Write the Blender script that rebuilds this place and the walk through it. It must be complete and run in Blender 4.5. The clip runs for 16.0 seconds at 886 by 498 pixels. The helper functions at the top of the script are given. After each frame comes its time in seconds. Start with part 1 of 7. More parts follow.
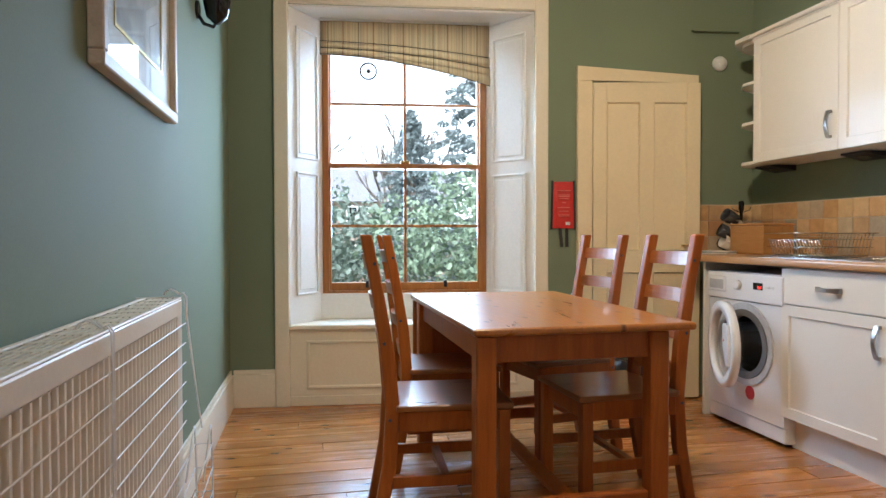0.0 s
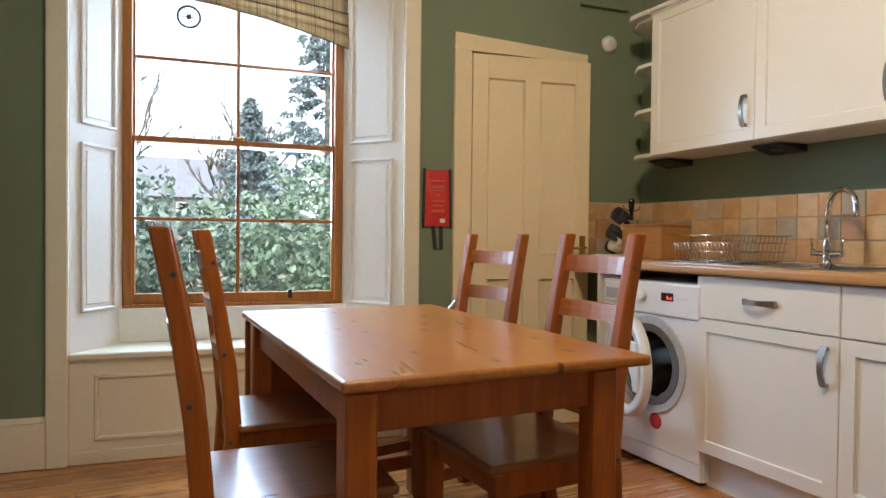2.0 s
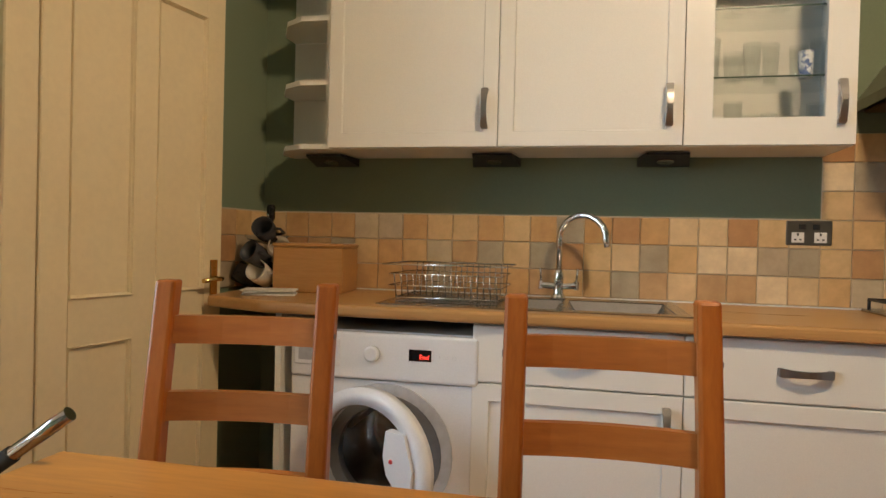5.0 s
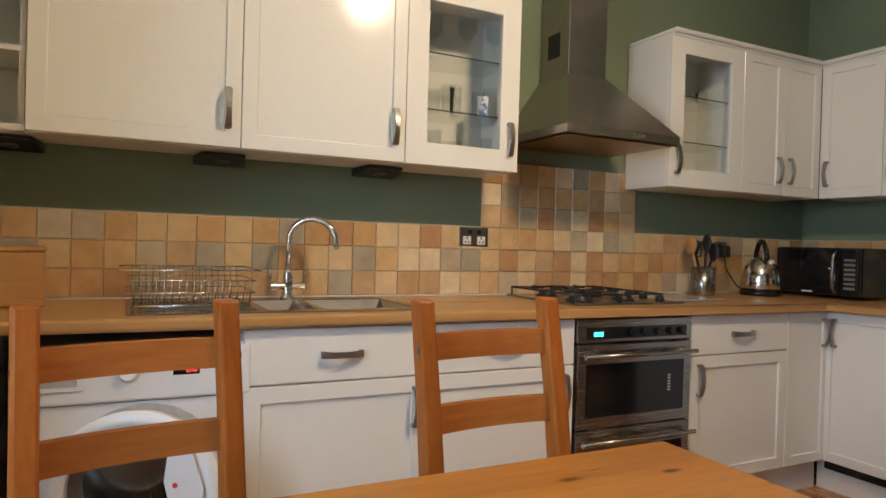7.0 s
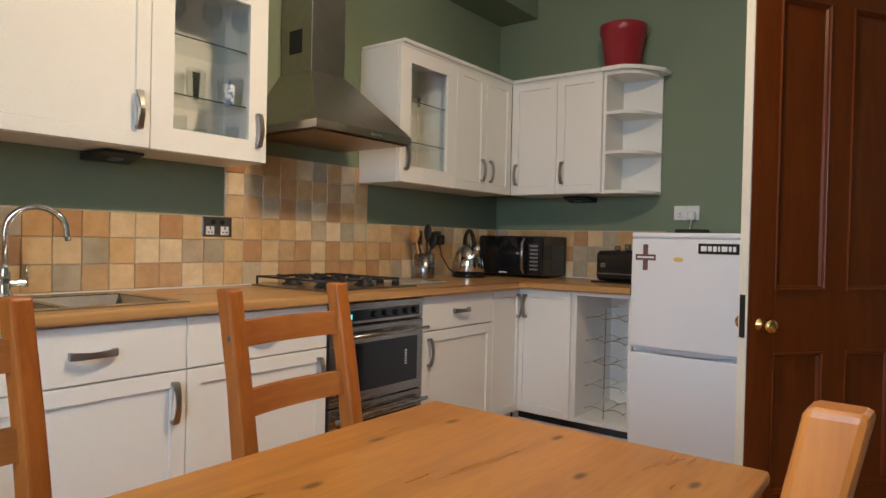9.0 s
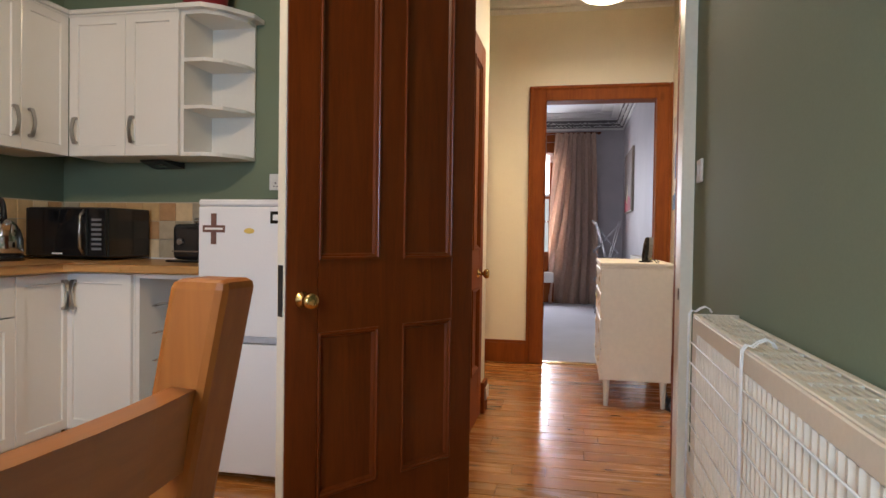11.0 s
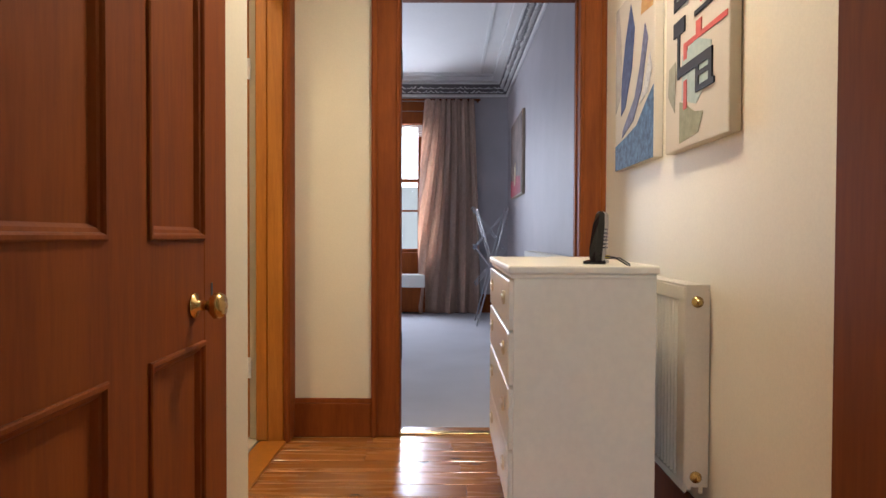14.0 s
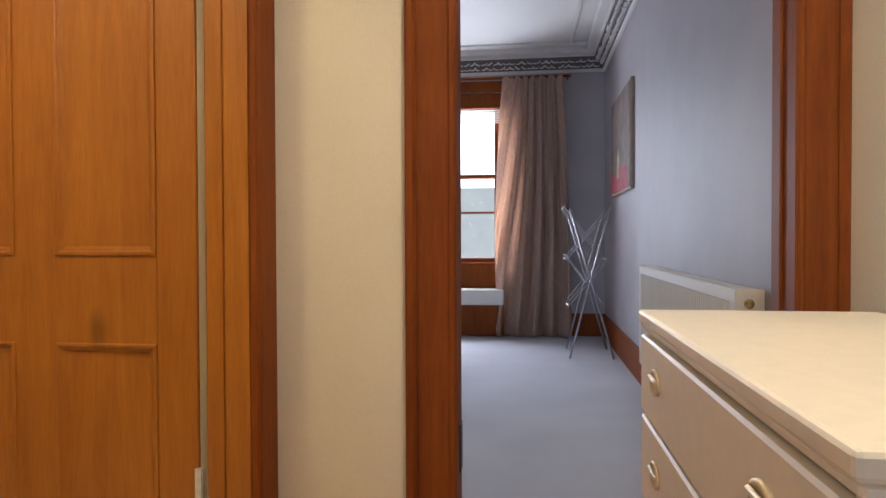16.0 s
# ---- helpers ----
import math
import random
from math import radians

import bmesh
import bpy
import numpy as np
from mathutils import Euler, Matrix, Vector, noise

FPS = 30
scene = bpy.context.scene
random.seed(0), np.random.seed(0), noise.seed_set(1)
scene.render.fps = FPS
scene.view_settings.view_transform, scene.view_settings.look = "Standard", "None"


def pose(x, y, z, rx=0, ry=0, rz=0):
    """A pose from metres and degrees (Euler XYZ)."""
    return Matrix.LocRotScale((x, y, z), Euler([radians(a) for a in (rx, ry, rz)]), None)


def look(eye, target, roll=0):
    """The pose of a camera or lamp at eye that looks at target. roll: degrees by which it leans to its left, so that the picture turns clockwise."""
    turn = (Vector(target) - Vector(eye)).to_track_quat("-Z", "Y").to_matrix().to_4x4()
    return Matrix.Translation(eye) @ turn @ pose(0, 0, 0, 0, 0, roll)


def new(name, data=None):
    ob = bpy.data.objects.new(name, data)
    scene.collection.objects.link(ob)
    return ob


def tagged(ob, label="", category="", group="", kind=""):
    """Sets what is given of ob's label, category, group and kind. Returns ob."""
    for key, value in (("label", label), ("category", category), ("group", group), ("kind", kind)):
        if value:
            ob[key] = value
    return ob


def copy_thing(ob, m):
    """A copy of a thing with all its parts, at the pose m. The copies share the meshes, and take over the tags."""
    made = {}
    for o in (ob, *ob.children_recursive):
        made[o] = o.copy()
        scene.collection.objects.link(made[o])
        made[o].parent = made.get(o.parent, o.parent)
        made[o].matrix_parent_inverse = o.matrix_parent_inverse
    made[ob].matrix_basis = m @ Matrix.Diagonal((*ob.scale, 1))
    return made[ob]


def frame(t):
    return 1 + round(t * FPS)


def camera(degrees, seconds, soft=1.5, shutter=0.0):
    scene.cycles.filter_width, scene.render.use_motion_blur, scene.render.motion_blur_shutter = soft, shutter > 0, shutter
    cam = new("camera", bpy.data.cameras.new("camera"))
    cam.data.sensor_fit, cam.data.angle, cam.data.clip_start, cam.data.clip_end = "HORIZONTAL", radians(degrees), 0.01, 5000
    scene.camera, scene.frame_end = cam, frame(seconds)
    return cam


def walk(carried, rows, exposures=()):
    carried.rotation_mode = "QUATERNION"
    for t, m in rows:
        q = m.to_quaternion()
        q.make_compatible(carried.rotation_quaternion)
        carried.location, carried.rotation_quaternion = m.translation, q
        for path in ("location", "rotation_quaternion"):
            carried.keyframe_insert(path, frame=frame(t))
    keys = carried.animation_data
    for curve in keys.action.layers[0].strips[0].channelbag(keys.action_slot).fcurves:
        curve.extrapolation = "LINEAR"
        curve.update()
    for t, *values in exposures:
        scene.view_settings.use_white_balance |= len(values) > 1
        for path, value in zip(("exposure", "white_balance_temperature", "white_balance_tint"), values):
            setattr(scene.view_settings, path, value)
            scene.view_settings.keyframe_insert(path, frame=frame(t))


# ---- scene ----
cam = camera(68.5, 16.0, shutter=0.0)
PATH = [
    (0, (0.163, 0.466, 1.022), (0.567, 2.425, 0.983), -0.1),
    (0.5, (0.207, 0.607, 1.084), (0.727, 2.538, 1.031), -0.1),
    (1, (0.233, 0.759, 1.102), (0.902, 2.643, 1.048), 0.1),
    (1.5, (0.242, 0.974, 1.05), (1.035, 2.809, 1.005), 0.3),
    (2, (0.31, 1.236, 1.009), (1.165, 3.045, 0.976), 0.6),
    (2.5, (0.261, 1.598, 1.012), (1.291, 3.313, 0.964), 0.6),
    (3, (0.289, 1.945, 1.025), (1.485, 3.547, 0.973), 0.8),
    (3.5, (0.310, 2.249, 1.056), (1.715, 3.671, 1.002), 1.1),
    (4, (0.379, 2.494, 1.097), (1.999, 3.665, 1.062), 0.9),
    (4.5, (0.419, 2.723, 1.113), (2.237, 3.556, 1.085), 0.9),
    (5, (0.473, 2.867, 1.115), (2.427, 3.292, 1.09), 1.4),
    (7.5, (0.402, 3.653, 1.146), (2.069, 2.549, 1.128), 1.6),
    (8, (0.434, 3.748, 1.149), (1.966, 2.464, 1.130), 1.6),
    (8.5, (0.44, 3.78, 1.151), (1.827, 2.34, 1.125), 1.5),
    (9, (0.435, 3.765, 1.136), (1.651, 2.177, 1.11), 1.3),
    (9.5, (0.39, 3.693, 1.11), (1.383, 1.957, 1.085), 1.3),
    (10, (0.248, 3.543, 1.092), (1.007, 1.693, 1.06), 1.1),
    (12.5, (0.096, 1.939, 1.02), (0.214, -0.058, 0.981), 0.4),
    (13, (0.105, 1.519, 1.013), (0.188, -0.479, 0.974), 0.2),
    (13.5, (0.12, 1.123, 0.994), (0.166, -0.876, 0.955), 0.3),
    (14, (0.13, 0.741, 0.994), (0.145, -1.259, 0.955), 0.2),
    (14.5, (0.13, 0.36, 0.99), (0.133, -1.64, 0.954), 0.2),
    (15, (0.135, 0.006, 0.992), (0.155, -1.994, 0.96), 0.1),
    (15.5, (0.149, -0.337, 1.0), (0.196, -2.336, 0.97), 0.0),
    (16, (0.17, -0.68, 1.052), (0.428, -2.663, 1.018), -0.2),
]
EXPOSURES = [(0.0, 0.96, 5850, 10), (2.0, 0.76, 6050, 10), (4.0, 0.60, 6700, 10), (5.0, 0.57, 6800, 10), (7.5, 0.74, 6300, 10), (10.0, 0.84, 6300, 11), (12.5, 0.96, 6900, 14), (14.0, 0.86, 5900, 10), (16.0, 0.74, 6000, 10)]
walk(cam, [(t, look(eye, target, roll)) for t, eye, target, roll in PATH], EXPOSURES)

# ---- light ----
world = bpy.data.worlds.new("overcast_sky")
scene.world = world
world.use_nodes = True
wn = world.node_tree
sky = wn.nodes.new("ShaderNodeTexSky")
sky.sky_type, sky.sun_disc = 'NISHITA', False
sky.sun_elevation, sky.sun_rotation = radians(50), radians(206)
sky.air_density, sky.dust_density, sky.ozone_density = 1.0, 1.5, 2.0
haze = wn.nodes.new("ShaderNodeHueSaturation")
haze.inputs["Saturation"].default_value, haze.inputs["Value"].default_value = 0.28, 2.3
wn.links.new(sky.outputs[0], haze.inputs["Color"])
wn.links.new(haze.outputs[0], wn.nodes["Background"].inputs[0])
wn.nodes["Background"].inputs[1].default_value = 0.145


def lamp(name, kind, energy, colour, m, **settings):
    data = bpy.data.lights.new(name, kind)
    data.energy, data.color = energy, colour
    for key, value in settings.items():
        setattr(data, key, value)
    ob = new(name, data)
    ob.matrix_world = m
    return ob


lamp("sun", 'SUN', 3.0, (1.0, 0.97, 0.93), look((0, 0, 0), (0.32, 0.62, -0.82)), angle=radians(30))
# the two heads of the kitchen's ceiling spot, one turned to the cooker, one to the cupboard
lamp("kitchen_spot_cooker", 'AREA', 11, (1.0, 0.76, 0.50), look((1.05, 2.10, 2.63), (2.4, 1.5, 1.0)), shape='DISK', size=0.18)
lamp("kitchen_spot_cupboard", 'AREA', 12, (1.0, 0.76, 0.50), look((1.05, 2.22, 2.63), (1.8, 3.8, 1.35)), shape='DISK', size=0.18)
lamp("hall_light_glow", 'AREA', 14, (1.0, 0.83, 0.62), pose(-0.04, -1.2, 2.545), shape='DISK', size=0.30)
# unseen fill lamp, added to brighten the side lobby and its pine door
lamp("side_room_ceiling_light", 'AREA', 9, (1.0, 0.74, 0.44), pose(1.75, -1.15, 2.95), shape='DISK', size=0.3)
# sky light in the openings of the windows
WALL = pose(-0.30, 4.515, 0, 0, 0, -6.0)
lamp("kitchen_window_daylight", 'AREA', 48, (0.56, 0.76, 1.0), WALL @ pose(1.06, 0.66, 1.62, -68, 0, 0), shape='RECTANGLE', size=1.0, size_y=1.3)
lamp("bedroom_window_daylight", 'AREA', 75, (0.86, 0.89, 1.0), pose(0.99, -8.10, 1.6, 90, 0, 0), shape='RECTANGLE', size=1.1, size_y=1.9)

# ---- helpers of this scene ----


def bm_box(bm, lo, hi, bev=0.0, seg=1):
    c = [(a + b) / 2 for a, b in zip(lo, hi)]
    s = [abs(b - a) for a, b in zip(lo, hi)]
    g = bmesh.ops.create_cube(bm, size=1.0, matrix=Matrix.LocRotScale(c, None, s))
    if bev > 0:
        edges = list({e for v in g["verts"] for e in v.link_edges})
        bmesh.ops.bevel(bm, geom=edges, offset=bev, segments=seg, profile=0.5, affect='EDGES', clamp_overlap=True)


def bm_bar(bm, p0, p1, w, d, side=(0, 1, 0), bev=0.0):
    """A square bar from p0 to p1; w is its width along side, d the other way."""
    p0, p1 = Vector(p0), Vector(p1)
    z = (p1 - p0).normalized()
    y = Vector(side)
    y = (y - z * y.dot(z)).normalized()
    x = y.cross(z)
    m = Matrix((x, y, z)).transposed().to_4x4()
    m.translation = (p0 + p1) / 2
    g = bmesh.ops.create_cube(bm, size=1.0, matrix=m @ Matrix.Diagonal((d, w, (p1 - p0).length, 1)))
    if bev > 0:
        edges = list({e for v in g["verts"] for e in v.link_edges})
        bmesh.ops.bevel(bm, geom=edges, offset=bev, segments=2, profile=0.5, affect='EDGES', clamp_overlap=True)


def bm_cyl(bm, p0, p1, r0, r1=None, n=16):
    p0, p1 = Vector(p0), Vector(p1)
    r1 = r0 if r1 is None else r1
    m = (p1 - p0).to_track_quat('Z', 'Y').to_matrix().to_4x4()
    m.translation = (p0 + p1) / 2
    bmesh.ops.create_cone(bm, cap_ends=True, segments=n, radius1=r0, radius2=r1, depth=(p1 - p0).length, matrix=m)


def bm_tube(bm, pts, r, n=8, closed=False):
    """A round wire along a line of points."""
    pts = [Vector(p) for p in pts]
    rings, last = [], None
    for i, p in enumerate(pts):
        a = pts[i - 1] if (i or closed) else p
        b = pts[(i + 1) % len(pts)] if (i < len(pts) - 1 or closed) else p
        t = (b - a).normalized()
        if last is None:
            ref = Vector((0, 0, 1)) if abs(t.z) < 0.9 else Vector((1, 0, 0))
            u = t.cross(ref).normalized()
        else:
            u = (last - t * last.dot(t)).normalized()
        last = u
        v = t.cross(u)
        rad = r[i] if isinstance(r, (list, tuple)) else r
        rings.append([bm.verts.new(p + u * (rad * math.cos(k * 2 * math.pi / n)) + v * (rad * math.sin(k * 2 * math.pi / n))) for k in range(n)])
    pairs = list(zip(rings, rings[1:])) + ([(rings[-1], rings[0])] if closed else [])
    for a, b in pairs:
        for k in range(n):
            f = bm.faces.new((a[k], a[(k + 1) % n], b[(k + 1) % n], b[k]))
            f.smooth = True
    if not closed:
        bm.faces.new(rings[0][::-1])
        bm.faces.new(rings[-1])


def bm_lathe(bm, profile, n=24, axis=None, flip=False):
    """Turns (radius, height) pairs about z, then moves them by axis."""
    m = axis or Matrix.Identity(4)
    rings = [[bm.verts.new(m @ Vector((max(r, 1e-4) * math.cos(k * 2 * math.pi / n), max(r, 1e-4) * math.sin(k * 2 * math.pi / n), h))) for k in range(n)] for r, h in profile]
    for a, b in zip(rings, rings[1:]):
        for k in range(n):
            f = bm.faces.new((a[k], a[(k + 1) % n], b[(k + 1) % n], b[k]))
            f.smooth = True
    bm.faces.new(rings[0][::-1])
    bm.faces.new(rings[-1])


def bm_prism(bm, outline, z0, z1):
    """An upright prism over a plan outline (anticlockwise)."""
    a = [bm.verts.new((x, y, z0)) for x, y in outline]
    b = [bm.verts.new((x, y, z1)) for x, y in outline]
    bm.faces.new(a[::-1])
    bm.faces.new(b)
    for i in range(len(a)):
        j = (i + 1) % len(a)
        bm.faces.new((a[i], a[j], b[j], b[i]))


def part(name, bm, material, parent=None, label="", m=None, smooth=False):
    me = bpy.data.meshes.new(name)
    bmesh.ops.recalc_face_normals(bm, faces=bm.faces)
    if smooth:
        for f in bm.faces:
            f.smooth = True
    bm.to_mesh(me)
    bm.free()
    me.materials.append(material)
    ob = new(name, me)
    if parent is not None:
        ob.parent = parent
    if m is not None:
        ob.matrix_basis = m
    if label:
        ob["label"] = label
    return ob


def box(name, lo, hi, material, parent=None, bev=0.0, label="", m=None, seg=1):
    bm = bmesh.new()
    bm_box(bm, lo, hi, bev, seg)
    return part(name, bm, material, parent, label, m)


def boxes(name, pairs, material, parent=None, bev=0.0, label="", m=None):
    bm = bmesh.new()
    for lo, hi in pairs:
        bm_box(bm, lo, hi, bev)
    return part(name, bm, material, parent, label, m)


def panels(name, pairs, material, parent, bev=0.0):
    for lo, hi in pairs:
        box(name, lo, hi, material, parent, bev)


def thing(name, m, label, category, group="", kind=""):
    ob = new(name)
    ob.empty_display_size = 0.1
    ob.matrix_basis = m
    return tagged(ob, label, category, group, kind)


def structure(ob, label="", category=""):
    return tagged(ob, label, category, kind="structure")


# ---- materials ----


class Nodes:
    """A node material in the making, with a Principled shader."""

    def __init__(self, name, rough=0.5, metal=0.0, spec=0.5):
        self.mat = bpy.data.materials.new(name)
        self.mat.use_nodes = True
        self.tree = self.mat.node_tree
        self.bsdf = self.tree.nodes["Principled BSDF"]
        self.bsdf.inputs["Roughness"].default_value = rough
        self.bsdf.inputs["Metallic"].default_value = metal
        self.bsdf.inputs["Specular IOR Level"].default_value = spec
        self.coord = self.tree.nodes.new("ShaderNodeTexCoord")

    def node(self, kind, **inputs):
        n = self.tree.nodes.new(kind)
        for key, value in inputs.items():
            n.inputs[key.replace("_", " ")].default_value = value
        return n

    def link(self, a, b):
        self.tree.links.new(a, b)

    def vector(self, scale=(1, 1, 1), by_object=False, rot=(0, 0, 0)):
        mp = self.tree.nodes.new("ShaderNodeMapping")
        mp.inputs["Scale"].default_value = scale
        mp.inputs["Rotation"].default_value = rot
        self.link(self.coord.outputs["Object"], mp.inputs["Vector"])
        if by_object:
            info = self.tree.nodes.new("ShaderNodeObjectInfo")
            mul = self.tree.nodes.new("ShaderNodeVectorMath")
            mul.operation = 'MULTIPLY'
            mul.inputs[1].default_value = (37.0, 53.0, 71.0)
            self.link(info.outputs["Random"], mul.inputs[0])
            self.link(mul.outputs[0], mp.inputs["Location"])
        return mp.outputs[0]

    def noise(self, vec, scale, detail=4.0, rough=0.55, distort=0.0):
        n = self.node("ShaderNodeTexNoise", Scale=scale, Detail=detail, Roughness=rough, Distortion=distort)
        self.link(vec, n.inputs["Vector"])
        return n.outputs[0]

    def ramp(self, fac, stops):
        r = self.tree.nodes.new("ShaderNodeValToRGB")
        els = r.color_ramp.elements
        els[0].position, els[0].color = stops[0][0], (*stops[0][1], 1)
        els[1].position, els[1].color = stops[-1][0], (*stops[-1][1], 1)
        for pos, col in stops[1:-1]:
            e = els.new(pos)
            e.color = (*col, 1)
        self.link(fac, r.inputs[0])
        return r.outputs[0]

    def mix(self, a, b, fac, mode='MIX'):
        n = self.tree.nodes.new("ShaderNodeMix")
        n.data_type, n.blend_type = 'RGBA', mode
        for sock, value in ((n.inputs[0], fac), (n.inputs[6], a), (n.inputs[7], b)):
            if isinstance(value, (int, float)):
                sock.default_value = value
            elif isinstance(value, tuple):
                sock.default_value = (*value, 1)
            else:
                self.link(value, sock)
        return n.outputs[2]

    def colour(self, out):
        self.link(out, self.bsdf.inputs["Base Color"])

    def rough_from(self, fac, a, b):
        r = self.tree.nodes.new("ShaderNodeMapRange")
        r.inputs["To Min"].default_value, r.inputs["To Max"].default_value = a, b
        self.link(fac, r.inputs["Value"])
        self.link(r.outputs[0], self.bsdf.inputs["Roughness"])

    def bump(self, height, strength=0.2, distance=0.002):
        b = self.node("ShaderNodeBump", Strength=strength, Distance=distance)
        self.link(height, b.inputs["Height"])
        self.link(b.outputs[0], self.bsdf.inputs["Normal"])


def tint(c, k):
    return tuple(min(1.0, v * k) for v in c)


def painted(name, c, rough=0.5, grain=90.0, var=0.06, bump=0.12, spec=0.5, blotch=2.2, metal=0.0):
    """Paint or plaster: faint blotches, a fine roller or brush grain."""
    n = Nodes(name, rough, metal, spec)
    v = n.vector()
    big = n.noise(v, blotch, 3.0)
    small = n.noise(v, grain, 3.0)
    base = n.ramp(big, [(0.3, tint(c, 1 - var)), (0.7, tint(c, 1 + var))])
    n.colour(n.mix(base, n.ramp(small, [(0.35, tint(c, 0.93)), (0.65, tint(c, 1.05))]), 0.35))
    n.rough_from(big, rough - 0.06, rough + 0.08)
    if bump:
        n.bump(small, bump, 0.0015)
    return n.mat


def wood(name, dark, light, rough=0.35, along='X', by_object=False, knots=0.5, grain=1.0, coat=0.0, bump=0.12, knot_scale=3.2):
    """Sawn softwood: long grain, fine fibres, and now and then a knot."""
    n = Nodes(name, rough)
    stretch = {'X': (0.09, 1, 1), 'Y': (1, 0.09, 1), 'Z': (1, 1, 0.09)}[along]
    v = n.vector(tuple(s * grain for s in stretch), by_object)
    g = n.noise(v, 14.0, 5.0, 0.6, 1.2)
    fine = n.noise(v, 120.0, 3.0, 0.6)
    broad = n.noise(n.vector((1, 1, 1), by_object), 1.7, 2.0)
    mid = tuple((a + b) / 2 for a, b in zip(dark, light))
    col = n.ramp(g, [(0.28, dark), (0.5, mid), (0.72, light)])
    col = n.mix(col, n.ramp(fine, [(0.3, tint(dark, 0.8)), (0.7, light)]), 0.28)
    col = n.mix(col, n.ramp(broad, [(0.3, (0.78, 0.74, 0.7)), (0.7, (1.0, 1.0, 1.0))]), 0.55, 'MULTIPLY')
    if knots:
        stretch_k = {'X': (0.55, 1.3, 1), 'Y': (1.3, 0.55, 1), 'Z': (1, 1, 0.55)}[along]
        vor = n.node("ShaderNodeTexVoronoi", Scale=knot_scale, Randomness=1.0)
        if along != 'Z':
            vor.voronoi_dimensions = '2D'
        n.link(n.vector(stretch_k, by_object), vor.inputs["Vector"])
        k = n.ramp(vor.outputs["Distance"], [(0.03, (1, 1, 1)), (0.085, (0, 0, 0))])
        col = n.mix(col, tint(dark, 0.28), n.mix((0, 0, 0), k, knots))
    if by_object:
        info = n.tree.nodes.new("ShaderNodeObjectInfo")
        col = n.mix(col, n.ramp(info.outputs["Random"], [(0.0, (0.74, 0.7, 0.66)), (1.0, (1.08, 1.06, 1.02))]), 1.0, 'MULTIPLY')
    n.colour(col)
    n.rough_from(g, rough - 0.07, rough + 0.12)
    n.bump(g, bump, 0.0012)
    if coat:
        n.bsdf.inputs["Coat Weight"].default_value = coat
        n.bsdf.inputs["Coat Roughness"].default_value = 0.12
    return n.mat


def metal(name, c, rough=0.25, brushed=True, along='X'):
    n = Nodes(name, rough, 1.0)
    v = n.vector({'X': (0.03, 1, 1), 'Z': (1, 1, 0.03), 'Y': (1, 0.03, 1)}[along] if brushed else (1, 1, 1))
    g = n.noise(v, 260.0 if brushed else 20.0, 3.0)
    n.colour(n.ramp(g, [(0.3, tint(c, 0.88)), (0.7, c)]))
    n.rough_from(g, max(0.05, rough - 0.06), rough + 0.1)
    return n.mat


def plain(name, c, rough=0.5, metal_=0.0, spec=0.5):
    n = Nodes(name, rough, metal_, spec)
    g = n.noise(n.vector(), 40.0, 3.0)
    n.colour(n.ramp(g, [(0.3, tint(c, 0.9)), (0.7, tint(c, 1.08))]))
    n.rough_from(g, max(0.03, rough - 0.05), rough + 0.06)
    return n.mat


def glowing(name, c, strength):
    n = Nodes(name, 0.5)
    n.bsdf.inputs["Base Color"].default_value = (*c, 1)
    n.bsdf.inputs["Emission Color"].default_value = (*c, 1)
    n.bsdf.inputs["Emission Strength"].default_value = strength
    return n.mat


def glass(name, rough=0.0, c=(0.97, 1.0, 0.99), ior=1.45):
    n = Nodes(name, rough)
    n.bsdf.inputs["Base Color"].default_value = (*c, 1)
    n.bsdf.inputs["Transmission Weight"].default_value = 1.0
    n.bsdf.inputs["IOR"].default_value = ior
    return n.mat


def pane_glass(name):
    """Thin window glass: mostly clear, with a gloss that grows at a slant."""
    mat = bpy.data.materials.new(name)
    mat.use_nodes = True
    t = mat.node_tree
    t.nodes.remove(t.nodes["Principled BSDF"])
    clear = t.nodes.new("ShaderNodeBsdfTransparent")
    clear.inputs[0].default_value = (0.97, 0.985, 0.98, 1)
    gloss = t.nodes.new("ShaderNodeBsdfGlossy")
    gloss.inputs["Roughness"].default_value = 0.02
    lw = t.nodes.new("ShaderNodeLayerWeight")
    lw.inputs[0].default_value = 0.12
    fres = t.nodes.new("ShaderNodeMath")
    fres.operation = 'MULTIPLY_ADD'
    fres.inputs[1].default_value, fres.inputs[2].default_value = 0.42, 0.02
    t.links.new(lw.outputs["Facing"], fres.inputs[0])
    mx = t.nodes.new("ShaderNodeMixShader")
    t.links.new(fres.outputs[0], mx.inputs[0])
    t.links.new(clear.outputs[0], mx.inputs[1])
    t.links.new(gloss.outputs[0], mx.inputs[2])
    t.links.new(mx.outputs[0], t.nodes["Material Output"].inputs[0])
    return mat


M_GREEN = painted("sage_green_wall_paint", (0.20, 0.245, 0.165), 0.72, 140, 0.05, 0.18, 0.25)
M_CREAM = painted("cream_hall_paint", (0.81, 0.75, 0.60), 0.55, 140, 0.04, 0.15)
M_GREY = painted("lilac_grey_bedroom_paint", (0.43, 0.40, 0.415), 0.6, 120, 0.11, 0.15)
M_CEIL = painted("white_ceiling_paint", (0.78, 0.77, 0.74), 0.7, 80, 0.03, 0.1)
M_TRIM = painted("ivory_gloss_paint", (0.80, 0.74, 0.60), 0.42, 60, 0.04, 0.08)
M_SHUTTER = painted("white_shutter_paint", (0.82, 0.81, 0.77), 0.3, 60, 0.03, 0.06)
M_CUPB = painted("aged_cream_door_paint", (0.80, 0.68, 0.45), 0.38, 50, 0.06, 0.08)
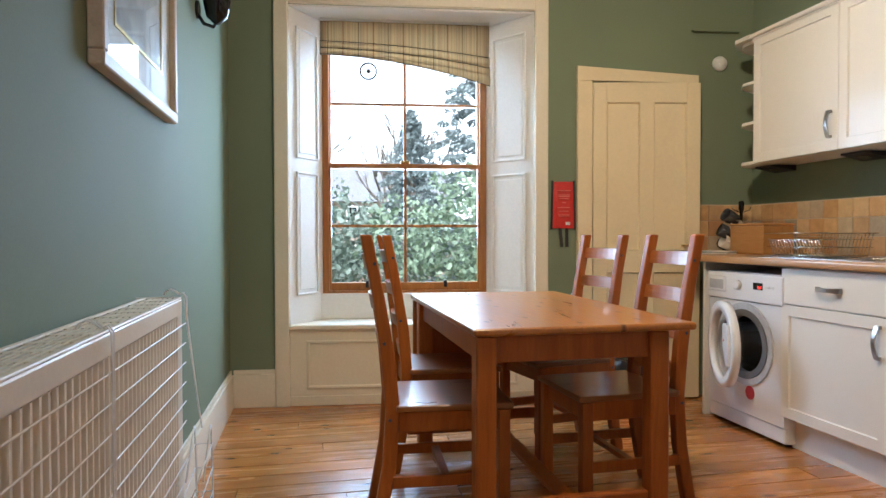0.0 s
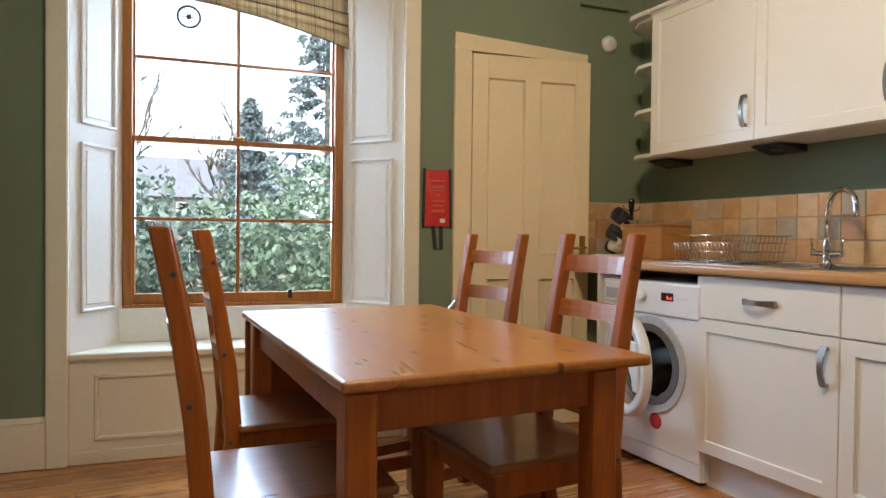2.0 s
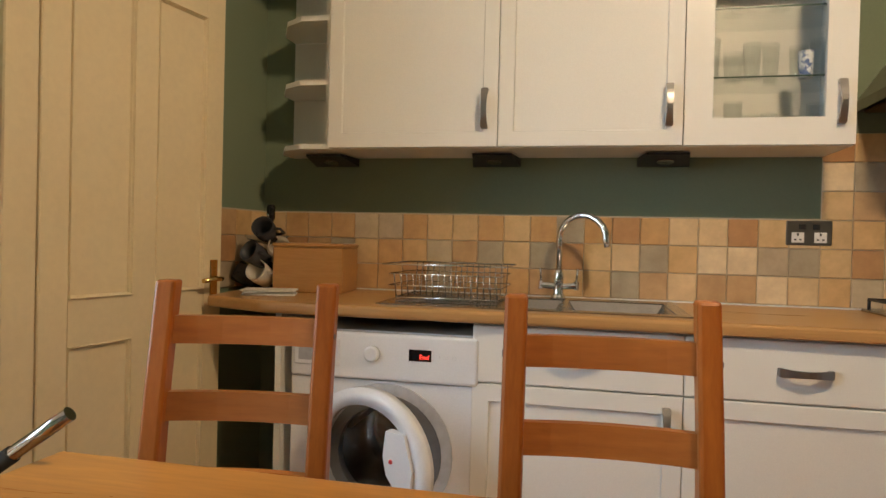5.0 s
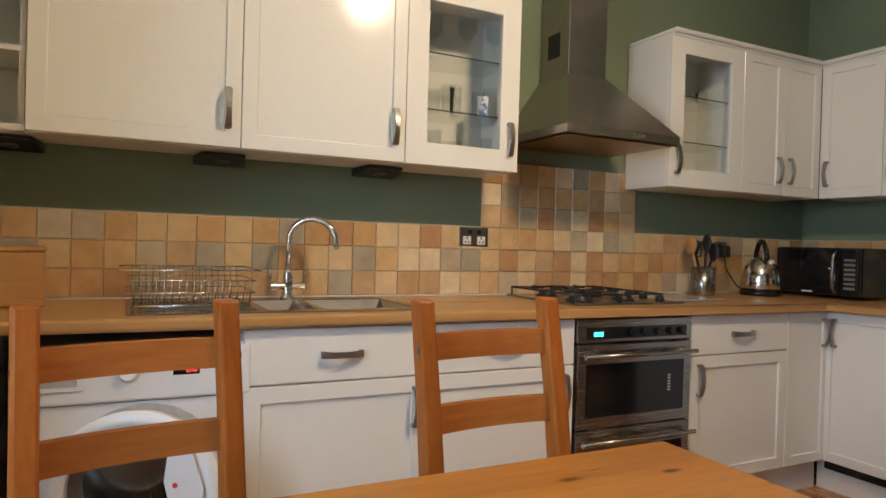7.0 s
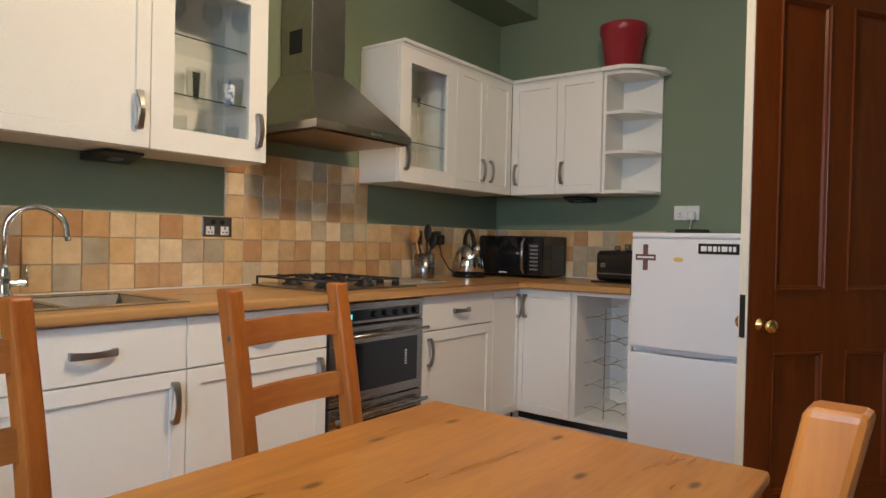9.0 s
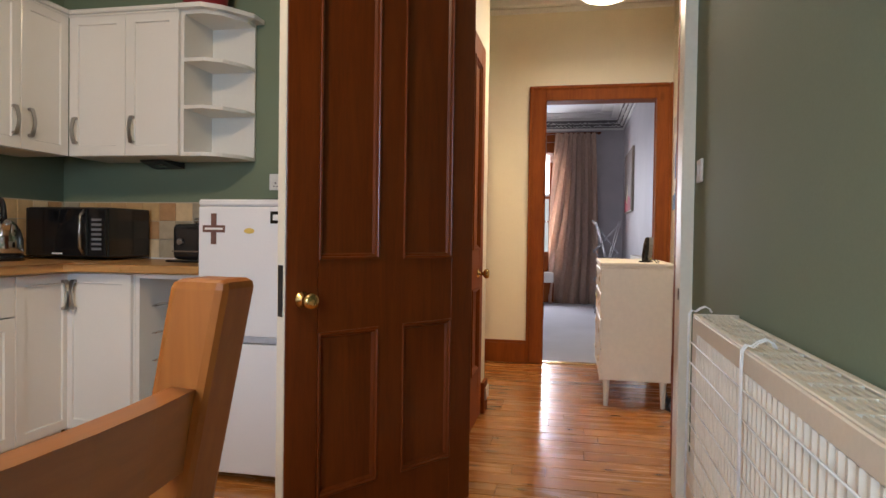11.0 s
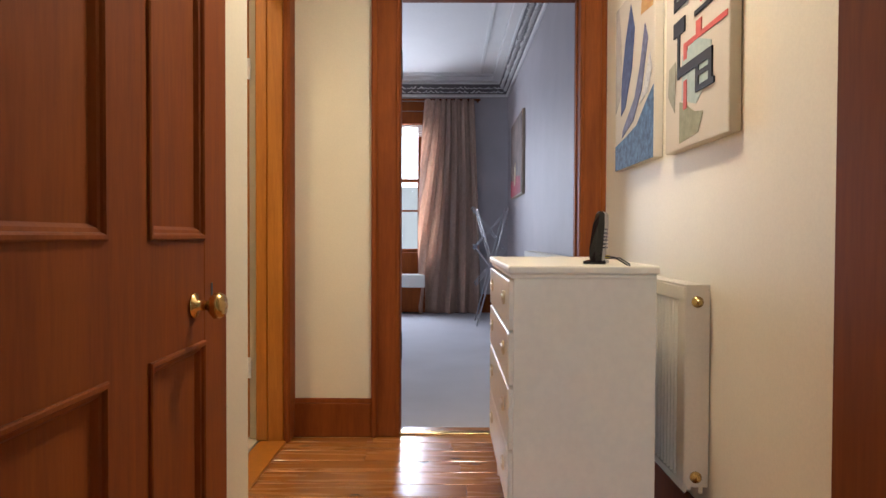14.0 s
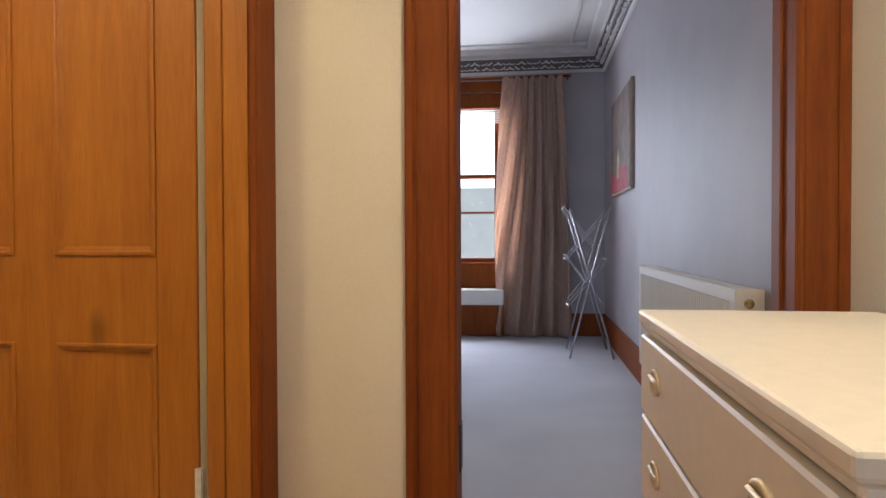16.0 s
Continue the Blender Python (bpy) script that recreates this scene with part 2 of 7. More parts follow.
M_UNIT = painted("white_vinyl_cabinet", (0.82, 0.80, 0.75), 0.14, 300, 0.015, 0.0, 0.16)
M_SHELF = painted("white_melamine", (0.80, 0.78, 0.73), 0.4, 300, 0.02, 0.0)
M_ENAMEL = painted("white_enamel", (0.82, 0.82, 0.83), 0.22, 200, 0.015, 0.0)
M_RAD = painted("radiator_white", (0.78, 0.72, 0.60), 0.35, 100, 0.03, 0.0)
M_DRESSER = painted("chalky_white_dresser_paint", (0.84, 0.77, 0.62), 0.42, 40, 0.03, 0.10, blotch=3)
M_FLOOR = wood("varnished_pine_floorboard", (0.36, 0.125, 0.026), (0.70, 0.315, 0.082), 0.24, 'X', True, 0.75, 1.0, 0.4, 0.2, 3.6)
M_TABLE = wood("antique_stained_pine", (0.30, 0.102, 0.017), (0.54, 0.230, 0.048), 0.28, 'Y', False, 0.9, 0.8, 0.12, 0.1, 5.2)
M_CHAIR = wood("stained_pine_chair", (0.29, 0.073, 0.010), (0.51, 0.165, 0.027), 0.40, 'Z', True, 0.35, 0.9, 0.06)
M_SEAT = wood("stained_pine_seat", (0.22, 0.08, 0.025), (0.40, 0.17, 0.055), 0.28, 'X', True, 0.35, 0.9, 0.3)
M_SLAT = wood("stained_pine_slat", (0.30, 0.090, 0.017), (0.52, 0.185, 0.040), 0.34, 'Y', True, 0.4, 0.9, 0.12)
M_SASH = wood("varnished_sash_pine", (0.31, 0.105, 0.023), (0.54, 0.235, 0.060), 0.28, 'Z', False, 0.4, 1.2, 0.3)
M_DOOR = wood("dark_stained_door_wood", (0.100, 0.019, 0.002), (0.18, 0.038, 0.004), 0.34, 'Z', False, 0.0, 1.0, 0.12, 0.06)
M_FRAME = wood("dark_stained_architrave", (0.19, 0.040, 0.005), (0.31, 0.084, 0.011), 0.60, 'Z', False, 0.3, 1.0, 0.0, 0.06)
M_FRAME.node_tree.nodes["Principled BSDF"].inputs["Specular IOR Level"].default_value = 0.22
M_PINE = wood("orange_stripped_pine", (0.40, 0.132, 0.013), (0.58, 0.230, 0.028), 0.34, 'Z', False, 0.6, 1.0, 0.2, 0.06, 2.0)
M_WORK = wood("beech_effect_worktop", (0.50, 0.265, 0.092), (0.57, 0.325, 0.125), 0.28, 'Y', False, 0.0, 2.2, 0.1, 0.02)
M_BEECH = wood("beech_box_wood", (0.46, 0.22, 0.07), (0.60, 0.33, 0.12), 0.4, 'X', False, 0.0, 1.4)
M_STEEL = metal("brushed_steel", (0.40, 0.385, 0.36), 0.24)
for m_ in (M_DOOR, M_CHAIR):
    m_.node_tree.nodes["Principled BSDF"].inputs["Specular IOR Level"].default_value = 0.3
M_SINK = metal("satin_sink_steel", (0.46, 0.45, 0.44), 0.2, False)
M_CHROME = metal("polished_chrome", (0.80, 0.80, 0.80), 0.09, False)
M_PEWTER = metal("pewter_handle", (0.42, 0.40, 0.38), 0.3, False)
M_BRASS = metal("worn_brass", (0.72, 0.50, 0.20), 0.22, False)
M_IRON = plain("black_cast_iron", (0.015, 0.015, 0.016), 0.45)
M_BLACK = plain("gloss_black", (0.012, 0.012, 0.013), 0.12)
M_RUBBER = plain("black_rubber", (0.02, 0.02, 0.02), 0.6)
M_DARKGLASS = plain("dark_oven_glass", (0.01, 0.01, 0.011), 0.06)
M_DRUM = metal("washing_drum_steel", (0.30, 0.29, 0.28), 0.2, False)
M_RED = plain("red_vinyl", (0.62, 0.035, 0.03), 0.42)
M_WHITE = plain("white_print", (0.80, 0.78, 0.76), 0.5)
M_TERRA = plain("red_glazed_pot", (0.30, 0.022, 0.03), 0.32)
M_PANE = pane_glass("window_pane_glass")
M_TUMBLER = pane_glass("thin_drinking_glass")
M_CARPET = painted("blue_grey_carpet", (0.54, 0.54, 0.58), 0.95, 420, 0.10, 0.7, 0.1, 1.5)
M_PLASTIC = plain("white_plastic", (0.80, 0.79, 0.76), 0.35)
M_DARK = plain("shadowed_carcass", (0.05, 0.045, 0.04), 0.8)

# ---- the setting ----
XU, YB, YD, YH = 2.96, -0.15, 0.30, -2.48  # unit wall, alcove wall, doorway wall, hall end wall
CEIL = 3.05

structure(box("floor", (-0.70, -2.60, -0.12), (3.3, 4.9, -0.024), M_DARK), "varnished pine floorboards with dark gaps", "floor")
structure(boxes("wall_units", [((XU, -0.4, 0), (XU + 0.3, 4.6, CEIL))], M_GREEN), "sage green painted kitchen wall", "wall")
bm = bmesh.new()
bm_prism(bm, [(-0.338, YD), (-0.30, 4.53), (-0.65, 4.6), (-0.65, YD)], 0, CEIL)
structure(part("wall_left", bm, M_GREEN), "sage green painted kitchen wall", "wall")
structure(boxes("wall_alcove", [((0.75, YB - 0.2, 0), (XU, YB, CEIL))], M_GREEN), "sage green painted wall behind the fridge", "wall")
# wall with the kitchen doorway and the thick press beside it
structure(boxes("wall_doorway", [((-0.66, -0.008, 0), (-0.36, YD, CEIL)), ((-0.36, 0.06, 2.24), (0.70, YD, CEIL)), ((0.70, 0.155, 0), (1.12, YD, CEIL)), ((0.90, YB, 0), (1.12, 0.155, CEIL))], M_GREEN), "sage green wall round the kitchen doorway", "wall")
structure(boxes("wall_press", [((0.655, -0.96, 0), (0.90, -0.795, CEIL)), ((0.655, -0.795, 2.16), (0.90, 0.06, CEIL)), ((0.90, -0.96, 0), (1.2, YB - 0.2, CEIL))], M_CREAM), "cream painted hall wall", "wall")
structure(boxes("wall_hall_right", [((-0.94, YH, 0), (-0.64, -0.004, CEIL))], M_CREAM), "cream painted hall wall with pictures", "wall")
structure(boxes("wall_hall_end", [((-0.94, YH - 0.16, 0), (-0.55, YH, CEIL)), ((-0.55, YH - 0.16, 2.225), (0.40, YH, CEIL)), ((0.40, YH - 0.16, 0), (0.92, YH, CEIL))], M_CREAM), "cream hall wall round the bedroom door", "wall")
structure(boxes("wall_hall_left", [((0.92, -1.44, 0), (1.04, -0.96, CEIL)), ((0.92, -2.40, 2.2), (1.04, -1.44, CEIL)), ((0.922, YH - 0.16, 0), (1.04, -2.40, CEIL))], M_CREAM), "cream hall wall round the side door", "wall")
structure(box("ceiling_kitchen", (-0.7, 0.06, CEIL), (3.3, 4.9, CEIL + 0.1), M_CEIL), "white kitchen ceiling", "ceiling")
structure(box("ceiling_hall", (-0.95, -2.7, CEIL + 0.004), (1.3, 0.3, CEIL + 0.1), M_CEIL), "white hall ceiling", "ceiling")
structure(box("ceiling_alcove", (0.7, -0.4, CEIL + 0.008), (3.3, 0.3, CEIL + 0.1), M_CEIL), "white ceiling over the alcove", "ceiling")
# boxed-in pipe run high in the corner
structure(box("bulkhead", (2.66, YB, 2.66), (XU, 0.75, CEIL), M_GREEN, bev=0.004), "sage green boxed-in pipe run under the ceiling", "boxing")

# window wall, in its own frame: x along the wall, y outwards
WT = 0.50
SIDE_L, SIDE_R, HEAD, SEAT = 0.352, 1.848, 2.41, 0.49
structure(boxes("wall_window", [((-0.35, 0, 0), (SIDE_L, WT, CEIL)), ((SIDE_R, 0, 0), (3.6, WT, CEIL)), ((SIDE_L, 0, HEAD), (SIDE_R, WT, CEIL)), ((SIDE_L, 0.03, 0), (SIDE_R, WT, SEAT - 0.03))], M_GREEN, m=WALL), "sage green wall round the deep window", "wall")
win = structure(thing("window_1", WALL, "varnished pine sash window in a white panelled recess", "window"))
GV = 0.305  # depth of the glass
FL, FR = 0.527, 1.592  # window frame
GL, GR = 0.580, 1.536  # glass
# splayed shutter linings, each with two moulded panels
for sgn, a, b in ((1, (SIDE_L, 0.0), (FL, 0.275)), (-1, (SIDE_R, 0.0), (FR, 0.275))):
    d = Vector((b[0] - a[0], b[1] - a[1], 0))
    length = d.length
    ang = math.degrees(math.atan2(d.y, d.x))
    m = pose(a[0], a[1], 0, 0, 0, ang)
    s = -sgn  # side of the lining that faces the room
    bm = bmesh.new()
    bm_box(bm, (-0.0, 0, SEAT), (length + 0.03, s * -0.03, HEAD))
    lining = part("shutter", bm, M_SHUTTER, win, "white panelled window shutter", m)
    for z0, z1 in ((0.66, 1.42), (1.50, 2.30)):
        bm = bmesh.new()
        x0, x1 = 0.06, length - 0.05
        for lo, hi in (((x0, z0), (x1, z0 + 0.016)), ((x0, z1 - 0.016), (x1, z1)), ((x0, z0), (x0 + 0.016, z1)), ((x1 - 0.016, z0), (x1, z1))):
            bm_box(bm, (lo[0], 0, lo[1]), (hi[0], s * 0.012, hi[1]), 0.004)
        bm_box(bm, (x0 + 0.034, 0, z0 + 0.034), (x1 - 0.034, s * 0.005, z1 - 0.034), 0.003)
        part("moulding", bm, M_SHUTTER, lining)
boxes("head_lining", [((SIDE_L, 0.0, HEAD - 0.012), (SIDE_R, 0.3, HEAD))], M_SHUTTER, win)
# seat board, upstand and panel below
box("window_sill", (SIDE_L, -0.025, SEAT - 0.03), (SIDE_R, 0.28, SEAT), M_TRIM, win, 0.006)
box("upstand", (SIDE_L + 0.1, 0.255, SEAT), (SIDE_R - 0.1, 0.29, 0.655), M_SHUTTER, win, 0.004)
bm = bmesh.new()
bm_box(bm, (SIDE_L, 0.0, 0.0), (SIDE_R, 0.03, SEAT - 0.03))
bm_box(bm, (SIDE_L, -0.012, 0.0), (SIDE_R, 0.0, 0.06), 0.004)
for lo, hi in (((0.45, 0.10), (1.75, 0.122)), ((0.45, 0.375), (1.75, 0.395)), ((0.45, 0.10), (0.47, 0.395)), ((1.73, 0.10), (1.75, 0.395))):
    bm_box(bm, (lo[0], -0.012, lo[1]), (hi[0], 0.0, hi[1]), 0.005)
part("panel", bm, M_TRIM, win, "ivory panel under the window seat")
# flat architrave
for x0, x1, z0, z1 in ((0.266, SIDE_L, 0, 2.50), (SIDE_R, 1.932, 0, 2.50), (SIDE_L, SIDE_R, HEAD, 2.50)):
    box("architrave", (x0, -0.03, z0), (x1, 0.0, z1), M_TRIM, win, 0.006)
# box frame and the two sashes
boxes("window_frame", [((FL, 0.265, 0.63), (GL - 0.012, 0.37, HEAD)), ((GR + 0.012, 0.265, 0.63), (FR, 0.37, HEAD)), ((FL, 0.265, 2.33), (FR, 0.37, HEAD)), ((FL, 0.262, 0.63), (FR, 0.39, 0.672))], M_SASH, win, 0.004)
ZR = [0.722, 1.09, 1.478, 1.885, 2.262]
CM = (GL + GR) / 2
for k, (z0, z1, v) in enumerate(((0.672, 1.495, 0.30), (1.462, 2.33, 0.335))):
    zb, zm, zt = (ZR[0], ZR[1], ZR[2] - 0.012) if k == 0 else (ZR[2] + 0.014, ZR[3], ZR[4])
    sash = boxes("sash", [((GL - 0.03, v - 0.02, z0), (GL, v + 0.02, z1)), ((GR, v - 0.02, z0), (GR + 0.03, v + 0.02, z1)), ((GL, v - 0.02, z0), (GR, v + 0.02, zb)), ((GL, v - 0.02, zt), (GR, v + 0.02, z1))], M_SASH, win, 0.003, "varnished pine window sash")
    boxes("glazing_bar", [((CM - 0.009, v - 0.017, zb), (CM + 0.009, v + 0.012, zt)), ((GL, v - 0.016, zm - 0.009), (GR, v + 0.012, zm + 0.009))], M_SASH, sash, 0.003)
    for x0, x1 in ((GL, CM), (CM, GR)):
        for za, zc in ((zb, zm), (zm, zt)):
            p = box("pane", (x0, v + 0.003, za), (x1, v + 0.006, zc), M_PANE, sash)
            p.visible_shadow = False
boxes("sash_lift", [((0.80, 0.262, 0.69), (0.82, 0.282, 0.735)), ((1.31, 0.262, 0.69), (1.33, 0.282, 0.735))], M_IRON, win, 0.003)
boxes("sash_lock", [((CM - 0.03, 0.285, 1.495), (CM + 0.03, 0.33, 1.515))], M_BRASS, win, 0.004)
boxes("exterior_sill", [((FL - 0.1, 0.39, 0.55), (FR + 0.1, 0.62, 0.63))], painted("weathered_stone", (0.42, 0.40, 0.36), 0.8, 60, 0.1, 0.4), win)

# skirting boards
structure(boxes("baseboard_window", [((0.02, -0.02, 0), (0.266, 0, 0.20)), ((0.02, -0.012, 0.20), (0.266, 0, 0.225)), ((1.932, -0.02, 0), (2.02, 0, 0.2))], M_TRIM, bev=0.003, m=WALL), "ivory painted skirting board", "skirting board")
bm = bmesh.new()
bm_prism(bm, [(-0.338, 0.36), (-0.318, 0.36), (-0.281, 4.49), (-0.30, 4.49)], 0, 0.2)
bm_prism(bm, [(-0.338, 0.36), (-0.327, 0.36), (-0.289, 4.49), (-0.30, 4.49)], 0.2, 0.225)
structure(part("baseboard_left", bm, M_TRIM), "ivory painted skirting board", "skirting board")
structure(boxes("baseboard_hall_end", [((0.506, YH, 0), (0.92, YH + 0.022, 0.165)), ((0.506, YH, 0.165), (0.92, YH + 0.014, 0.188))], M_FRAME, bev=0.003), "dark brown stained hall skirting board", "skirting board")
structure(boxes("baseboard_hall_right", [((-0.64, YH + 0.03, 0), (-0.62, -0.02, 0.185))], M_FRAME, bev=0.003), "dark brown stained hall skirting board", "skirting board")
structure(boxes("baseboard_press", [((0.633, -0.96, 0), (0.655, -0.80, 0.185))], M_FRAME, bev=0.003), "dark brown stained hall skirting board", "skirting board")

# doorway linings: white on the kitchen side, brown towards the hall
dw = structure(thing("door_frame", pose(0, 0, 0), "kitchen door frame, white outside and brown inside", "door frame"))
box("jamb", (-0.36, 0.21, 0), (-0.29, 0.328, 2.24), M_TRIM, dw, 0.004, "chipped ivory painted jamb")
box("jamb", (-0.38, -0.016, 0), (-0.316, 0.21, 2.24), M_FRAME, dw, 0.004, "dark brown jamb")
box("jamb", (0.65, 0.158, 0), (0.70, 0.30, 2.24), M_DOOR, dw, 0.004)
box("jamb_edge", (0.585, 0.302, 0), (0.70, 0.312, 2.24), M_TRIM, dw, 0.002)
box("lintel", (-0.36, 0.055, 2.2), (0.70, 0.21, 2.24), M_DOOR, dw, 0.004)
box("lintel", (-0.36, 0.21, 2.205), (0.70, 0.328, 2.26), M_TRIM, dw, 0.004)
box("architrave", (-0.36, 0.30, 2.26), (0.72, 0.325, 2.34), M_TRIM, dw, 0.005)
box("strike_plate", (-0.291, 0.290, 0.815), (-0.2885, 0.318, 0.862), M_STEEL, dw, 0.001)
box("latch_hole", (-0.2895, 0.298, 0.828), (-0.2878, 0.312, 0.850), M_BLACK, dw)


def bm_moulding(bm, x0, z0, x1, z1, m, face, out, flat):
    """A mitred panel moulding: a raised bead, a quirk, and a slope down to the sunken panel."""
    profile = ((0.0, flat), (0.0, face + out * 0.004), (m * 0.12, face + out * 0.006), (m * 0.34, face + out * 0.006), (m * 0.46, face + out * 0.003), (m * 0.52, face - out * 0.001), (m * 0.75, face - out * 0.003), (m, flat))
    loops = [[bm.verts.new((x, y, z)) for x, z in ((x0 + k, z0 + k), (x1 - k, z0 + k), (x1 - k, z1 - k), (x0 + k, z1 - k))] for k, y in profile]
    for p, q in zip(loops, loops[1:]):
        for k in range(4):
            bm.faces.new((p[k], p[(k + 1) % 4], q[(k + 1) % 4], q[k]))


def panel_door(name, w, h, t, material, m, label, moulds=0.014, rows=((0.22, 0.72), (0.92, None)), stile=0.11, mid=0.10, category="door"):
    """A four-panel door; it hangs on its x = 0 edge, and both faces are alike."""
    d = structure(thing(name, m, label, category))
    top = h - 0.12
    rows = [(a, b or top) for a, b in rows]
    xs = [(stile, (w - mid) / 2), ((w + mid) / 2, w - stile)]
    for x0, x1 in ((0, stile), (w - stile, w)):
        box("stile", (x0, 0, 0.008), (x1, t, h), material, d, 0.003)
    z = 0.008
    for a, b in rows + [(h, h)]:
        box("rail", (stile, 0.0005, z), (w - stile, t - 0.0005, a), material, d)
        if b > a:
            box("muntin", ((w - mid) / 2, 0.0005, a), ((w + mid) / 2, t - 0.0005, b), material, d)
        z = b
    for x0, x1 in xs:
        for a, b in rows:
            bm = bmesh.new()
            bm_box(bm, (x0, t * 0.3, a), (x1, t * 0.7, b))
            for face, out, flat in ((0.0, -1, t * 0.3), (t, 1, t * 0.7)):
                bm_moulding(bm, x0, a, x1, b, moulds, face, out, flat)
            part("door_panel", bm, material, d)
    return d


def knob(parent, x, z, t, both=True, r=0.027):
    for s, y in ((-1, 0.0), (1, t)) if both else ((-1, 0.0),):
        bm = bmesh.new()
        bm_lathe(bm, [(0.026, 0), (0.026, 0.004), (0.011, 0.008), (0.010, 0.030), (0.017, 0.034), (r, 0.044), (r * 0.98, 0.056), (r * 0.75, 0.064), (0.004, 0.066)], 20, pose(x, y, z, 90 if s < 0 else -90))
        part("door_knob", bm, M_BRASS, parent, "worn brass knob")


# open kitchen door, folded back towards the fridge
DW = 0.85
d1 = panel_door("door_1", DW, 2.2, 0.042, M_DOOR, pose(0.556, 0.445, 0, 0, 0, 56.0), "dark brown four-panel door standing open", rows=((0.20, 0.74), (0.975, None)), stile=0.12, mid=0.11, moulds=0.022)
knob(d1, DW - 0.06, 0.85, 0.042)
box("door_edge", (DW, 0.001, 0.01), (DW + 0.004, 0.041, 2.198), M_TRIM, d1, label="chipped white painted door edge")
box("latch_plate", (DW + 0.003, 0.008, 0.80), (DW + 0.006, 0.034, 0.96), M_IRON, d1)
# press door in the side of the passage
d2 = panel_door("door_2", 0.94, 2.15, 0.04, M_FRAME, pose(0.652, 0.152, 0, 0, 0, -90), "reddish-brown four-panel press door, shut", rows=((0.30, 0.77), (0.985, None)), stile=0.14, mid=0.14, moulds=0.026)
knob(d2, 0.742, 0.85, 0.04, False)
boxes("keyhole", [((0.838, -0.0012, 0.862), (0.848, 0.001, 0.890))], M_IRON, d2)
# side lobby of the hall with its shut door
sf = structure(thing("side_door_frame", pose(0, 0, 0), "orange-brown stripped pine door frame", "door frame"))
box("architrave_moulding", (0.886, -2.477, 0), (0.916, -2.360, 2.33), M_FRAME, sf, 0.006)
box("architrave_moulding", (0.8915, -2.366, 0), (0.9145, -2.352, 2.33), M_FRAME, sf, 0.004)
box("architrave", (0.917, -2.398, 0), (0.995, -2.366, 2.3), M_PINE, sf, 0.005)
box("architrave_bead", (0.998, -2.420, 0), (1.055, -2.378, 2.3), M_PINE, sf, 0.006)
box("rebate", (1.0555, -2.475, 0), (1.0955, -2.418, 2.2), painted("dull_cream_rebate", (0.52, 0.47, 0.37), 0.6, 40, 0.08, 0.15), sf, 0.002, "grubby cream rebate strip")
box("jamb", (0.90, -1.47, 0), (1.06, -1.44, 2.2), M_FRAME, sf, 0.003)
box("architrave", (0.885, -1.45, 0), (0.92, -1.33, 2.3), M_FRAME, sf, 0.006)
box("lintel", (0.886, -2.352, 2.19), (1.06, -1.33, 2.31), M_FRAME, sf, 0.006)
box("threshold", (0.90, -2.352, 0), (1.03, -1.47, 0.012), M_PINE, sf, 0.003)
d3 = panel_door("door_3", 1.0, 2.17, 0.04, M_PINE, pose(1.098, -2.452, 0, 0, 0, 0), "orange-brown stripped pine panelled door, shut", rows=((0.207, 0.751), (1.005, None)), stile=0.121, mid=0.132, moulds=0.026)
boxes("hinge", [((-0.010, 0.030, 0.30), (0.008, 0.046, 0.40)), ((-0.010, 0.030, 1.75), (0.008, 0.046, 1.85))], M_PLASTIC, d3, label="paint-covered hinge")
structure(boxes("side_room_wall", [((1.04, -2.64, 0), (2.6, -2.48, CEIL)), ((2.4, -2.5, 0), (2.6, -0.4, CEIL)), ((1.2, -0.6, 0), (2.6, -0.4, CEIL)), ((1.04, -2.5, CEIL), (2.6, -0.4, CEIL + 0.1))], M_CREAM), "cream wall of the side room", "wall")
structure(box("side_room_floor", (1.05, -2.5, -0.05), (2.5, -0.5, -0.002), painted("pale_vinyl_floor", (0.62, 0.56, 0.44), 0.4, 60, 0.05, 0.1)), "pale vinyl floor of the side room", "floor")

# bedroom doorway
bf = structure(thing("bedroom_door_frame", pose(0, 0, 0), "dark brown moulded bedroom door frame", "door frame"))
for x0, x1 in ((-0.645, -0.515), (0.365, 0.506)):
    inner = x1 if x0 < 0 else x0
    outer = x0 if x0 < 0 else x1
    box("architrave", (x0, YH, 0), (x1, YH + 0.02, 2.32), M_FRAME, bf, 0.005)
    sg = 1 if outer > inner else -1
    box("architrave_moulding", (outer - sg * 0.03, YH + 0.018, 0), (outer, YH + 0.04, 2.32), M_FRAME, bf, 0.008)
    box("architrave_moulding", (inner + sg * 0.002, YH + 0.016, 0), (inner + sg * 0.022, YH + 0.028, 2.2), M_FRAME, bf, 0.005)
box("architrave", (-0.515, YH, 2.2), (0.365, YH + 0.0198, 2.3198), M_FRAME, bf, 0.005)
box("architrave_moulding", (-0.615, YH + 0.018, 2.29), (0.476, YH + 0.04, 2.3202), M_FRAME, bf, 0.008)
box("jamb", (-0.55, YH - 0.165, 0), (-0.52, YH, 2.2), M_FRAME, bf, 0.002)
box("jamb", (0.37, YH - 0.165, 0), (0.40, YH, 2.2), M_FRAME, bf, 0.002)
box("lintel", (-0.52, YH - 0.165, 2.2), (0.37, YH, 2.225), M_FRAME, bf, 0.002)
box("door_stop", (-0.52, YH - 0.11, 0), (-0.512, YH - 0.08, 2.2), M_FRAME, bf, 0.002)
box("threshold_strip", (-0.52, YH - 0.06, 0), (0.37, YH - 0.015, 0.010), M_BRASS, bf, 0.004)
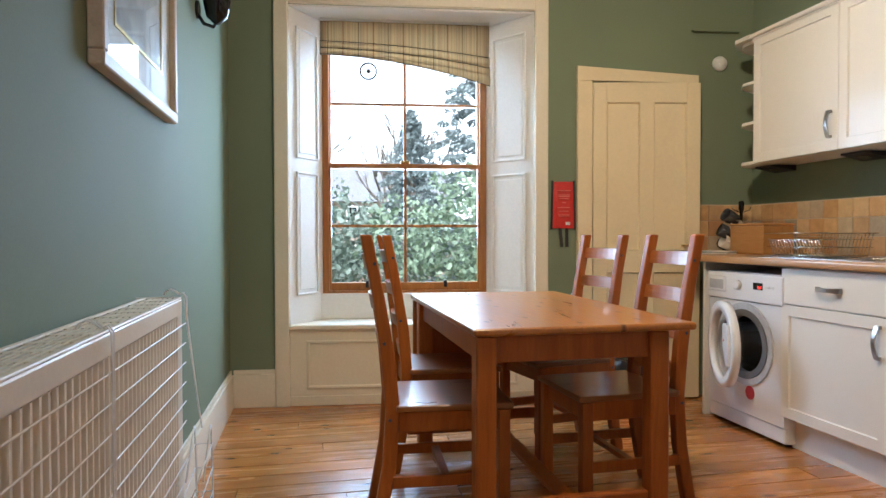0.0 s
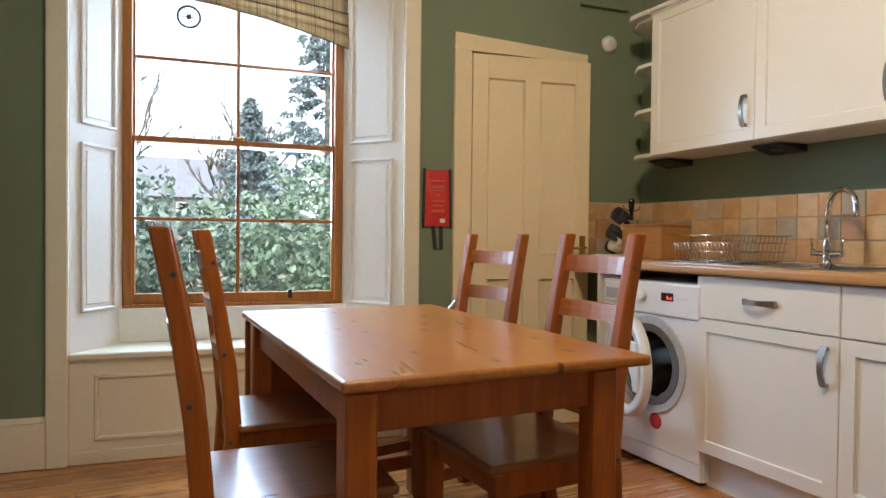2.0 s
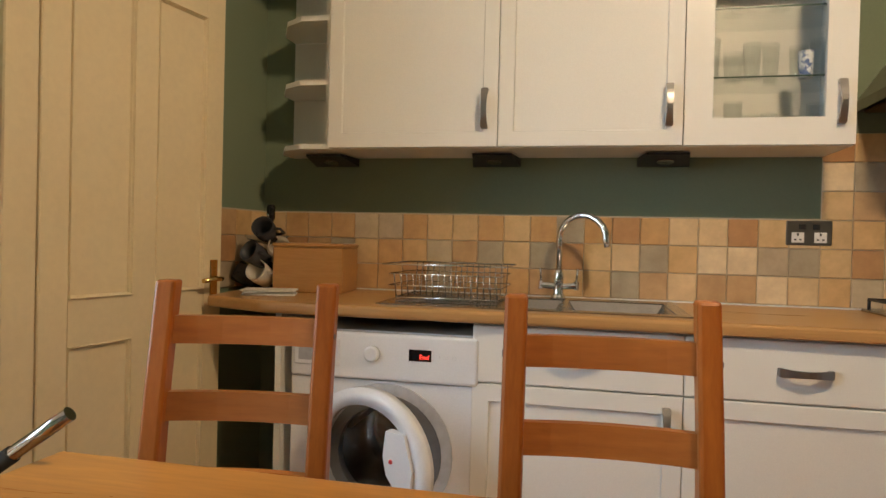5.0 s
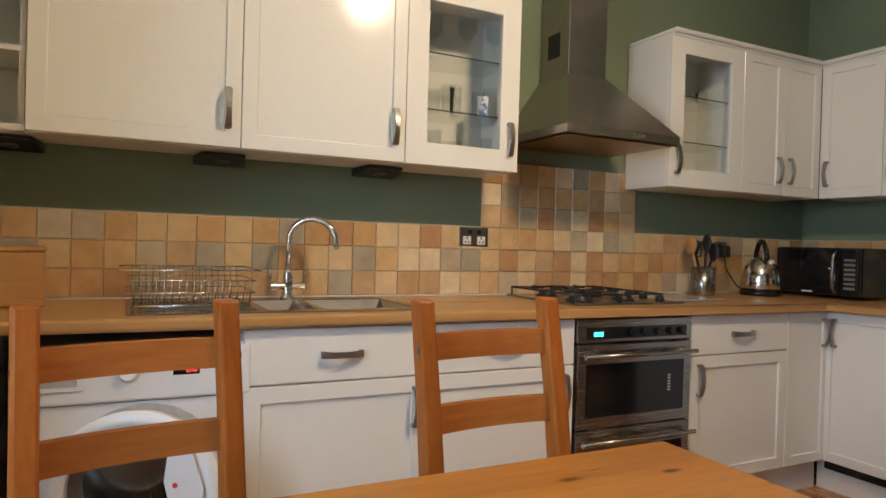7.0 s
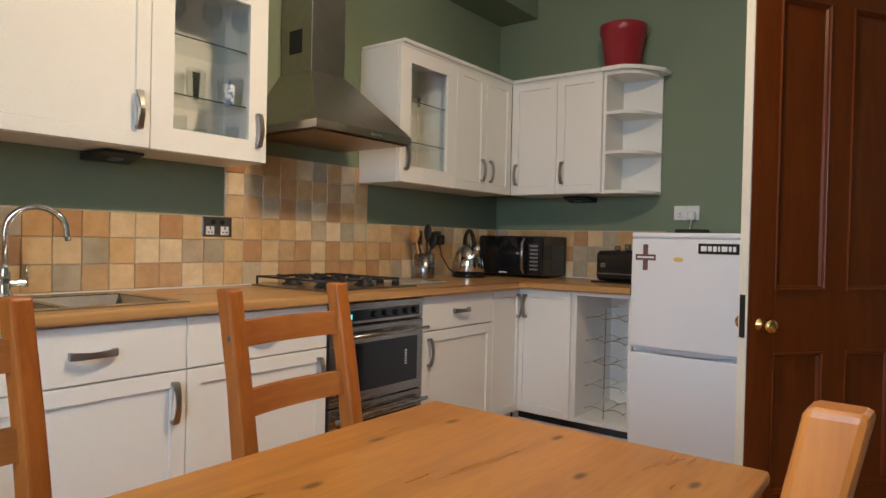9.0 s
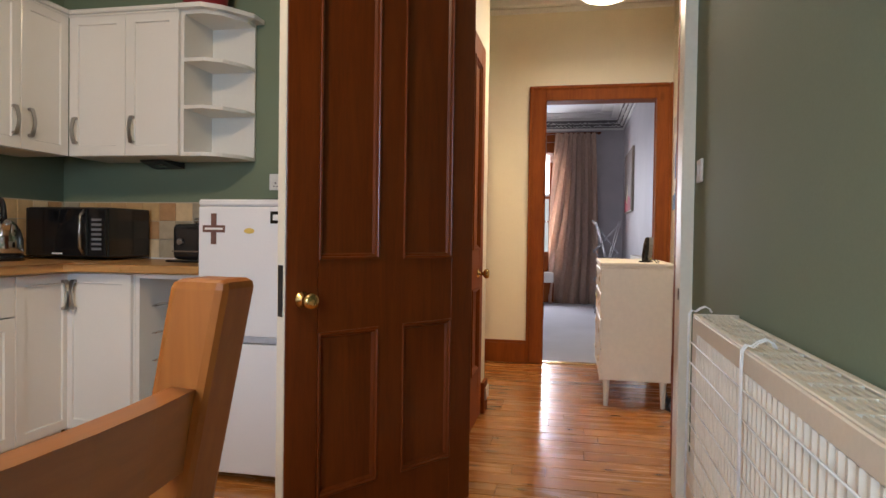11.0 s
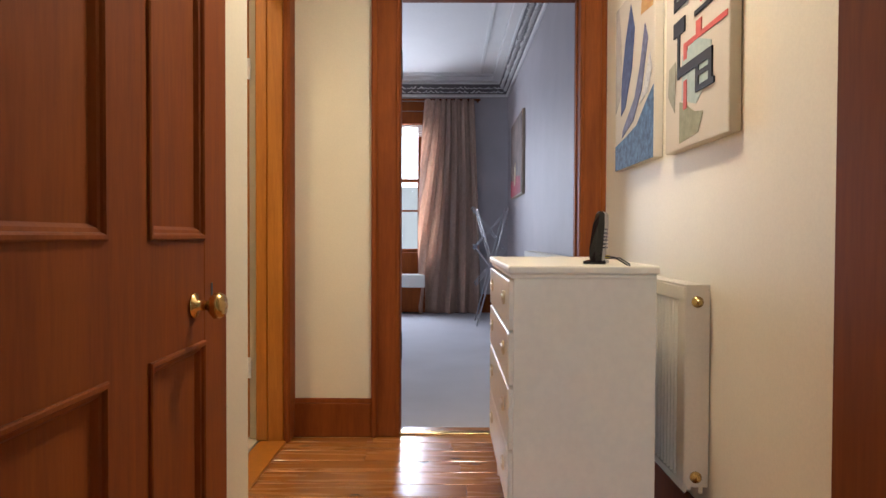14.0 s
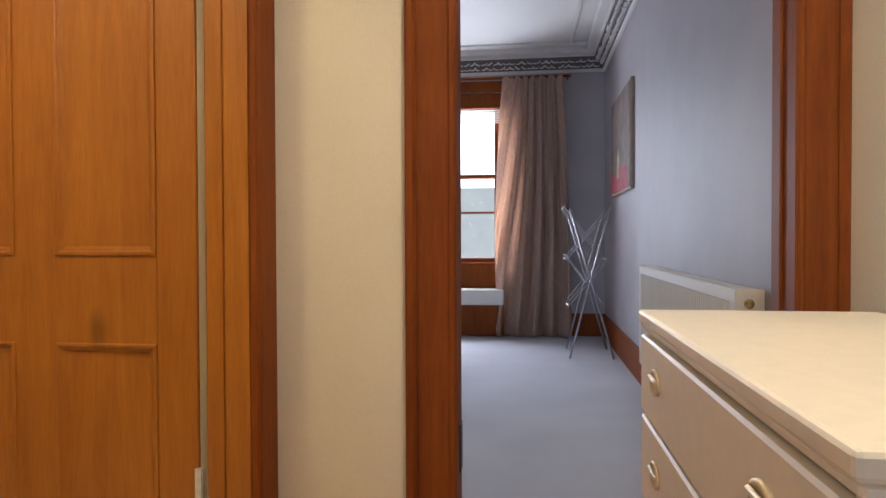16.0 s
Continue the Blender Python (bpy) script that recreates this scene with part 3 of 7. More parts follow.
boxes("hinge", [((0.366, YH - 0.15, 0.36), (0.372, YH - 0.10, 0.50)), ((0.366, YH - 0.15, 1.80), (0.372, YH - 0.10, 1.94))], M_IRON, bf)

# ---- kitchen units ----
# every unit is built with its front at y = 0, its width along x and its depth along y


def shaker(bm, x0, z0, w, h, rail=0.07, t=0.02):
    """A framed cupboard front with a sunken panel, in one piece, proud of y = 0."""
    g = 0.0015
    x1, z1 = x0 + w - g, z0 + h - g
    x0, z0 = x0 + g, z0 + g
    bm_box(bm, (x0, -t, z0), (x1, 0, z1))
    front = min(bm.faces, key=lambda f: f.calc_center_median().y)
    bmesh.ops.bevel(bm, geom=list(front.edges), offset=0.002, segments=1, affect='EDGES')
    front = min(bm.faces, key=lambda f: f.calc_center_median().y)
    bmesh.ops.inset_region(bm, faces=[front], thickness=rail - 0.002)
    front = max((f for f in bm.faces if f.calc_center_median().y < -t + 1e-5), key=lambda f: f.calc_area() if abs(f.calc_center_median().x - (x0 + x1) / 2) < 1e-3 and abs(f.calc_center_median().z - (z0 + z1) / 2) < 1e-3 else 0)
    bmesh.ops.inset_region(bm, faces=[front], thickness=0.004, depth=0.0)
    for v in front.verts:
        v.co.y += 0.009


def bm_frame(bm, x0, z0, x1, z1, r, y0, y1):
    """A flat rectangular frame with a hole, in one piece."""
    rings = [[bm.verts.new((x, y, z)) for x, z in ((x0 + k, z0 + k), (x1 - k, z0 + k), (x1 - k, z1 - k), (x0 + k, z1 - k))] for y, k in ((y0, 0), (y0, r), (y1, r), (y1, 0))]
    for p, q in zip(rings, rings[1:] + rings[:1]):
        for k in range(4):
            bm.faces.new((p[k], p[(k + 1) % 4], q[(k + 1) % 4], q[k]))


def bow_handle(parent, x, z, length=0.13, upright=True, y=-0.02):
    """A broad bowed bar handle."""
    bm = bmesh.new()
    n = 8
    ring = []
    for i in range(n + 1):
        s = i / n
        u = (s - 0.5) * length
        out = 0.012 + 0.018 * math.sin(math.pi * s)
        w = 0.009 + 0.003 * (1 - math.sin(math.pi * s))
        row = []
        for a, b in ((-w, 0), (w, 0), (w, 0.006), (-w, 0.006)):
            row.append(bm.verts.new((x + a, y - out - b, z + u) if upright else (x + u, y - out - b, z + a)))
        ring.append(row)
    for p, q in zip(ring, ring[1:]):
        for k in range(4):
            bm.faces.new((p[k], p[(k + 1) % 4], q[(k + 1) % 4], q[k]))
    bm.faces.new(ring[0][::-1])
    bm.faces.new(ring[-1])
    for s in (-1, 1):
        u = s * length * 0.47
        if upright:
            bm_box(bm, (x - 0.011, y - 0.018, z + u - 0.007), (x + 0.011, y, z + u + 0.007), 0.002)
        else:
            bm_box(bm, (x + u - 0.007, y - 0.018, z - 0.011), (x + u + 0.007, y, z + 0.011), 0.002)
    return part("handle", bm, M_PEWTER, parent, "brushed pewter bow handle")


UNITS = "white shaker kitchen units"


def base_unit(m, w, label, drawer=True, hinge='L', depth=0.57, fronts=True):
    u = thing("base_cabinet", m, label, "kitchen cabinet", UNITS)
    bm = bmesh.new()
    bm_box(bm, (0.0, 0.001, 0.15), (w, depth, 0.87))
    part("body", bm, M_SHELF, u)
    box("plinth", (0.0, 0.05, 0.0), (w, 0.068, 0.15), M_UNIT, u, label="white plinth")
    if not fronts:
        return u
    top = 0.868
    if drawer:
        bm = bmesh.new()
        bm_box(bm, (0.0015, -0.02, 0.70), (w - 0.0015, 0, top), 0.003)
        dr = part("drawer", bm, M_UNIT, u)
        bow_handle(dr, w / 2, 0.785, 0.13, False)
        top = 0.697
    bm = bmesh.new()
    shaker(bm, 0, 0.155, w, top - 0.155)
    d = part("door", bm, M_UNIT, u)
    bow_handle(d, w - 0.045 if hinge == 'L' else 0.045, top - 0.10)
    return u


BX = 2.396  # plane of the base carcasses; the fronts stand 20 mm proud
runs = [(3.185, 0.597, 'L'), (2.588, 0.610, 'L')]
for y, w, hinge in runs:
    base_unit(pose(BX, y, 0, 0, 0, -90), w, "white shaker base cabinet with drawer under the worktop", True, hinge)
base_unit(pose(BX, 1.374, 0, 0, 0, -90), 0.61, "white shaker base cabinet with drawer beside the oven", True, 'R')
# corner cabinet: two narrow doors that meet in the corner
corner = thing("corner_cabinet", pose(0, 0, 0), "white shaker corner base cabinet with two narrow doors", "kitchen cabinet", UNITS)
box("body", (BX + 0.001, YB + 0.002, 0.15), (XU - 0.004, 0.764, 0.87), M_SHELF, corner)
box("plinth", (BX + 0.05, 0.44, 0), (BX + 0.068, 0.764, 0.15), M_UNIT, corner)
for m, w, hx in ((pose(BX, 0.764, 0, 0, 0, -90), 0.30, 0.25), (pose(BX, 0.464, 0, 0, 0, 180), 0.345, 0.06)):
    bm = bmesh.new()
    shaker(bm, 0, 0.155, w, 0.713, 0.06)
    dd = part("door", bm, M_UNIT, corner, m=m)
    bow_handle(dd, hx, 0.77)
box("body", (2.045, YB + 0.002, 0.15), (BX, 0.463, 0.87), M_SHELF, corner)
box("plinth", (1.70, 0.40, 0), (BX + 0.05, 0.418, 0.15), M_UNIT, corner)
# black strip stands in for the shaded gap between doors and plinth
box("floor_gap_strip", (1.70, 0.419, 0.110), (2.39, 0.448, 0.1485), M_BLACK, corner)

# open wine rack cabinet beside the fridge
wr = thing("wine_rack_cabinet", pose(2.043, 0.463, 0, 0, 0, 180), "open white cabinet with a chrome wire wine rack", "wine rack", UNITS)
WW = 0.335
panels("carcass_panel", [((0, 0, 0.15), (0.02, 0.5, 0.87)), ((WW - 0.02, 0, 0.15), (WW, 0.5, 0.87)), ((0.02, 0.001, 0.15), (WW - 0.02, 0.5, 0.172)), ((0.02, 0.001, 0.85), (WW - 0.02, 0.5, 0.87)), ((0.02, 0.48, 0.172), (WW - 0.02, 0.5, 0.85))], M_SHELF, wr)
for i in range(5):
    bm = bmesh.new()
    z = 0.235 + i * 0.125
    pts = []
    for k in range(33):
        a = k / 32
        pts.append((0.05 + a * (WW - 0.1), 0.05, z + 0.016 * abs(math.sin(a * math.pi * 2)) - 0.012))
    bm_tube(bm, pts, 0.0032, 6)
    bm_tube(bm, [(p[0], 0.26, p[2]) for p in pts], 0.0032, 6)
    for x in (0.06, WW / 2, WW - 0.06):
        bm_tube(bm, [(x, 0.05, z - 0.012), (x, 0.26, z - 0.012)], 0.003, 6)
    part("wire_shelf", bm, M_CHROME, wr)
bm = bmesh.new()
bm_tube(bm, [(WW / 2, 0.05, 0.18), (WW / 2, 0.05, 0.79), (WW / 2 + 0.07, 0.05, 0.80)], 0.004, 6)
bm_tube(bm, [(WW / 2 + 0.07, 0.26, 0.18), (WW / 2 + 0.07, 0.26, 0.80)], 0.004, 6)
part("wire_upright", bm, M_CHROME, wr)

# worktop, one L-shaped slab with a rounded nose
bm = bmesh.new()
FX, FY = 2.346, 0.515
WR, S0, S1 = XU - 0.003, 2.60, 3.10  # back edge, and the sink's cut-out
for outline in ([(2.44, 4.10), (FX, 3.86), (FX, S1), (WR, S1), (WR, 4.16)],
                [(FX, S1), (FX, S0), (2.46, S0), (2.46, S1)],
                [(2.81, S1), (2.81, S0), (WR, S0), (WR, S1)],
                [(FX, S0), (FX, FY + 0.03), (FX - 0.03, FY), (1.705, FY), (1.705, YB + 0.003), (WR, YB + 0.003), (WR, S0)]):
    bm_prism(bm, outline, 0.875, 0.913)
nose = [e for e in bm.edges if abs(e.verts[0].co.z - e.verts[1].co.z) < 1e-4 and all(v.co.x < 2.45 and v.co.y > 0 for v in e.verts) and not (abs(e.verts[0].co.y - e.verts[1].co.y) < 1e-4 and abs(e.verts[0].co.y - S0) * abs(e.verts[0].co.y - S1) < 1e-4)]
bmesh.ops.bevel(bm, geom=nose, offset=0.012, segments=3, profile=0.5, affect='EDGES')
worktop = tagged(part("worktop", bm, M_WORK), "beech-effect laminate worktop on the white units", "worktop")
box("sealant_strip", (XU - 0.016, YB + 0.012, 0.913), (XU - 0.0095, 4.15, 0.9185), M_PLASTIC, worktop, 0.001, "white sealant bead along the tiles")
box("sealant_strip", (1.71, YB + 0.0095, 0.913), (XU - 0.017, YB + 0.016, 0.9185), M_PLASTIC, worktop, 0.001, "white sealant bead along the tiles")
structure(box("end_panel", (2.38, 3.80, 0), (XU - 0.004, 3.82, 0.874), M_SHELF), "white end panel beside the washing machine", "panel")

# wall units
WX = 2.685


M_EDGE = plain("green_glass_edge", (0.05, 0.085, 0.06), 0.2)


def wall_unit(m, w, label, doors, h=0.715, z=1.437, depth=0.27, glazed=False):
    u = thing("wall_cabinet", m, label, "wall cabinet", UNITS)
    panels("carcass_panel", [((0, 0.001, z), (0.018, depth, z + h)), ((w - 0.018, 0.001, z), (w, depth, z + h)), ((0.018, 0.001, z), (w - 0.018, depth, z + 0.018)), ((0.018, 0.001, z + h - 0.018), (w - 0.018, depth, z + h)), ((0.018, depth - 0.01, z + 0.018), (w - 0.018, depth, z + h - 0.018))], M_SHELF, u)
    for x0, dw_, hinge in doors:
        bm = bmesh.new()
        if glazed:
            g, r = 0.0015, 0.085
            bm_frame(bm, x0 + g, z + g, x0 + dw_ - g, z + h - g, r, -0.02, 0)
            d = part("door", bm, M_UNIT, u, "white glazed door")
            p = box("pane", (x0 + r - 0.005, -0.012, z + r - 0.005), (x0 + dw_ - r + 0.005, -0.008, z + h - r + 0.005), M_PANE, d)
            p.visible_shadow = False
            for zz in (z + 0.22, z + 0.44):
                box("glass_shelf", (0.02, 0.02, zz), (w - 0.02, depth - 0.012, zz + 0.006), M_TUMBLER, u, label="clear glass shelf").visible_shadow = False
                box("shelf_edge", (0.02, 0.0185, zz), (w - 0.02, 0.0198, zz + 0.005), M_EDGE, u, label="dark green glass edge")
        else:
            shaker(bm, x0, z, dw_, h)
            d = part("door", bm, M_UNIT, u)
        bow_handle(d, x0 + dw_ - 0.045 if hinge == 'L' else x0 + 0.045, z + 0.13)
    box("cornice", (0, -0.045, z + h), (w, depth, z + h + 0.022), M_UNIT, u, 0.006)
    box("cornice_moulding", (0, -0.028, z + h - 0.012), (w, -0.0205, z + h), M_UNIT, u, 0.003)
    return u


wall_unit(pose(WX, 3.778, 0, 0, 0, -90), 0.613, "white shaker wall cabinet with one door", [(0, 0.613, 'L')])
wall_unit(pose(WX, 3.165, 0, 0, 0, -90), 0.595, "white shaker wall cabinet with one door over the sink", [(0, 0.595, 'L')])
wall_unit(pose(WX, 2.570, 0, 0, 0, -90), 0.498, "white glazed wall cabinet with glasses inside", [(0, 0.498, 'L')], glazed=True)
wall_unit(pose(WX, 1.242, 0, 0, 0, -90), 0.49, "white glazed wall cabinet beside the cooker hood", [(0, 0.49, 'R')], glazed=True)
wc = wall_unit(pose(WX, 0.752, 0, 0, 0, -90), 0.60, "white shaker corner wall cabinet with narrow doors", [(0, 0.31, 'L'), (0.31, 0.292, 'R')])
wall_unit(pose(2.664, 0.132, 0, 0, 0, 180), 0.62, "white shaker wall cabinet with two doors", [(0, 0.325, 'R'), (0.325, 0.295, 'R')], depth=0.275)


def open_shelf(m, flip, label):
    """A curved open end unit with four shelves; its flat side is at x = 0."""
    u = thing("open_end_shelf", m, label, "shelf unit", UNITS)
    z, h, w, dep = 1.437, 0.715, 0.26, 0.27
    boxes("body", [((0, 0.0, z), (0.016, dep, z + h)), ((0.016, dep - 0.012, z), (w, dep, z + h))], M_SHELF, u)
    for i in range(4):
        zz = z + i * (h - 0.018) / 3
        bm = bmesh.new()
        out = [(0.016, dep - 0.012), (0.016, 0.0), (w * 0.45, 0.0), (w * 0.75, 0.05), (w, 0.17), (w, dep - 0.012)]
        bm_prism(bm, out, zz, zz + 0.018)
        part("shelf", bm, M_SHELF, u)
    bm = bmesh.new()
    bm_prism(bm, [(0.0, dep), (0.0, -0.045), (w * 0.5, -0.045), (w * 0.82, 0.02), (w + 0.045, 0.16), (w + 0.045, dep)], z + h, z + h + 0.022)
    part("cornice", bm, M_UNIT, u)
    if flip:
        u.scale = (-1, 1, 1)
    return u


open_shelf(pose(WX, 3.780, 0, 0, 0, -90), True, "white open end shelves with stepped curved ledges, empty")
open_shelf(pose(2.042, 0.132, 0, 0, 0, 180), False, "white open end shelves with stepped curved ledges, empty")

# dining table with a folded end leaf
TX0, TX1, TY0, TY1, TZ = 0.672, 1.456, 2.452, 3.766, 0.728
tb = tagged(thing("dining_table", pose(0, 0, 0), "antique-stained pine dining table with knotty top", "table"))
bm = bmesh.new()
bm_box(bm, (TX0, TY0, TZ - 0.026), (TX1, TY1, TZ), 0.009, 3)
part("tabletop", bm, M_TABLE, tb, "knotty stained pine tabletop")
LEG = ((TX0 + 0.045, TY0 + 0.045), (TX1 - 0.13, TY0 + 0.045), (TX0 + 0.045, TY1 - 0.16), (TX1 - 0.13, TY1 - 0.16))
for x, y in LEG:
    box("leg", (x - 0.034, y - 0.034, 0), (x + 0.034, y + 0.034, TZ - 0.026), M_CHAIR, tb, 0.006)
for x in (LEG[0][0], LEG[1][0]):
    box("apron", (x - 0.012, LEG[0][1] + 0.034, TZ - 0.116), (x + 0.012, LEG[2][1] - 0.034, TZ - 0.026), M_CHAIR, tb, 0.003)
for y in (LEG[0][1], LEG[2][1]):
    box("apron", (LEG[0][0] + 0.034, y - 0.012, TZ - 0.116), (LEG[1][0] - 0.034, y + 0.012, TZ - 0.026), M_CHAIR, tb, 0.003)
    box("foot_rail", (LEG[0][0] + 0.034, y - 0.018, 0.10), (LEG[1][0] - 0.034, y + 0.018, 0.155), M_CHAIR, tb, 0.005)
xm = (LEG[0][0] + LEG[1][0]) / 2
box("stretcher", (xm - 0.03, LEG[0][1] + 0.018, 0.115), (xm + 0.03, LEG[2][1] - 0.018, 0.14), M_CHAIR, tb, 0.004)
box("drop_leaf", (TX0 + 0.01, TY1 - 0.03, 0.33), (TX1 - 0.02, TY1 - 0.006, TZ - 0.03), M_CHAIR, tb, 0.005, "end leaf folded down")
for x, y in LEG[:2]:
    bm = bmesh.new()
    bm_cyl(bm, (x - 0.036, y, 0.13), (x - 0.033, y, 0.13), 0.006)
    part("bolt", bm, M_IRON, tb)

M_CAP = plain("blue_grey_cap", (0.05, 0.06, 0.09), 0.4)
# ladder-back chairs: the back stands at x = 0, the seat runs towards +x
def chair(m):
    c = thing("dining_chair", m, "stained pine ladder-back dining chair tucked under the table", "chair", "chairs round the table")
    hw = 0.154
    for s in (-1, 1):
        bm = bmesh.new()
        prof = [(-0.055, 0.0), (-0.012, 0.24), (0.0, 0.43), (-0.016, 0.62), (-0.05, 0.84), (-0.088, 1.028)]
        rows = []
        for x, z in prof:
            dep = 0.024 if z < 0.7 else 0.020
            rows.append([bm.verts.new((x + a * dep, s * hw + b * 0.019, z)) for a, b in ((-1, -1), (1, -1), (1, 1), (-1, 1))])
        for p, q in zip(rows, rows[1:]):
            for k in range(4):
                bm.faces.new((p[k], p[(k + 1) % 4], q[(k + 1) % 4], q[k]))
        bm.faces.new(rows[0][::-1])
        bm.faces.new(rows[-1])
        bmesh.ops.bevel(bm, geom=list(bm.edges), offset=0.006, segments=2, profile=0.5, affect='EDGES', clamp_overlap=True)
        post = part("back_post", bm, M_CHAIR, c)
        for x, z in ((-0.06, 0.93), (-0.01, 0.40), (-0.028, 0.66)):
            bm = bmesh.new()
            bm_cyl(bm, (x, s * (hw + 0.0185), z), (x, s * (hw + 0.0202), z), 0.006, n=12)
            part("screw_cap", bm, M_CAP, post, "dark blue-grey screw cap")
        bm = bmesh.new()
        bm_box(bm, (0.36, s * 0.175 - 0.021, 0), (0.402, s * 0.175 + 0.021, 0.43), 0.005, 2)
        part("front_leg", bm, M_CHAIR, c)
        box("seat_rail", (0.02, s * 0.172 - 0.011, 0.36), (0.37, s * 0.172 + 0.011, 0.43), M_CHAIR, c, 0.003)
        box("stretcher", (0.0, s * 0.172 - 0.009, 0.17), (0.37, s * 0.172 + 0.009, 0.21), M_CHAIR, c, 0.003)
    for z in (0.515, 0.655, 0.795, 0.935):
        bm = bmesh.new()
        x = -0.016 - (z - 0.62) * 0.172
        n = 6
        rows = []
        for i in range(n + 1):
            y = -hw + 0.017 + (2 * hw - 0.034) * i / n
            bow = -0.018 * (1 - ((y) / hw) ** 2)
            rows.append([bm.verts.new((x + bow + a - 0.17 * b, y, z + b)) for a, b in ((-0.009, -0.026), (0.009, -0.026), (0.009, 0.026), (-0.009, 0.026))])
        for p, q in zip(rows, rows[1:]):
            for k in range(4):
                bm.faces.new((p[k], p[(k + 1) % 4], q[(k + 1) % 4], q[k]))
        bm.faces.new(rows[0][::-1])
        bm.faces.new(rows[-1])
        bmesh.ops.bevel(bm, geom=[e for e in bm.edges if len(e.link_faces) == 2 and e.calc_face_angle(0) > 0.8], offset=0.004, segments=2, profile=0.5, affect='EDGES')
        part("slat", bm, M_SLAT, c)
    box("seat_rail", (0.362, -0.155, 0.36), (0.384, 0.155, 0.43), M_CHAIR, c, 0.003)
    box("seat_rail", (-0.01, -0.15, 0.36), (0.012, 0.15, 0.43), M_CHAIR, c, 0.003)
    box("stretcher", (0.17, -0.165, 0.18), (0.2, 0.165, 0.2), M_CHAIR, c, 0.003)
    box("seat", (0.012, -0.195, 0.43), (0.415, 0.195, 0.452), M_SEAT, c, 0.007, "dark stained pine seat", seg=3)
    return c


c0 = chair(pose(0.450, 2.815, 0, 0, 0, -4))
copy_thing(c0, pose(0.580, 3.395, 0, 0, 0, -2))
copy_thing(c0, pose(1.5025, 2.820, 0, 0, 0, 182.4))
copy_thing(c0, pose(1.527, 3.479, 0, 0, 0, 190.4))

# ---- kitchen: fixtures and loose things ----
# cupboard beside the window, its door a little ajar, under a crooked head board
cf = structure(thing("cupboard_frame", WALL, "ivory painted cupboard frame with a crooked head", "door frame"))
box("jamb", (2.115, -0.03, 0), (2.212, 0.0, 1.99), M_CUPB, cf, 0.004)
bm = bmesh.new()
lo_ = [bm.verts.new(v) for v in ((2.115, -0.03, 1.99), (2.90, -0.03, 1.985), (2.90, -0.03, 2.035), (2.115, -0.03, 2.078))]
up_ = [bm.verts.new(v) for v in ((2.115, 0.0, 1.99), (2.90, 0.0, 1.985), (2.90, 0.0, 2.035), (2.115, 0.0, 2.078))]
bm.faces.new(lo_)
bm.faces.new(up_[::-1])
for i in range(4):
    bm.faces.new((lo_[i], up_[i], up_[(i + 1) % 4], lo_[(i + 1) % 4]))
part("head_board", bm, M_CUPB, cf, "crooked tapering head board")
cd = panel_door("cupboard_door", 0.672, 1.975, 0.035, M_CUPB, WALL @ pose(2.214, -0.034, 0, 0, 0, -4.8), "aged cream four-panel cupboard door, slightly ajar", rows=((0.20, 0.80), (0.93, None)), stile=0.085, mid=0.085, moulds=0.010, category="cupboard door")
box("handle_plate", (0.615, -0.006, 0.87), (0.650, 0.0, 1.03), M_BRASS, cd, 0.002, "worn brass lever plate")
bm = bmesh.new()
bm_tube(bm, [(0.632, -0.005, 0.965), (0.632, -0.042, 0.965), (0.61, -0.05, 0.966), (0.535, -0.05, 0.962)], 0.008, 8)
part("door_lever", bm, M_BRASS, cd, "brass lever handle")

# pleated roman blind that hangs down on one side
n_b = Nodes("striped_blind_cloth", 0.9)
vb = n_b.vector((1, 0.0, 0.0))
w1 = n_b.noise(vb, 34.0, 4.0, 0.7)
w2 = n_b.noise(vb, 150.0, 2.0, 0.5)
stripe = n_b.ramp(w1, [(0.30, (0.27, 0.18, 0.11)), (0.40, (0.45, 0.32, 0.18)), (0.48, (0.50, 0.38, 0.23)), (0.53, (0.30, 0.25, 0.17)), (0.58, (0.48, 0.32, 0.19)), (0.70, (0.42, 0.24, 0.14))])
cloth = n_b.mix(stripe, n_b.ramp(w2, [(0.36, (0.62, 0.56, 0.52)), (0.5, (1, 1, 1))]), 0.55, 'MULTIPLY')
# thin dark woven lines at even steps
sep = n_b.tree.nodes.new("ShaderNodeSeparateXYZ")
n_b.link(n_b.coord.outputs["Object"], sep.inputs[0])
rep = n_b.tree.nodes.new("ShaderNodeMath")
rep.operation = 'PINGPONG'
rep.inputs[1].default_value = 0.0475
n_b.link(sep.outputs["X"], rep.inputs[0])
n_b.colour(n_b.mix(cloth, n_b.ramp(rep.outputs[0], [(0.0014, (0.13, 0.11, 0.10)), (0.0030, (1, 1, 1))]), 1.0, 'MULTIPLY'))
n_b.bump(n_b.noise(n_b.vector(), 400, 2), 0.2, 0.001)
blind = structure(thing("roman_blind", WALL, "striped beige roman blind, sagging on one side", "window blind"))
BL, BR = 0.522, 1.60


def sag(x):
    s = (x - BL) / (BR - BL)
    return s * s * 0.85 + s * 0.15


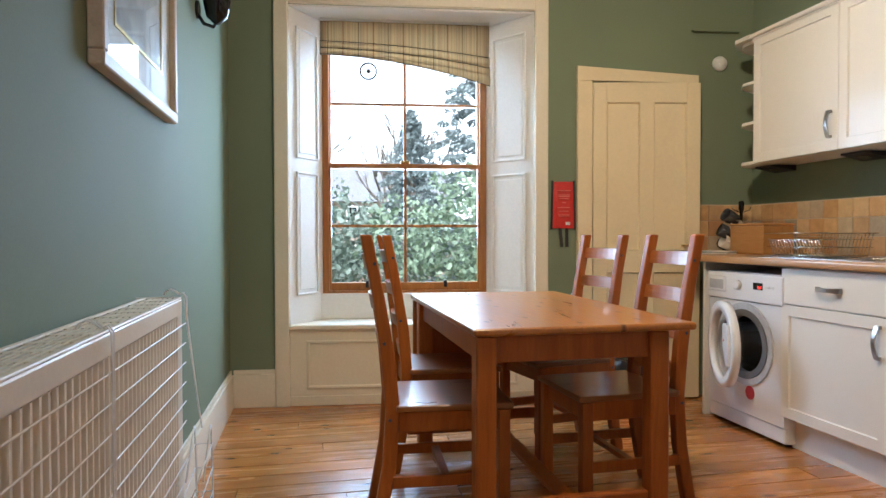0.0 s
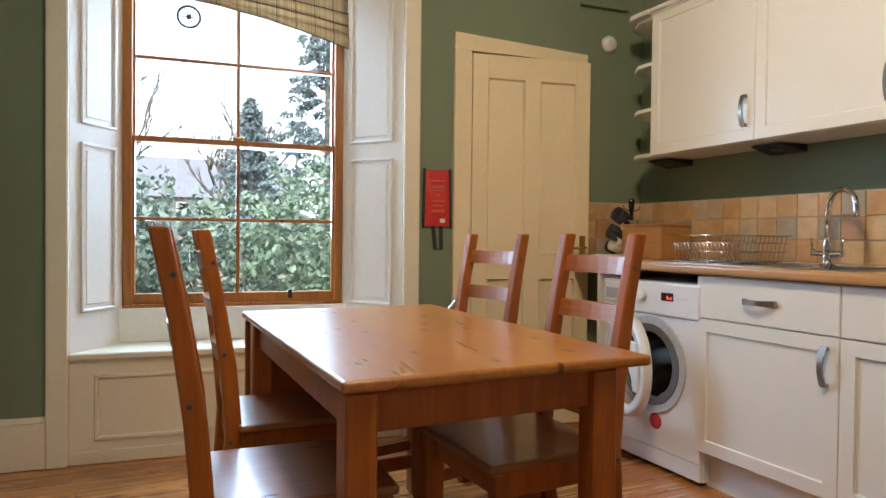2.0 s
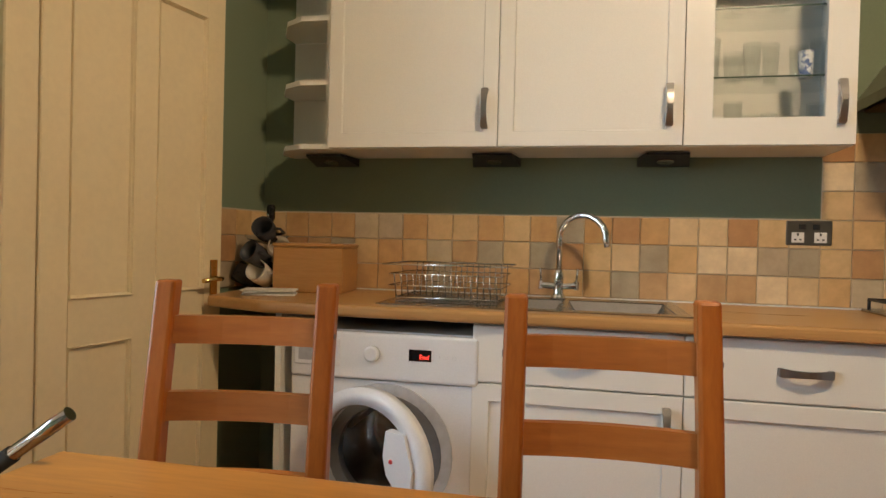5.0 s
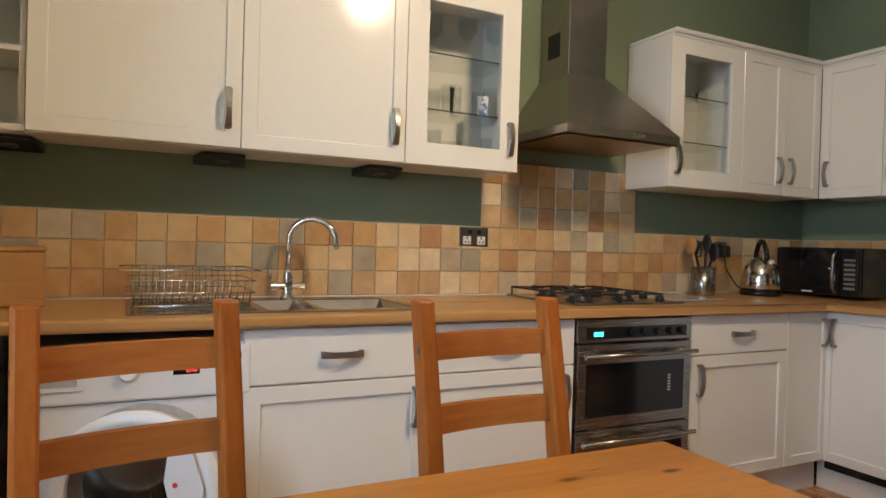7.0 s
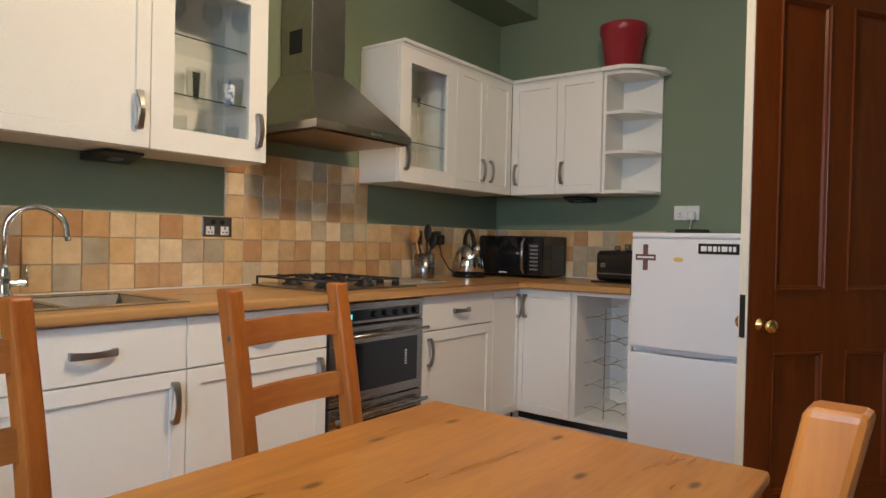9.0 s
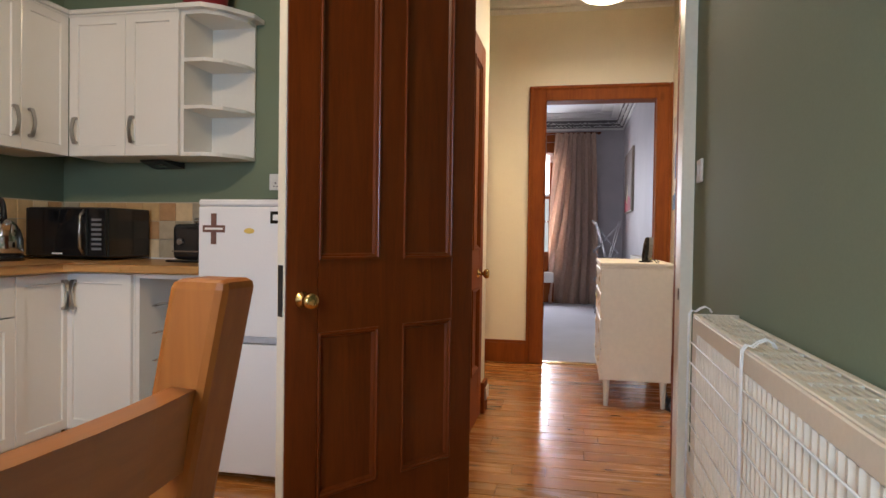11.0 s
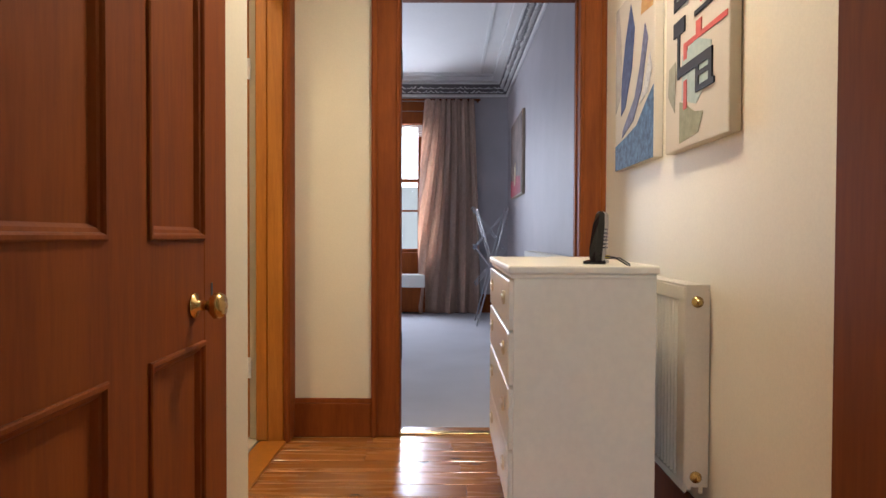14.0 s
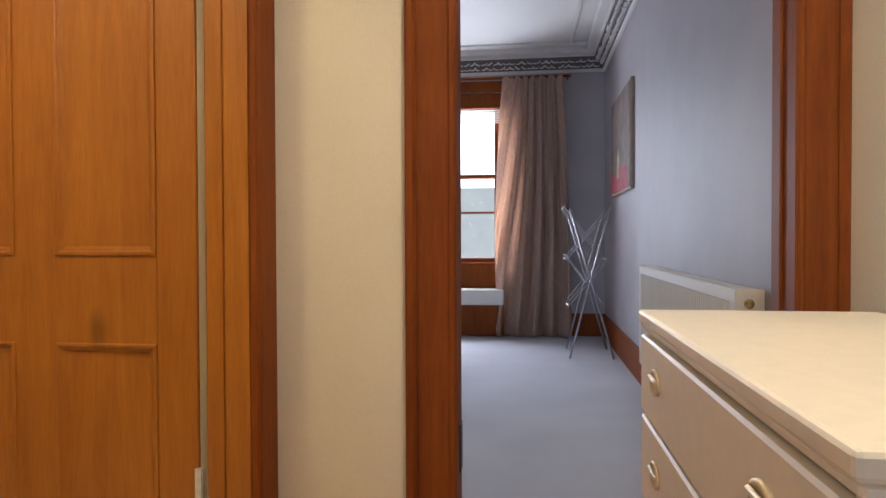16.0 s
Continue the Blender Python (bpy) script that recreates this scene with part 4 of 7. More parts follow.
folds = [(2.41, 2.40, 2.245, 2.165), (2.25, 2.175, 2.205, 2.10), (2.215, 2.115, 2.165, 2.045), (2.175, 2.06, 2.165, 1.985)]
for i, (za, zb, zc, zd) in enumerate(folds):
    bm = bmesh.new()
    nx, nz = 40, 6
    grid = []
    for a in range(nx + 1):
        x = BL + (BR - BL) * a / nx
        k = sag(x)
        top, bot = za + (zb - za) * k, zc + (zd - zc) * k
        col = []
        for c in range(nz + 1):
            q = c / nz
            y = 0.215 - 0.012 * i - 0.020 * math.sin(q * math.pi) * (0.5 if i == 0 else 1.0) - 0.004 * math.sin(x * 31 + i)
            col.append(bm.verts.new((x, y, top + (bot - top) * q)))
        grid.append(col)
    for p, q in zip(grid, grid[1:]):
        for c in range(nz):
            f = bm.faces.new((p[c], p[c + 1], q[c + 1], q[c]))
            f.smooth = True
    bmesh.ops.solidify(bm, geom=list(bm.faces), thickness=0.004)
    part("fold", bm, n_b.mat, blind)
box("head_rail", (BL, 0.20, 2.385), (BR, 0.262, 2.409), M_SHUTTER, blind)
for za, zb in ((2.247, 2.165), (2.206, 2.10), (2.166, 1.985)):
    bm = bmesh.new()
    bm_tube(bm, [(BL + (BR - BL) * a / 20, 0.172, za + (zb - za) * sag(BL + (BR - BL) * a / 20)) for a in range(21)], 0.0025, 5)
    part("seam", bm, M_DARK, blind, "dark stitched fold line")
bm = bmesh.new()
bm_tube(bm, [(1.603, 0.235, 2.38), (1.605, 0.235, 1.5), (1.598, 0.235, 0.80), (1.59, 0.235, 0.70)], 0.0022, 5)
bm_tube(bm, [(1.60, 0.232, 0.86), (1.585, 0.225, 0.78), (1.60, 0.225, 0.72), (1.612, 0.23, 0.80), (1.60, 0.232, 0.86)], 0.002, 5)
part("pull_cord", bm, M_PLASTIC, blind, "white pull cord with knots")
# wheel charm in the window
ch = thing("window_charm", WALL @ pose(0.822, 0.262, 2.086), "small round spoked metal charm hanging in the window", "ornament")
bm = bmesh.new()
bm_tube(bm, [(0.052 * math.cos(k * math.pi / 16), 0, 0.052 * math.sin(k * math.pi / 16)) for k in range(32)], 0.0058, 6, True)
part("rim", bm, M_IRON, ch)
bm = bmesh.new()
for k in range(6):
    bm_tube(bm, [(0, 0, 0), (0.051 * math.cos(k * math.pi / 3), 0, 0.051 * math.sin(k * math.pi / 3))], 0.0022, 5)
bm_lathe(bm, [(0.011, -0.004), (0.013, 0), (0.010, 0.004)], 12, pose(0, 0, 0, 90))
part("spokes", bm, M_IRON, ch)
bm = bmesh.new()
bm_tube(bm, [(0, 0, 0.052), (0, -0.03, 0.11)], 0.001, 5)
part("thread", bm, M_IRON, ch)

# fire blanket on the wall
fb = thing("fire_blanket", WALL @ pose(2.03, -0.004, 1.07), "red fire blanket pouch with black pull straps on the wall", "fire blanket")
bm = bmesh.new()
rows = []
for i in range(13):
    q = i / 12
    th = 0.010 + 0.016 * math.sin(math.pi * min(1, q * 1.2)) * (1 - 0.3 * q)
    w = 0.068 + 0.008 * (1 - q)
    rows.append([bm.verts.new((sx * w, -yy, q * 0.29)) for sx, yy in ((-1, 0.0), (1, 0.0), (1, 0.006), (0.6, th), (-0.6, th), (-1, 0.006))])
for p, q in zip(rows, rows[1:]):
    for k in range(6):
        bm.faces.new((p[k], p[(k + 1) % 6], q[(k + 1) % 6], q[k]))
bm.faces.new(rows[0][::-1])
bm.faces.new(rows[-1])
part("pouch", bm, M_RED, fb, "red vinyl pouch")
for s in (-1, 1):
    bm = bmesh.new()
    bm_bar(bm, (s * 0.074, -0.006, -0.005), (s * 0.068, -0.005, 0.297), 0.012, 0.012, (1, 0, 0), 0.002)
    part("edging", bm, M_RUBBER, fb, "black edging")
    bm = bmesh.new()
    bm_bar(bm, (s * 0.022, -0.008, 0.01), (s * 0.016 + 0.008, -0.008, -0.115), 0.020, 0.004, (1, 0, 0), 0.001)
    part("strap", bm, M_RUBBER, fb, "black pull strap")
bm = bmesh.new()
for z, w in ((0.232, 0.041), (0.205, 0.036), (0.196, 0.036), (0.182, 0.03), (0.158, 0.012), (0.128, 0.036), (0.105, 0.03), (0.082, 0.034), (0.074, 0.034)):
    bm_box(bm, (-w, -0.0285, z), (w, -0.024, z + 0.0035))
part("printed_line", bm, plain("pale_red_print", (0.75, 0.25, 0.2), 0.5), fb)
box("label", (0.012, -0.0262, 0.02), (0.038, -0.018, 0.04), M_WHITE, fb)

# heat detector, and a short rail above the shelves
det = thing("heat_detector", WALL @ pose(3.05, 0, 2.118), "small round off-white heat detector on the wall", "detector")
bm = bmesh.new()
bm_lathe(bm, [(0.047, 0), (0.047, 0.012), (0.040, 0.024), (0.022, 0.030), (0.006, 0.031)], 24, pose(0, 0, 0, 90))
part("cover", bm, M_PLASTIC, det)
bm = bmesh.new()
bm_lathe(bm, [(0.018, 0), (0.018, 0.005), (0.012, 0.007)], 20, pose(0, -0.030, 0, 90))
part("grille", bm, M_SHELF, det)
rail = tagged(box("wall_rail", (2.86, -0.03, 2.312), (3.17, -0.004, 2.328), M_GREEN, bev=0.003, m=WALL), "thin green-painted rail high on the wall", "rail")

# washing machine, its round door ajar
wm = thing("washing_machine", pose(2.376, 3.762, 0, 0, 0, -90), "white front-loading washing machine with its door ajar", "washing machine")
W_ = 0.597
boxes("casing", [((0, 0.03, 0.02), (0.012, 0.56, 0.83)), ((W_ - 0.012, 0.03, 0.02), (W_, 0.56, 0.83)), ((0.012, 0.03, 0.818), (W_ - 0.012, 0.56, 0.83)), ((0.012, 0.03, 0.02), (W_ - 0.012, 0.56, 0.032)), ((0.012, 0.548, 0.032), (W_ - 0.012, 0.56, 0.818))], M_ENAMEL, wm)
CX, CZ, CR = 0.312, 0.462, 0.160
# pressed front with the round mouth left open
bm = bmesh.new()
fx0, fx1, fz0, fz1 = 0.0, W_, 0.10, 0.68
angs = sorted([2 * math.pi * k / 48 for k in range(48)] + [math.atan2(z - CZ, x - CX) % (2 * math.pi) for x in (fx0, fx1) for z in (fz0, fz1)])
outer, mouth = [], []
for a in angs:
    c, sn = math.cos(a), math.sin(a)
    reach = min(((fx1 if c > 0 else fx0) - CX) / c if abs(c) > 1e-6 else 9, ((fz1 if sn > 0 else fz0) - CZ) / sn if abs(sn) > 1e-6 else 9)
    outer.append((CX + reach * c, CZ + reach * sn))
    mouth.append((CX + CR * c, CZ + CR * sn))
ringsets = [[bm.verts.new((x, y, z)) for x, z in pts] for pts, y in ((outer, 0.031), (outer, 0.006), (mouth, 0.006), (mouth, 0.031))]
for p, q in zip(ringsets, ringsets[1:]):
    for k in range(len(p)):
        bm.faces.new((p[k], p[(k + 1) % len(p)], q[(k + 1) % len(p)], q[k]))
part("front_panel", bm, M_ENAMEL, wm)
box("kick_panel", (0.0, 0.012, 0.02), (W_, 0.031, 0.098), M_ENAMEL, wm, 0.005)
bm = bmesh.new()
bm_box(bm, (0.0, -0.006, 0.683), (W_, 0.031, 0.828), 0.010, 3)
cp = part("control_panel", bm, M_ENAMEL, wm)
box("detergent_drawer", (0.012, -0.012, 0.72), (0.165, -0.004, 0.805), M_ENAMEL, wm, 0.006)
box("drawer_recess", (0.03, -0.0135, 0.735), (0.15, -0.011, 0.785), plain("grey_plastic", (0.45, 0.45, 0.46), 0.4), wm)
bm = bmesh.new()
bm_lathe(bm, [(0.025, 0), (0.024, 0.016), (0.018, 0.02)], 24, pose(0.27, -0.006, 0.765, 90))
part("dial", bm, M_ENAMEL, wm, "round white dial")
box("display", (0.385, -0.0075, 0.75), (0.455, -0.004, 0.785), M_BLACK, wm)
txt = bpy.data.curves.new("display_text", 'FONT')
txt.body, txt.size, txt.extrude = "End", 0.020, 0.0003
led = new("display_text", txt)
led.data.materials.append(glowing("red_led", (1.0, 0.06, 0.04), 1.6))
led.parent = wm
led.matrix_basis = pose(0.418, -0.0082, 0.757, 90, 0, 0)
for x in (0.475, 0.50, 0.525):
    bm = bmesh.new()
    bm_lathe(bm, [(0.006, 0), (0.005, 0.003)], 12, pose(x, -0.006, 0.766, 90))
    part("button", bm, M_ENAMEL, wm)
# porthole surround, rubber seal and drum
def ring(bm, r0, r1, y0, y1, cx, cz, n=40):
    rows_ = []
    for k in range(n):
        a = 2 * math.pi * k / n
        c, s = math.cos(a), math.sin(a)
        rows_.append([bm.verts.new((cx + r * c, y, cz + r * s)) for r, y in ((r0, y0), (r1, y0), (r1, y1), (r0, y1))])
    for k in range(n):
        p, q = rows_[k], rows_[(k + 1) % n]
        for j in range(4):
            f = bm.faces.new((p[j], p[(j + 1) % 4], q[(j + 1) % 4], q[j]))


bm = bmesh.new()
ring(bm, 0.178, 0.213, -0.004, 0.008, CX, CZ)
bmesh.ops.bevel(bm, geom=[e for e in bm.edges if abs(e.verts[0].co.y - e.verts[1].co.y) < 1e-5 and e.calc_face_angle(0) > 1], offset=0.004, segments=2, profile=0.5, affect='EDGES')
part("porthole_rim", bm, plain("pale_grey_rim", (0.52, 0.53, 0.55), 0.35), wm, "pale grey porthole rim")
bm = bmesh.new()
ring(bm, 0.146, 0.180, -0.008, 0.028, CX, CZ)
bmesh.ops.bevel(bm, geom=[e for e in bm.edges if abs(e.verts[0].co.y - e.verts[1].co.y) < 1e-5 and e.calc_face_angle(0) > 1], offset=0.006, segments=2, profile=0.5, affect='EDGES')
part("door_seal", bm, plain("grey_rubber", (0.14, 0.14, 0.145), 0.5), wm, "dark grey rubber seal")
bm = bmesh.new()
bm_lathe(bm, [(0.152, -0.012), (0.170, -0.06), (0.172, -0.30), (0.12, -0.325), (0.004, -0.33)], 40, pose(CX, 0.0, CZ, 90))
bmesh.ops.delete(bm, geom=[f for f in bm.faces if len(f.verts) > 4 and f.calc_center_median().y < 0.05], context='FACES_ONLY')
part("drum", bm, M_DRUM, wm, "dark steel drum")
for k in range(3):
    a = k * 2.094 + 0.6
    bm = bmesh.new()
    bm_bar(bm, (CX + 0.155 * math.cos(a), 0.07, CZ + 0.155 * math.sin(a)), (CX + 0.155 * math.cos(a), 0.30, CZ + 0.155 * math.sin(a)), 0.05, 0.035, (-math.sin(a), 0, math.cos(a)), 0.012)
    part("paddle", bm, plain("dark_grey_paddle", (0.07, 0.07, 0.075), 0.4), wm)
HX, RD = 0.232, 0.222
hm = pose(CX - HX, -0.010, 0, 0, 0, -19)
bm = bmesh.new()
ring(bm, 0.174, RD, -0.042, -0.006, HX, CZ, 48)
bmesh.ops.bevel(bm, geom=[e for e in bm.edges if abs(e.verts[0].co.y - e.verts[1].co.y) < 1e-5 and e.calc_face_angle(0) > 1], offset=0.012, segments=3, profile=0.5, affect='EDGES')
dr_ = part("door", bm, M_ENAMEL, wm, "white ring door with a clear glass bowl", hm, True)
bm = bmesh.new()
bm_lathe(bm, [(0.176, 0.0), (0.168, -0.03), (0.138, -0.075), (0.06, -0.095), (0.004, -0.10)], 40, pose(HX, -0.028, CZ, 90))
bmesh.ops.delete(bm, geom=[f for f in bm.faces if len(f.verts) > 4], context='FACES_ONLY')
part("glass_bowl", bm, M_PANE, dr_, "clear glass bowl", smooth=True).visible_shadow = False
# broad inner plate of the catch, with a scooped edge
bm = bmesh.new()
plate = [(HX + 0.170, CZ - 0.085), (HX + 0.178, CZ + 0.02), (HX + 0.150, CZ + 0.115), (HX + 0.088, CZ + 0.118), (HX + 0.080, CZ + 0.045), (HX + 0.092, CZ - 0.005), (HX + 0.125, CZ - 0.045), (HX + 0.136, CZ - 0.085)]
fa = [bm.verts.new((x, -0.054, z)) for x, z in plate]
ba = [bm.verts.new((x, -0.024, z)) for x, z in plate]
bm.faces.new(fa)
bm.faces.new(ba[::-1])
for k in range(len(plate)):
    j = (k + 1) % len(plate)
    bm.faces.new((fa[k], ba[k], ba[j], fa[j]))
part("door_catch", bm, M_ENAMEL, dr_)
bm = bmesh.new()
bm_lathe(bm, [(0.007, 0), (0.006, 0.002)], 12, pose(HX + 0.108, -0.054, CZ + 0.035, 90))
part("badge", bm, M_RED, dr_, "small red dot")
bm = bmesh.new()
bm_lathe(bm, [(0.036, 0), (0.034, 0.0015)], 28, pose(0.35, 0.006, 0.215, 90))
part("round_sticker", bm, plain("red_sticker", (0.55, 0.05, 0.07), 0.4), wm, "round red sticker")
bm = bmesh.new()
for x in (0.04, W_ - 0.04):
    for y in (0.06, 0.50):
        bm_cyl(bm, (x, y, 0), (x, y, 0.022), 0.018, n=12)
part("feet", bm, M_RUBBER, wm)

# built-under double oven
ov = thing("double_oven", pose(2.386, 1.972, 0, 0, 0, -90), "stainless steel built-under double oven with bar handles", "oven")
OW = 0.594
box("body", (0.002, 0.012, 0.10), (OW, 0.55, 0.868), M_IRON, ov)
box("control_panel", (0.002, -0.012, 0.775), (OW, 0.012, 0.866), M_STEEL, ov, 0.003)
box("control_strip", (0.05, -0.0145, 0.79), (OW - 0.03, -0.011, 0.835), M_BLACK, ov)
box("clock_display", (0.08, -0.0155, 0.80), (0.125, -0.0142, 0.818), glowing("cyan_led", (0.08, 0.75, 0.85), 1.2), ov)
for x in (0.26, 0.33, 0.40, 0.47, 0.53):
    bm = bmesh.new()
    bm_lathe(bm, [(0.014, 0), (0.013, 0.014), (0.010, 0.016)], 16, pose(x, -0.0145, 0.812, 90))
    part("knob", bm, M_BLACK, ov)
for z0, z1 in ((0.445, 0.77), (0.12, 0.44)):
    d = box("oven_door", (0.004, -0.018, z0), (OW - 0.004, 0.011, z1), M_STEEL, ov, 0.004)
    box("window", (0.045, -0.0195, z0 + 0.045), (OW - 0.045, -0.017, z1 - 0.075), M_DARKGLASS, d, 0.0008, "black oven glass")
    bm = bmesh.new()
    bm_tube(bm, [(0.01, -0.055, z1 - 0.04), (OW - 0.01, -0.055, z1 - 0.04)], 0.009, 10)
    for x in (0.05, OW - 0.05):
        bm_cyl(bm, (x, -0.055, z1 - 0.04), (x, -0.016, z1 - 0.04), 0.006, n=10)
    part("handle", bm, M_STEEL, d, "steel bar handle")
bm = bmesh.new()
for z in range(6):
    bm_box(bm, (0.46, -0.0202, 0.57 + z * 0.012), (0.475, -0.0188, 0.575 + z * 0.012))
part("printed_mark", bm, M_WHITE, ov)

# gas hob
hob = thing("gas_hob", pose(2.42, 1.955, 0.913, 0, 0, -90), "stainless steel gas hob with black pan supports", "hob")
bm = bmesh.new()
bm_box(bm, (0, 0, 0), (0.585, 0.49, 0.009), 0.004, 2)
part("hob_plate", bm, M_STEEL, hob)
for bx, by, br in ((0.13, 0.13, 0.045), (0.13, 0.36, 0.035), (0.36, 0.13, 0.035), (0.36, 0.36, 0.055)):
    bm = bmesh.new()
    bm_lathe(bm, [(br + 0.012, 0.009), (br + 0.01, 0.016), (br, 0.02), (br, 0.026), (br * 0.9, 0.03), (0.004, 0.031)], 24, pose(bx, by, 0))
    part("burner", bm, M_IRON, hob)
for gx in (0.13, 0.36):
    bm = bmesh.new()
    z = 0.042
    x0, x1 = gx - 0.112, gx + 0.112
    bm_tube(bm, [(x0, 0.02, z), (x1, 0.02, z), (x1, 0.47, z), (x0, 0.47, z)], 0.005, 6, True)
    for y in (0.13, 0.245, 0.36):
        bm_tube(bm, [(x0, y, z), (gx - 0.03, y, z + 0.004)], 0.0045, 6)
        bm_tube(bm, [(gx + 0.03, y, z + 0.004), (x1, y, z)], 0.0045, 6)
    for y0, y1 in ((0.02, 0.10), (0.16, 0.235), (0.255, 0.33), (0.39, 0.47)):
        bm_tube(bm, [(gx, y0, z), (gx, y1, z + 0.004)], 0.0045, 6)
    for x in (x0, x1):
        for y in (0.02, 0.47):
            bm_tube(bm, [(x, y, z), (x, y, 0.009)], 0.005, 6)
    part("pan_support", bm, M_IRON, hob)
for i in range(4):
    bm = bmesh.new()
    bm_lathe(bm, [(0.019, 0.009), (0.018, 0.026), (0.012, 0.03)], 18, pose(0.53, 0.09 + i * 0.10, 0))
    part("knob", bm, M_IRON, hob)
board = tagged(box("worktop_saver", (2.50, 1.03, 0.914), (2.86, 1.34, 0.922), plain("frosted_grey_glass", (0.34, 0.33, 0.31), 0.25), bev=0.003), "grey glass worktop saver beside the hob", "chopping board")

# chimney cooker hood
M_HOOD = metal("satin_hood_steel", (0.48, 0.44, 0.39), 0.3, False)
hood = thing("cooker_hood", pose(2.952, 1.972, 0, 0, 0, -90), "stainless steel chimney cooker hood on the wall", "cooker hood")
HW = 0.596
bm = bmesh.new()
bot = [(0, -0.48), (HW, -0.48), (HW, 0), (0, 0)]
top = [(HW / 2 - 0.108, -0.22), (HW / 2 + 0.108, -0.22), (HW / 2 + 0.108, 0), (HW / 2 - 0.108, 0)]
ra = [bm.verts.new((x, y, 1.59)) for x, y in bot]
rb = [bm.verts.new((x, y, 1.625)) for x, y in bot]
rc = [bm.verts.new((x, y, 1.90)) for x, y in top]
for p, q in ((ra, rb), (rb, rc)):
    for k in range(4):
        bm.faces.new((p[k], p[(k + 1) % 4], q[(k + 1) % 4], q[k]))
bm.faces.new(rc)
part("canopy", bm, M_HOOD, hood)
box("filter", (0.02, -0.46, 1.583), (HW - 0.02, -0.02, 1.591), metal("copper_toned_filter", (0.42, 0.26, 0.12), 0.35), hood, label="greasy copper-toned filter")
box("chimney", (HW / 2 - 0.104, -0.216, 1.90), (HW / 2 + 0.104, 0, CEIL), M_HOOD, hood, 0.002)
box("vent", (HW / 2 - 0.1052, -0.15, 1.99), (HW / 2 - 0.1035, -0.06, 2.10), M_IRON, hood, label="dark vent slots")
bm = bmesh.new()
for i in range(4):
    bm_box(bm, (HW / 2 + 0.02 + i * 0.022, -0.4825, 1.602), (HW / 2 + 0.036 + i * 0.022, -0.479, 1.614), 0.001)
part("push_buttons", bm, M_CHROME, hood)

# inset sink with drainer, and the mixer tap
sk = thing("kitchen_sink", pose(2.41, 3.50, 0.913, 0, 0, -90), "stainless steel sink and a half with drainer", "sink")
SW, SD = 0.94, 0.49
bm = bmesh.new()
for lo, hi in (((0, 0), (SW, 0.05)), ((0, SD - 0.09), (SW, SD)), ((0, 0.05), (0.40, SD - 0.09)), ((0.56, 0.05), (0.585, SD - 0.09)), ((SW - 0.04, 0.05), (SW, SD - 0.09))):
    bm_box(bm, (lo[0], lo[1], 0.0), (hi[0], hi[1], 0.004))
for i in range(9):
    bm_box(bm, (0.05, 0.075 + i * 0.036, 0.004), (0.37, 0.085 + i * 0.036, 0.0065), 0.001)
part("rim", bm, M_SINK, sk)
for x0, x1, dep in ((0.40, 0.56, 0.040), (0.585, SW - 0.04, 0.041)):
    bm = bmesh.new()
    y0, y1 = 0.05, SD - 0.09
    a = [bm.verts.new(v) for v in ((x0, y0, 0.001), (x1, y0, 0.001), (x1, y1, 0.001), (x0, y1, 0.001))]
    i_ = 0.03
    b = [bm.verts.new(v) for v in ((x0 + i_, y0 + i_, -dep), (x1 - i_, y0 + i_, -dep), (x1 - i_, y1 - i_, -dep), (x0 + i_, y1 - i_, -dep))]
    for k in range(4):
        bm.faces.new((a[k], a[(k + 1) % 4], b[(k + 1) % 4], b[k]))
    bm.faces.new(b)
    part("bowl", bm, M_SINK, sk)
tp = thing("mixer_tap", pose(2.845, 2.955, 0.917, 0, 0, -90), "chrome swan-neck mixer tap with two levers", "tap")
bm = bmesh.new()
bm_lathe(bm, [(0.028, 0), (0.026, 0.008), (0.020, 0.02), (0.017, 0.05), (0.019, 0.06), (0.019, 0.085), (0.014, 0.10), (0.0115, 0.11)], 24)
part("body", bm, M_CHROME, tp)
bm = bmesh.new()
pts = [(0, 0, 0.10), (0, 0, 0.21)]
for k in range(11):
    a = math.pi * k / 10 * 1.02
    pts.append((0.080 * (1 - math.cos(a)), -0.035 * (1 - math.cos(a)), 0.215 + 0.085 * math.sin(a)))
pts.append((pts[-1][0] + 0.004, pts[-1][1], 0.19))
bm_tube(bm, pts, 0.0115, 12)
part("spout", bm, M_CHROME, tp)
for s in (-1, 1):
    bm = bmesh.new()
    bm_cyl(bm, (s * 0.015, 0, 0.045), (s * 0.062, 0, 0.048), 0.012, n=14)
    bm_cyl(bm, (s * 0.062, 0, 0.034), (s * 0.062, 0, 0.064), 0.011, n=14)
    bm_tube(bm, [(s * 0.062, 0, 0.06), (s * 0.066, -0.004, 0.11)], 0.0045, 8)
    part("lever", bm, M_CHROME, tp)

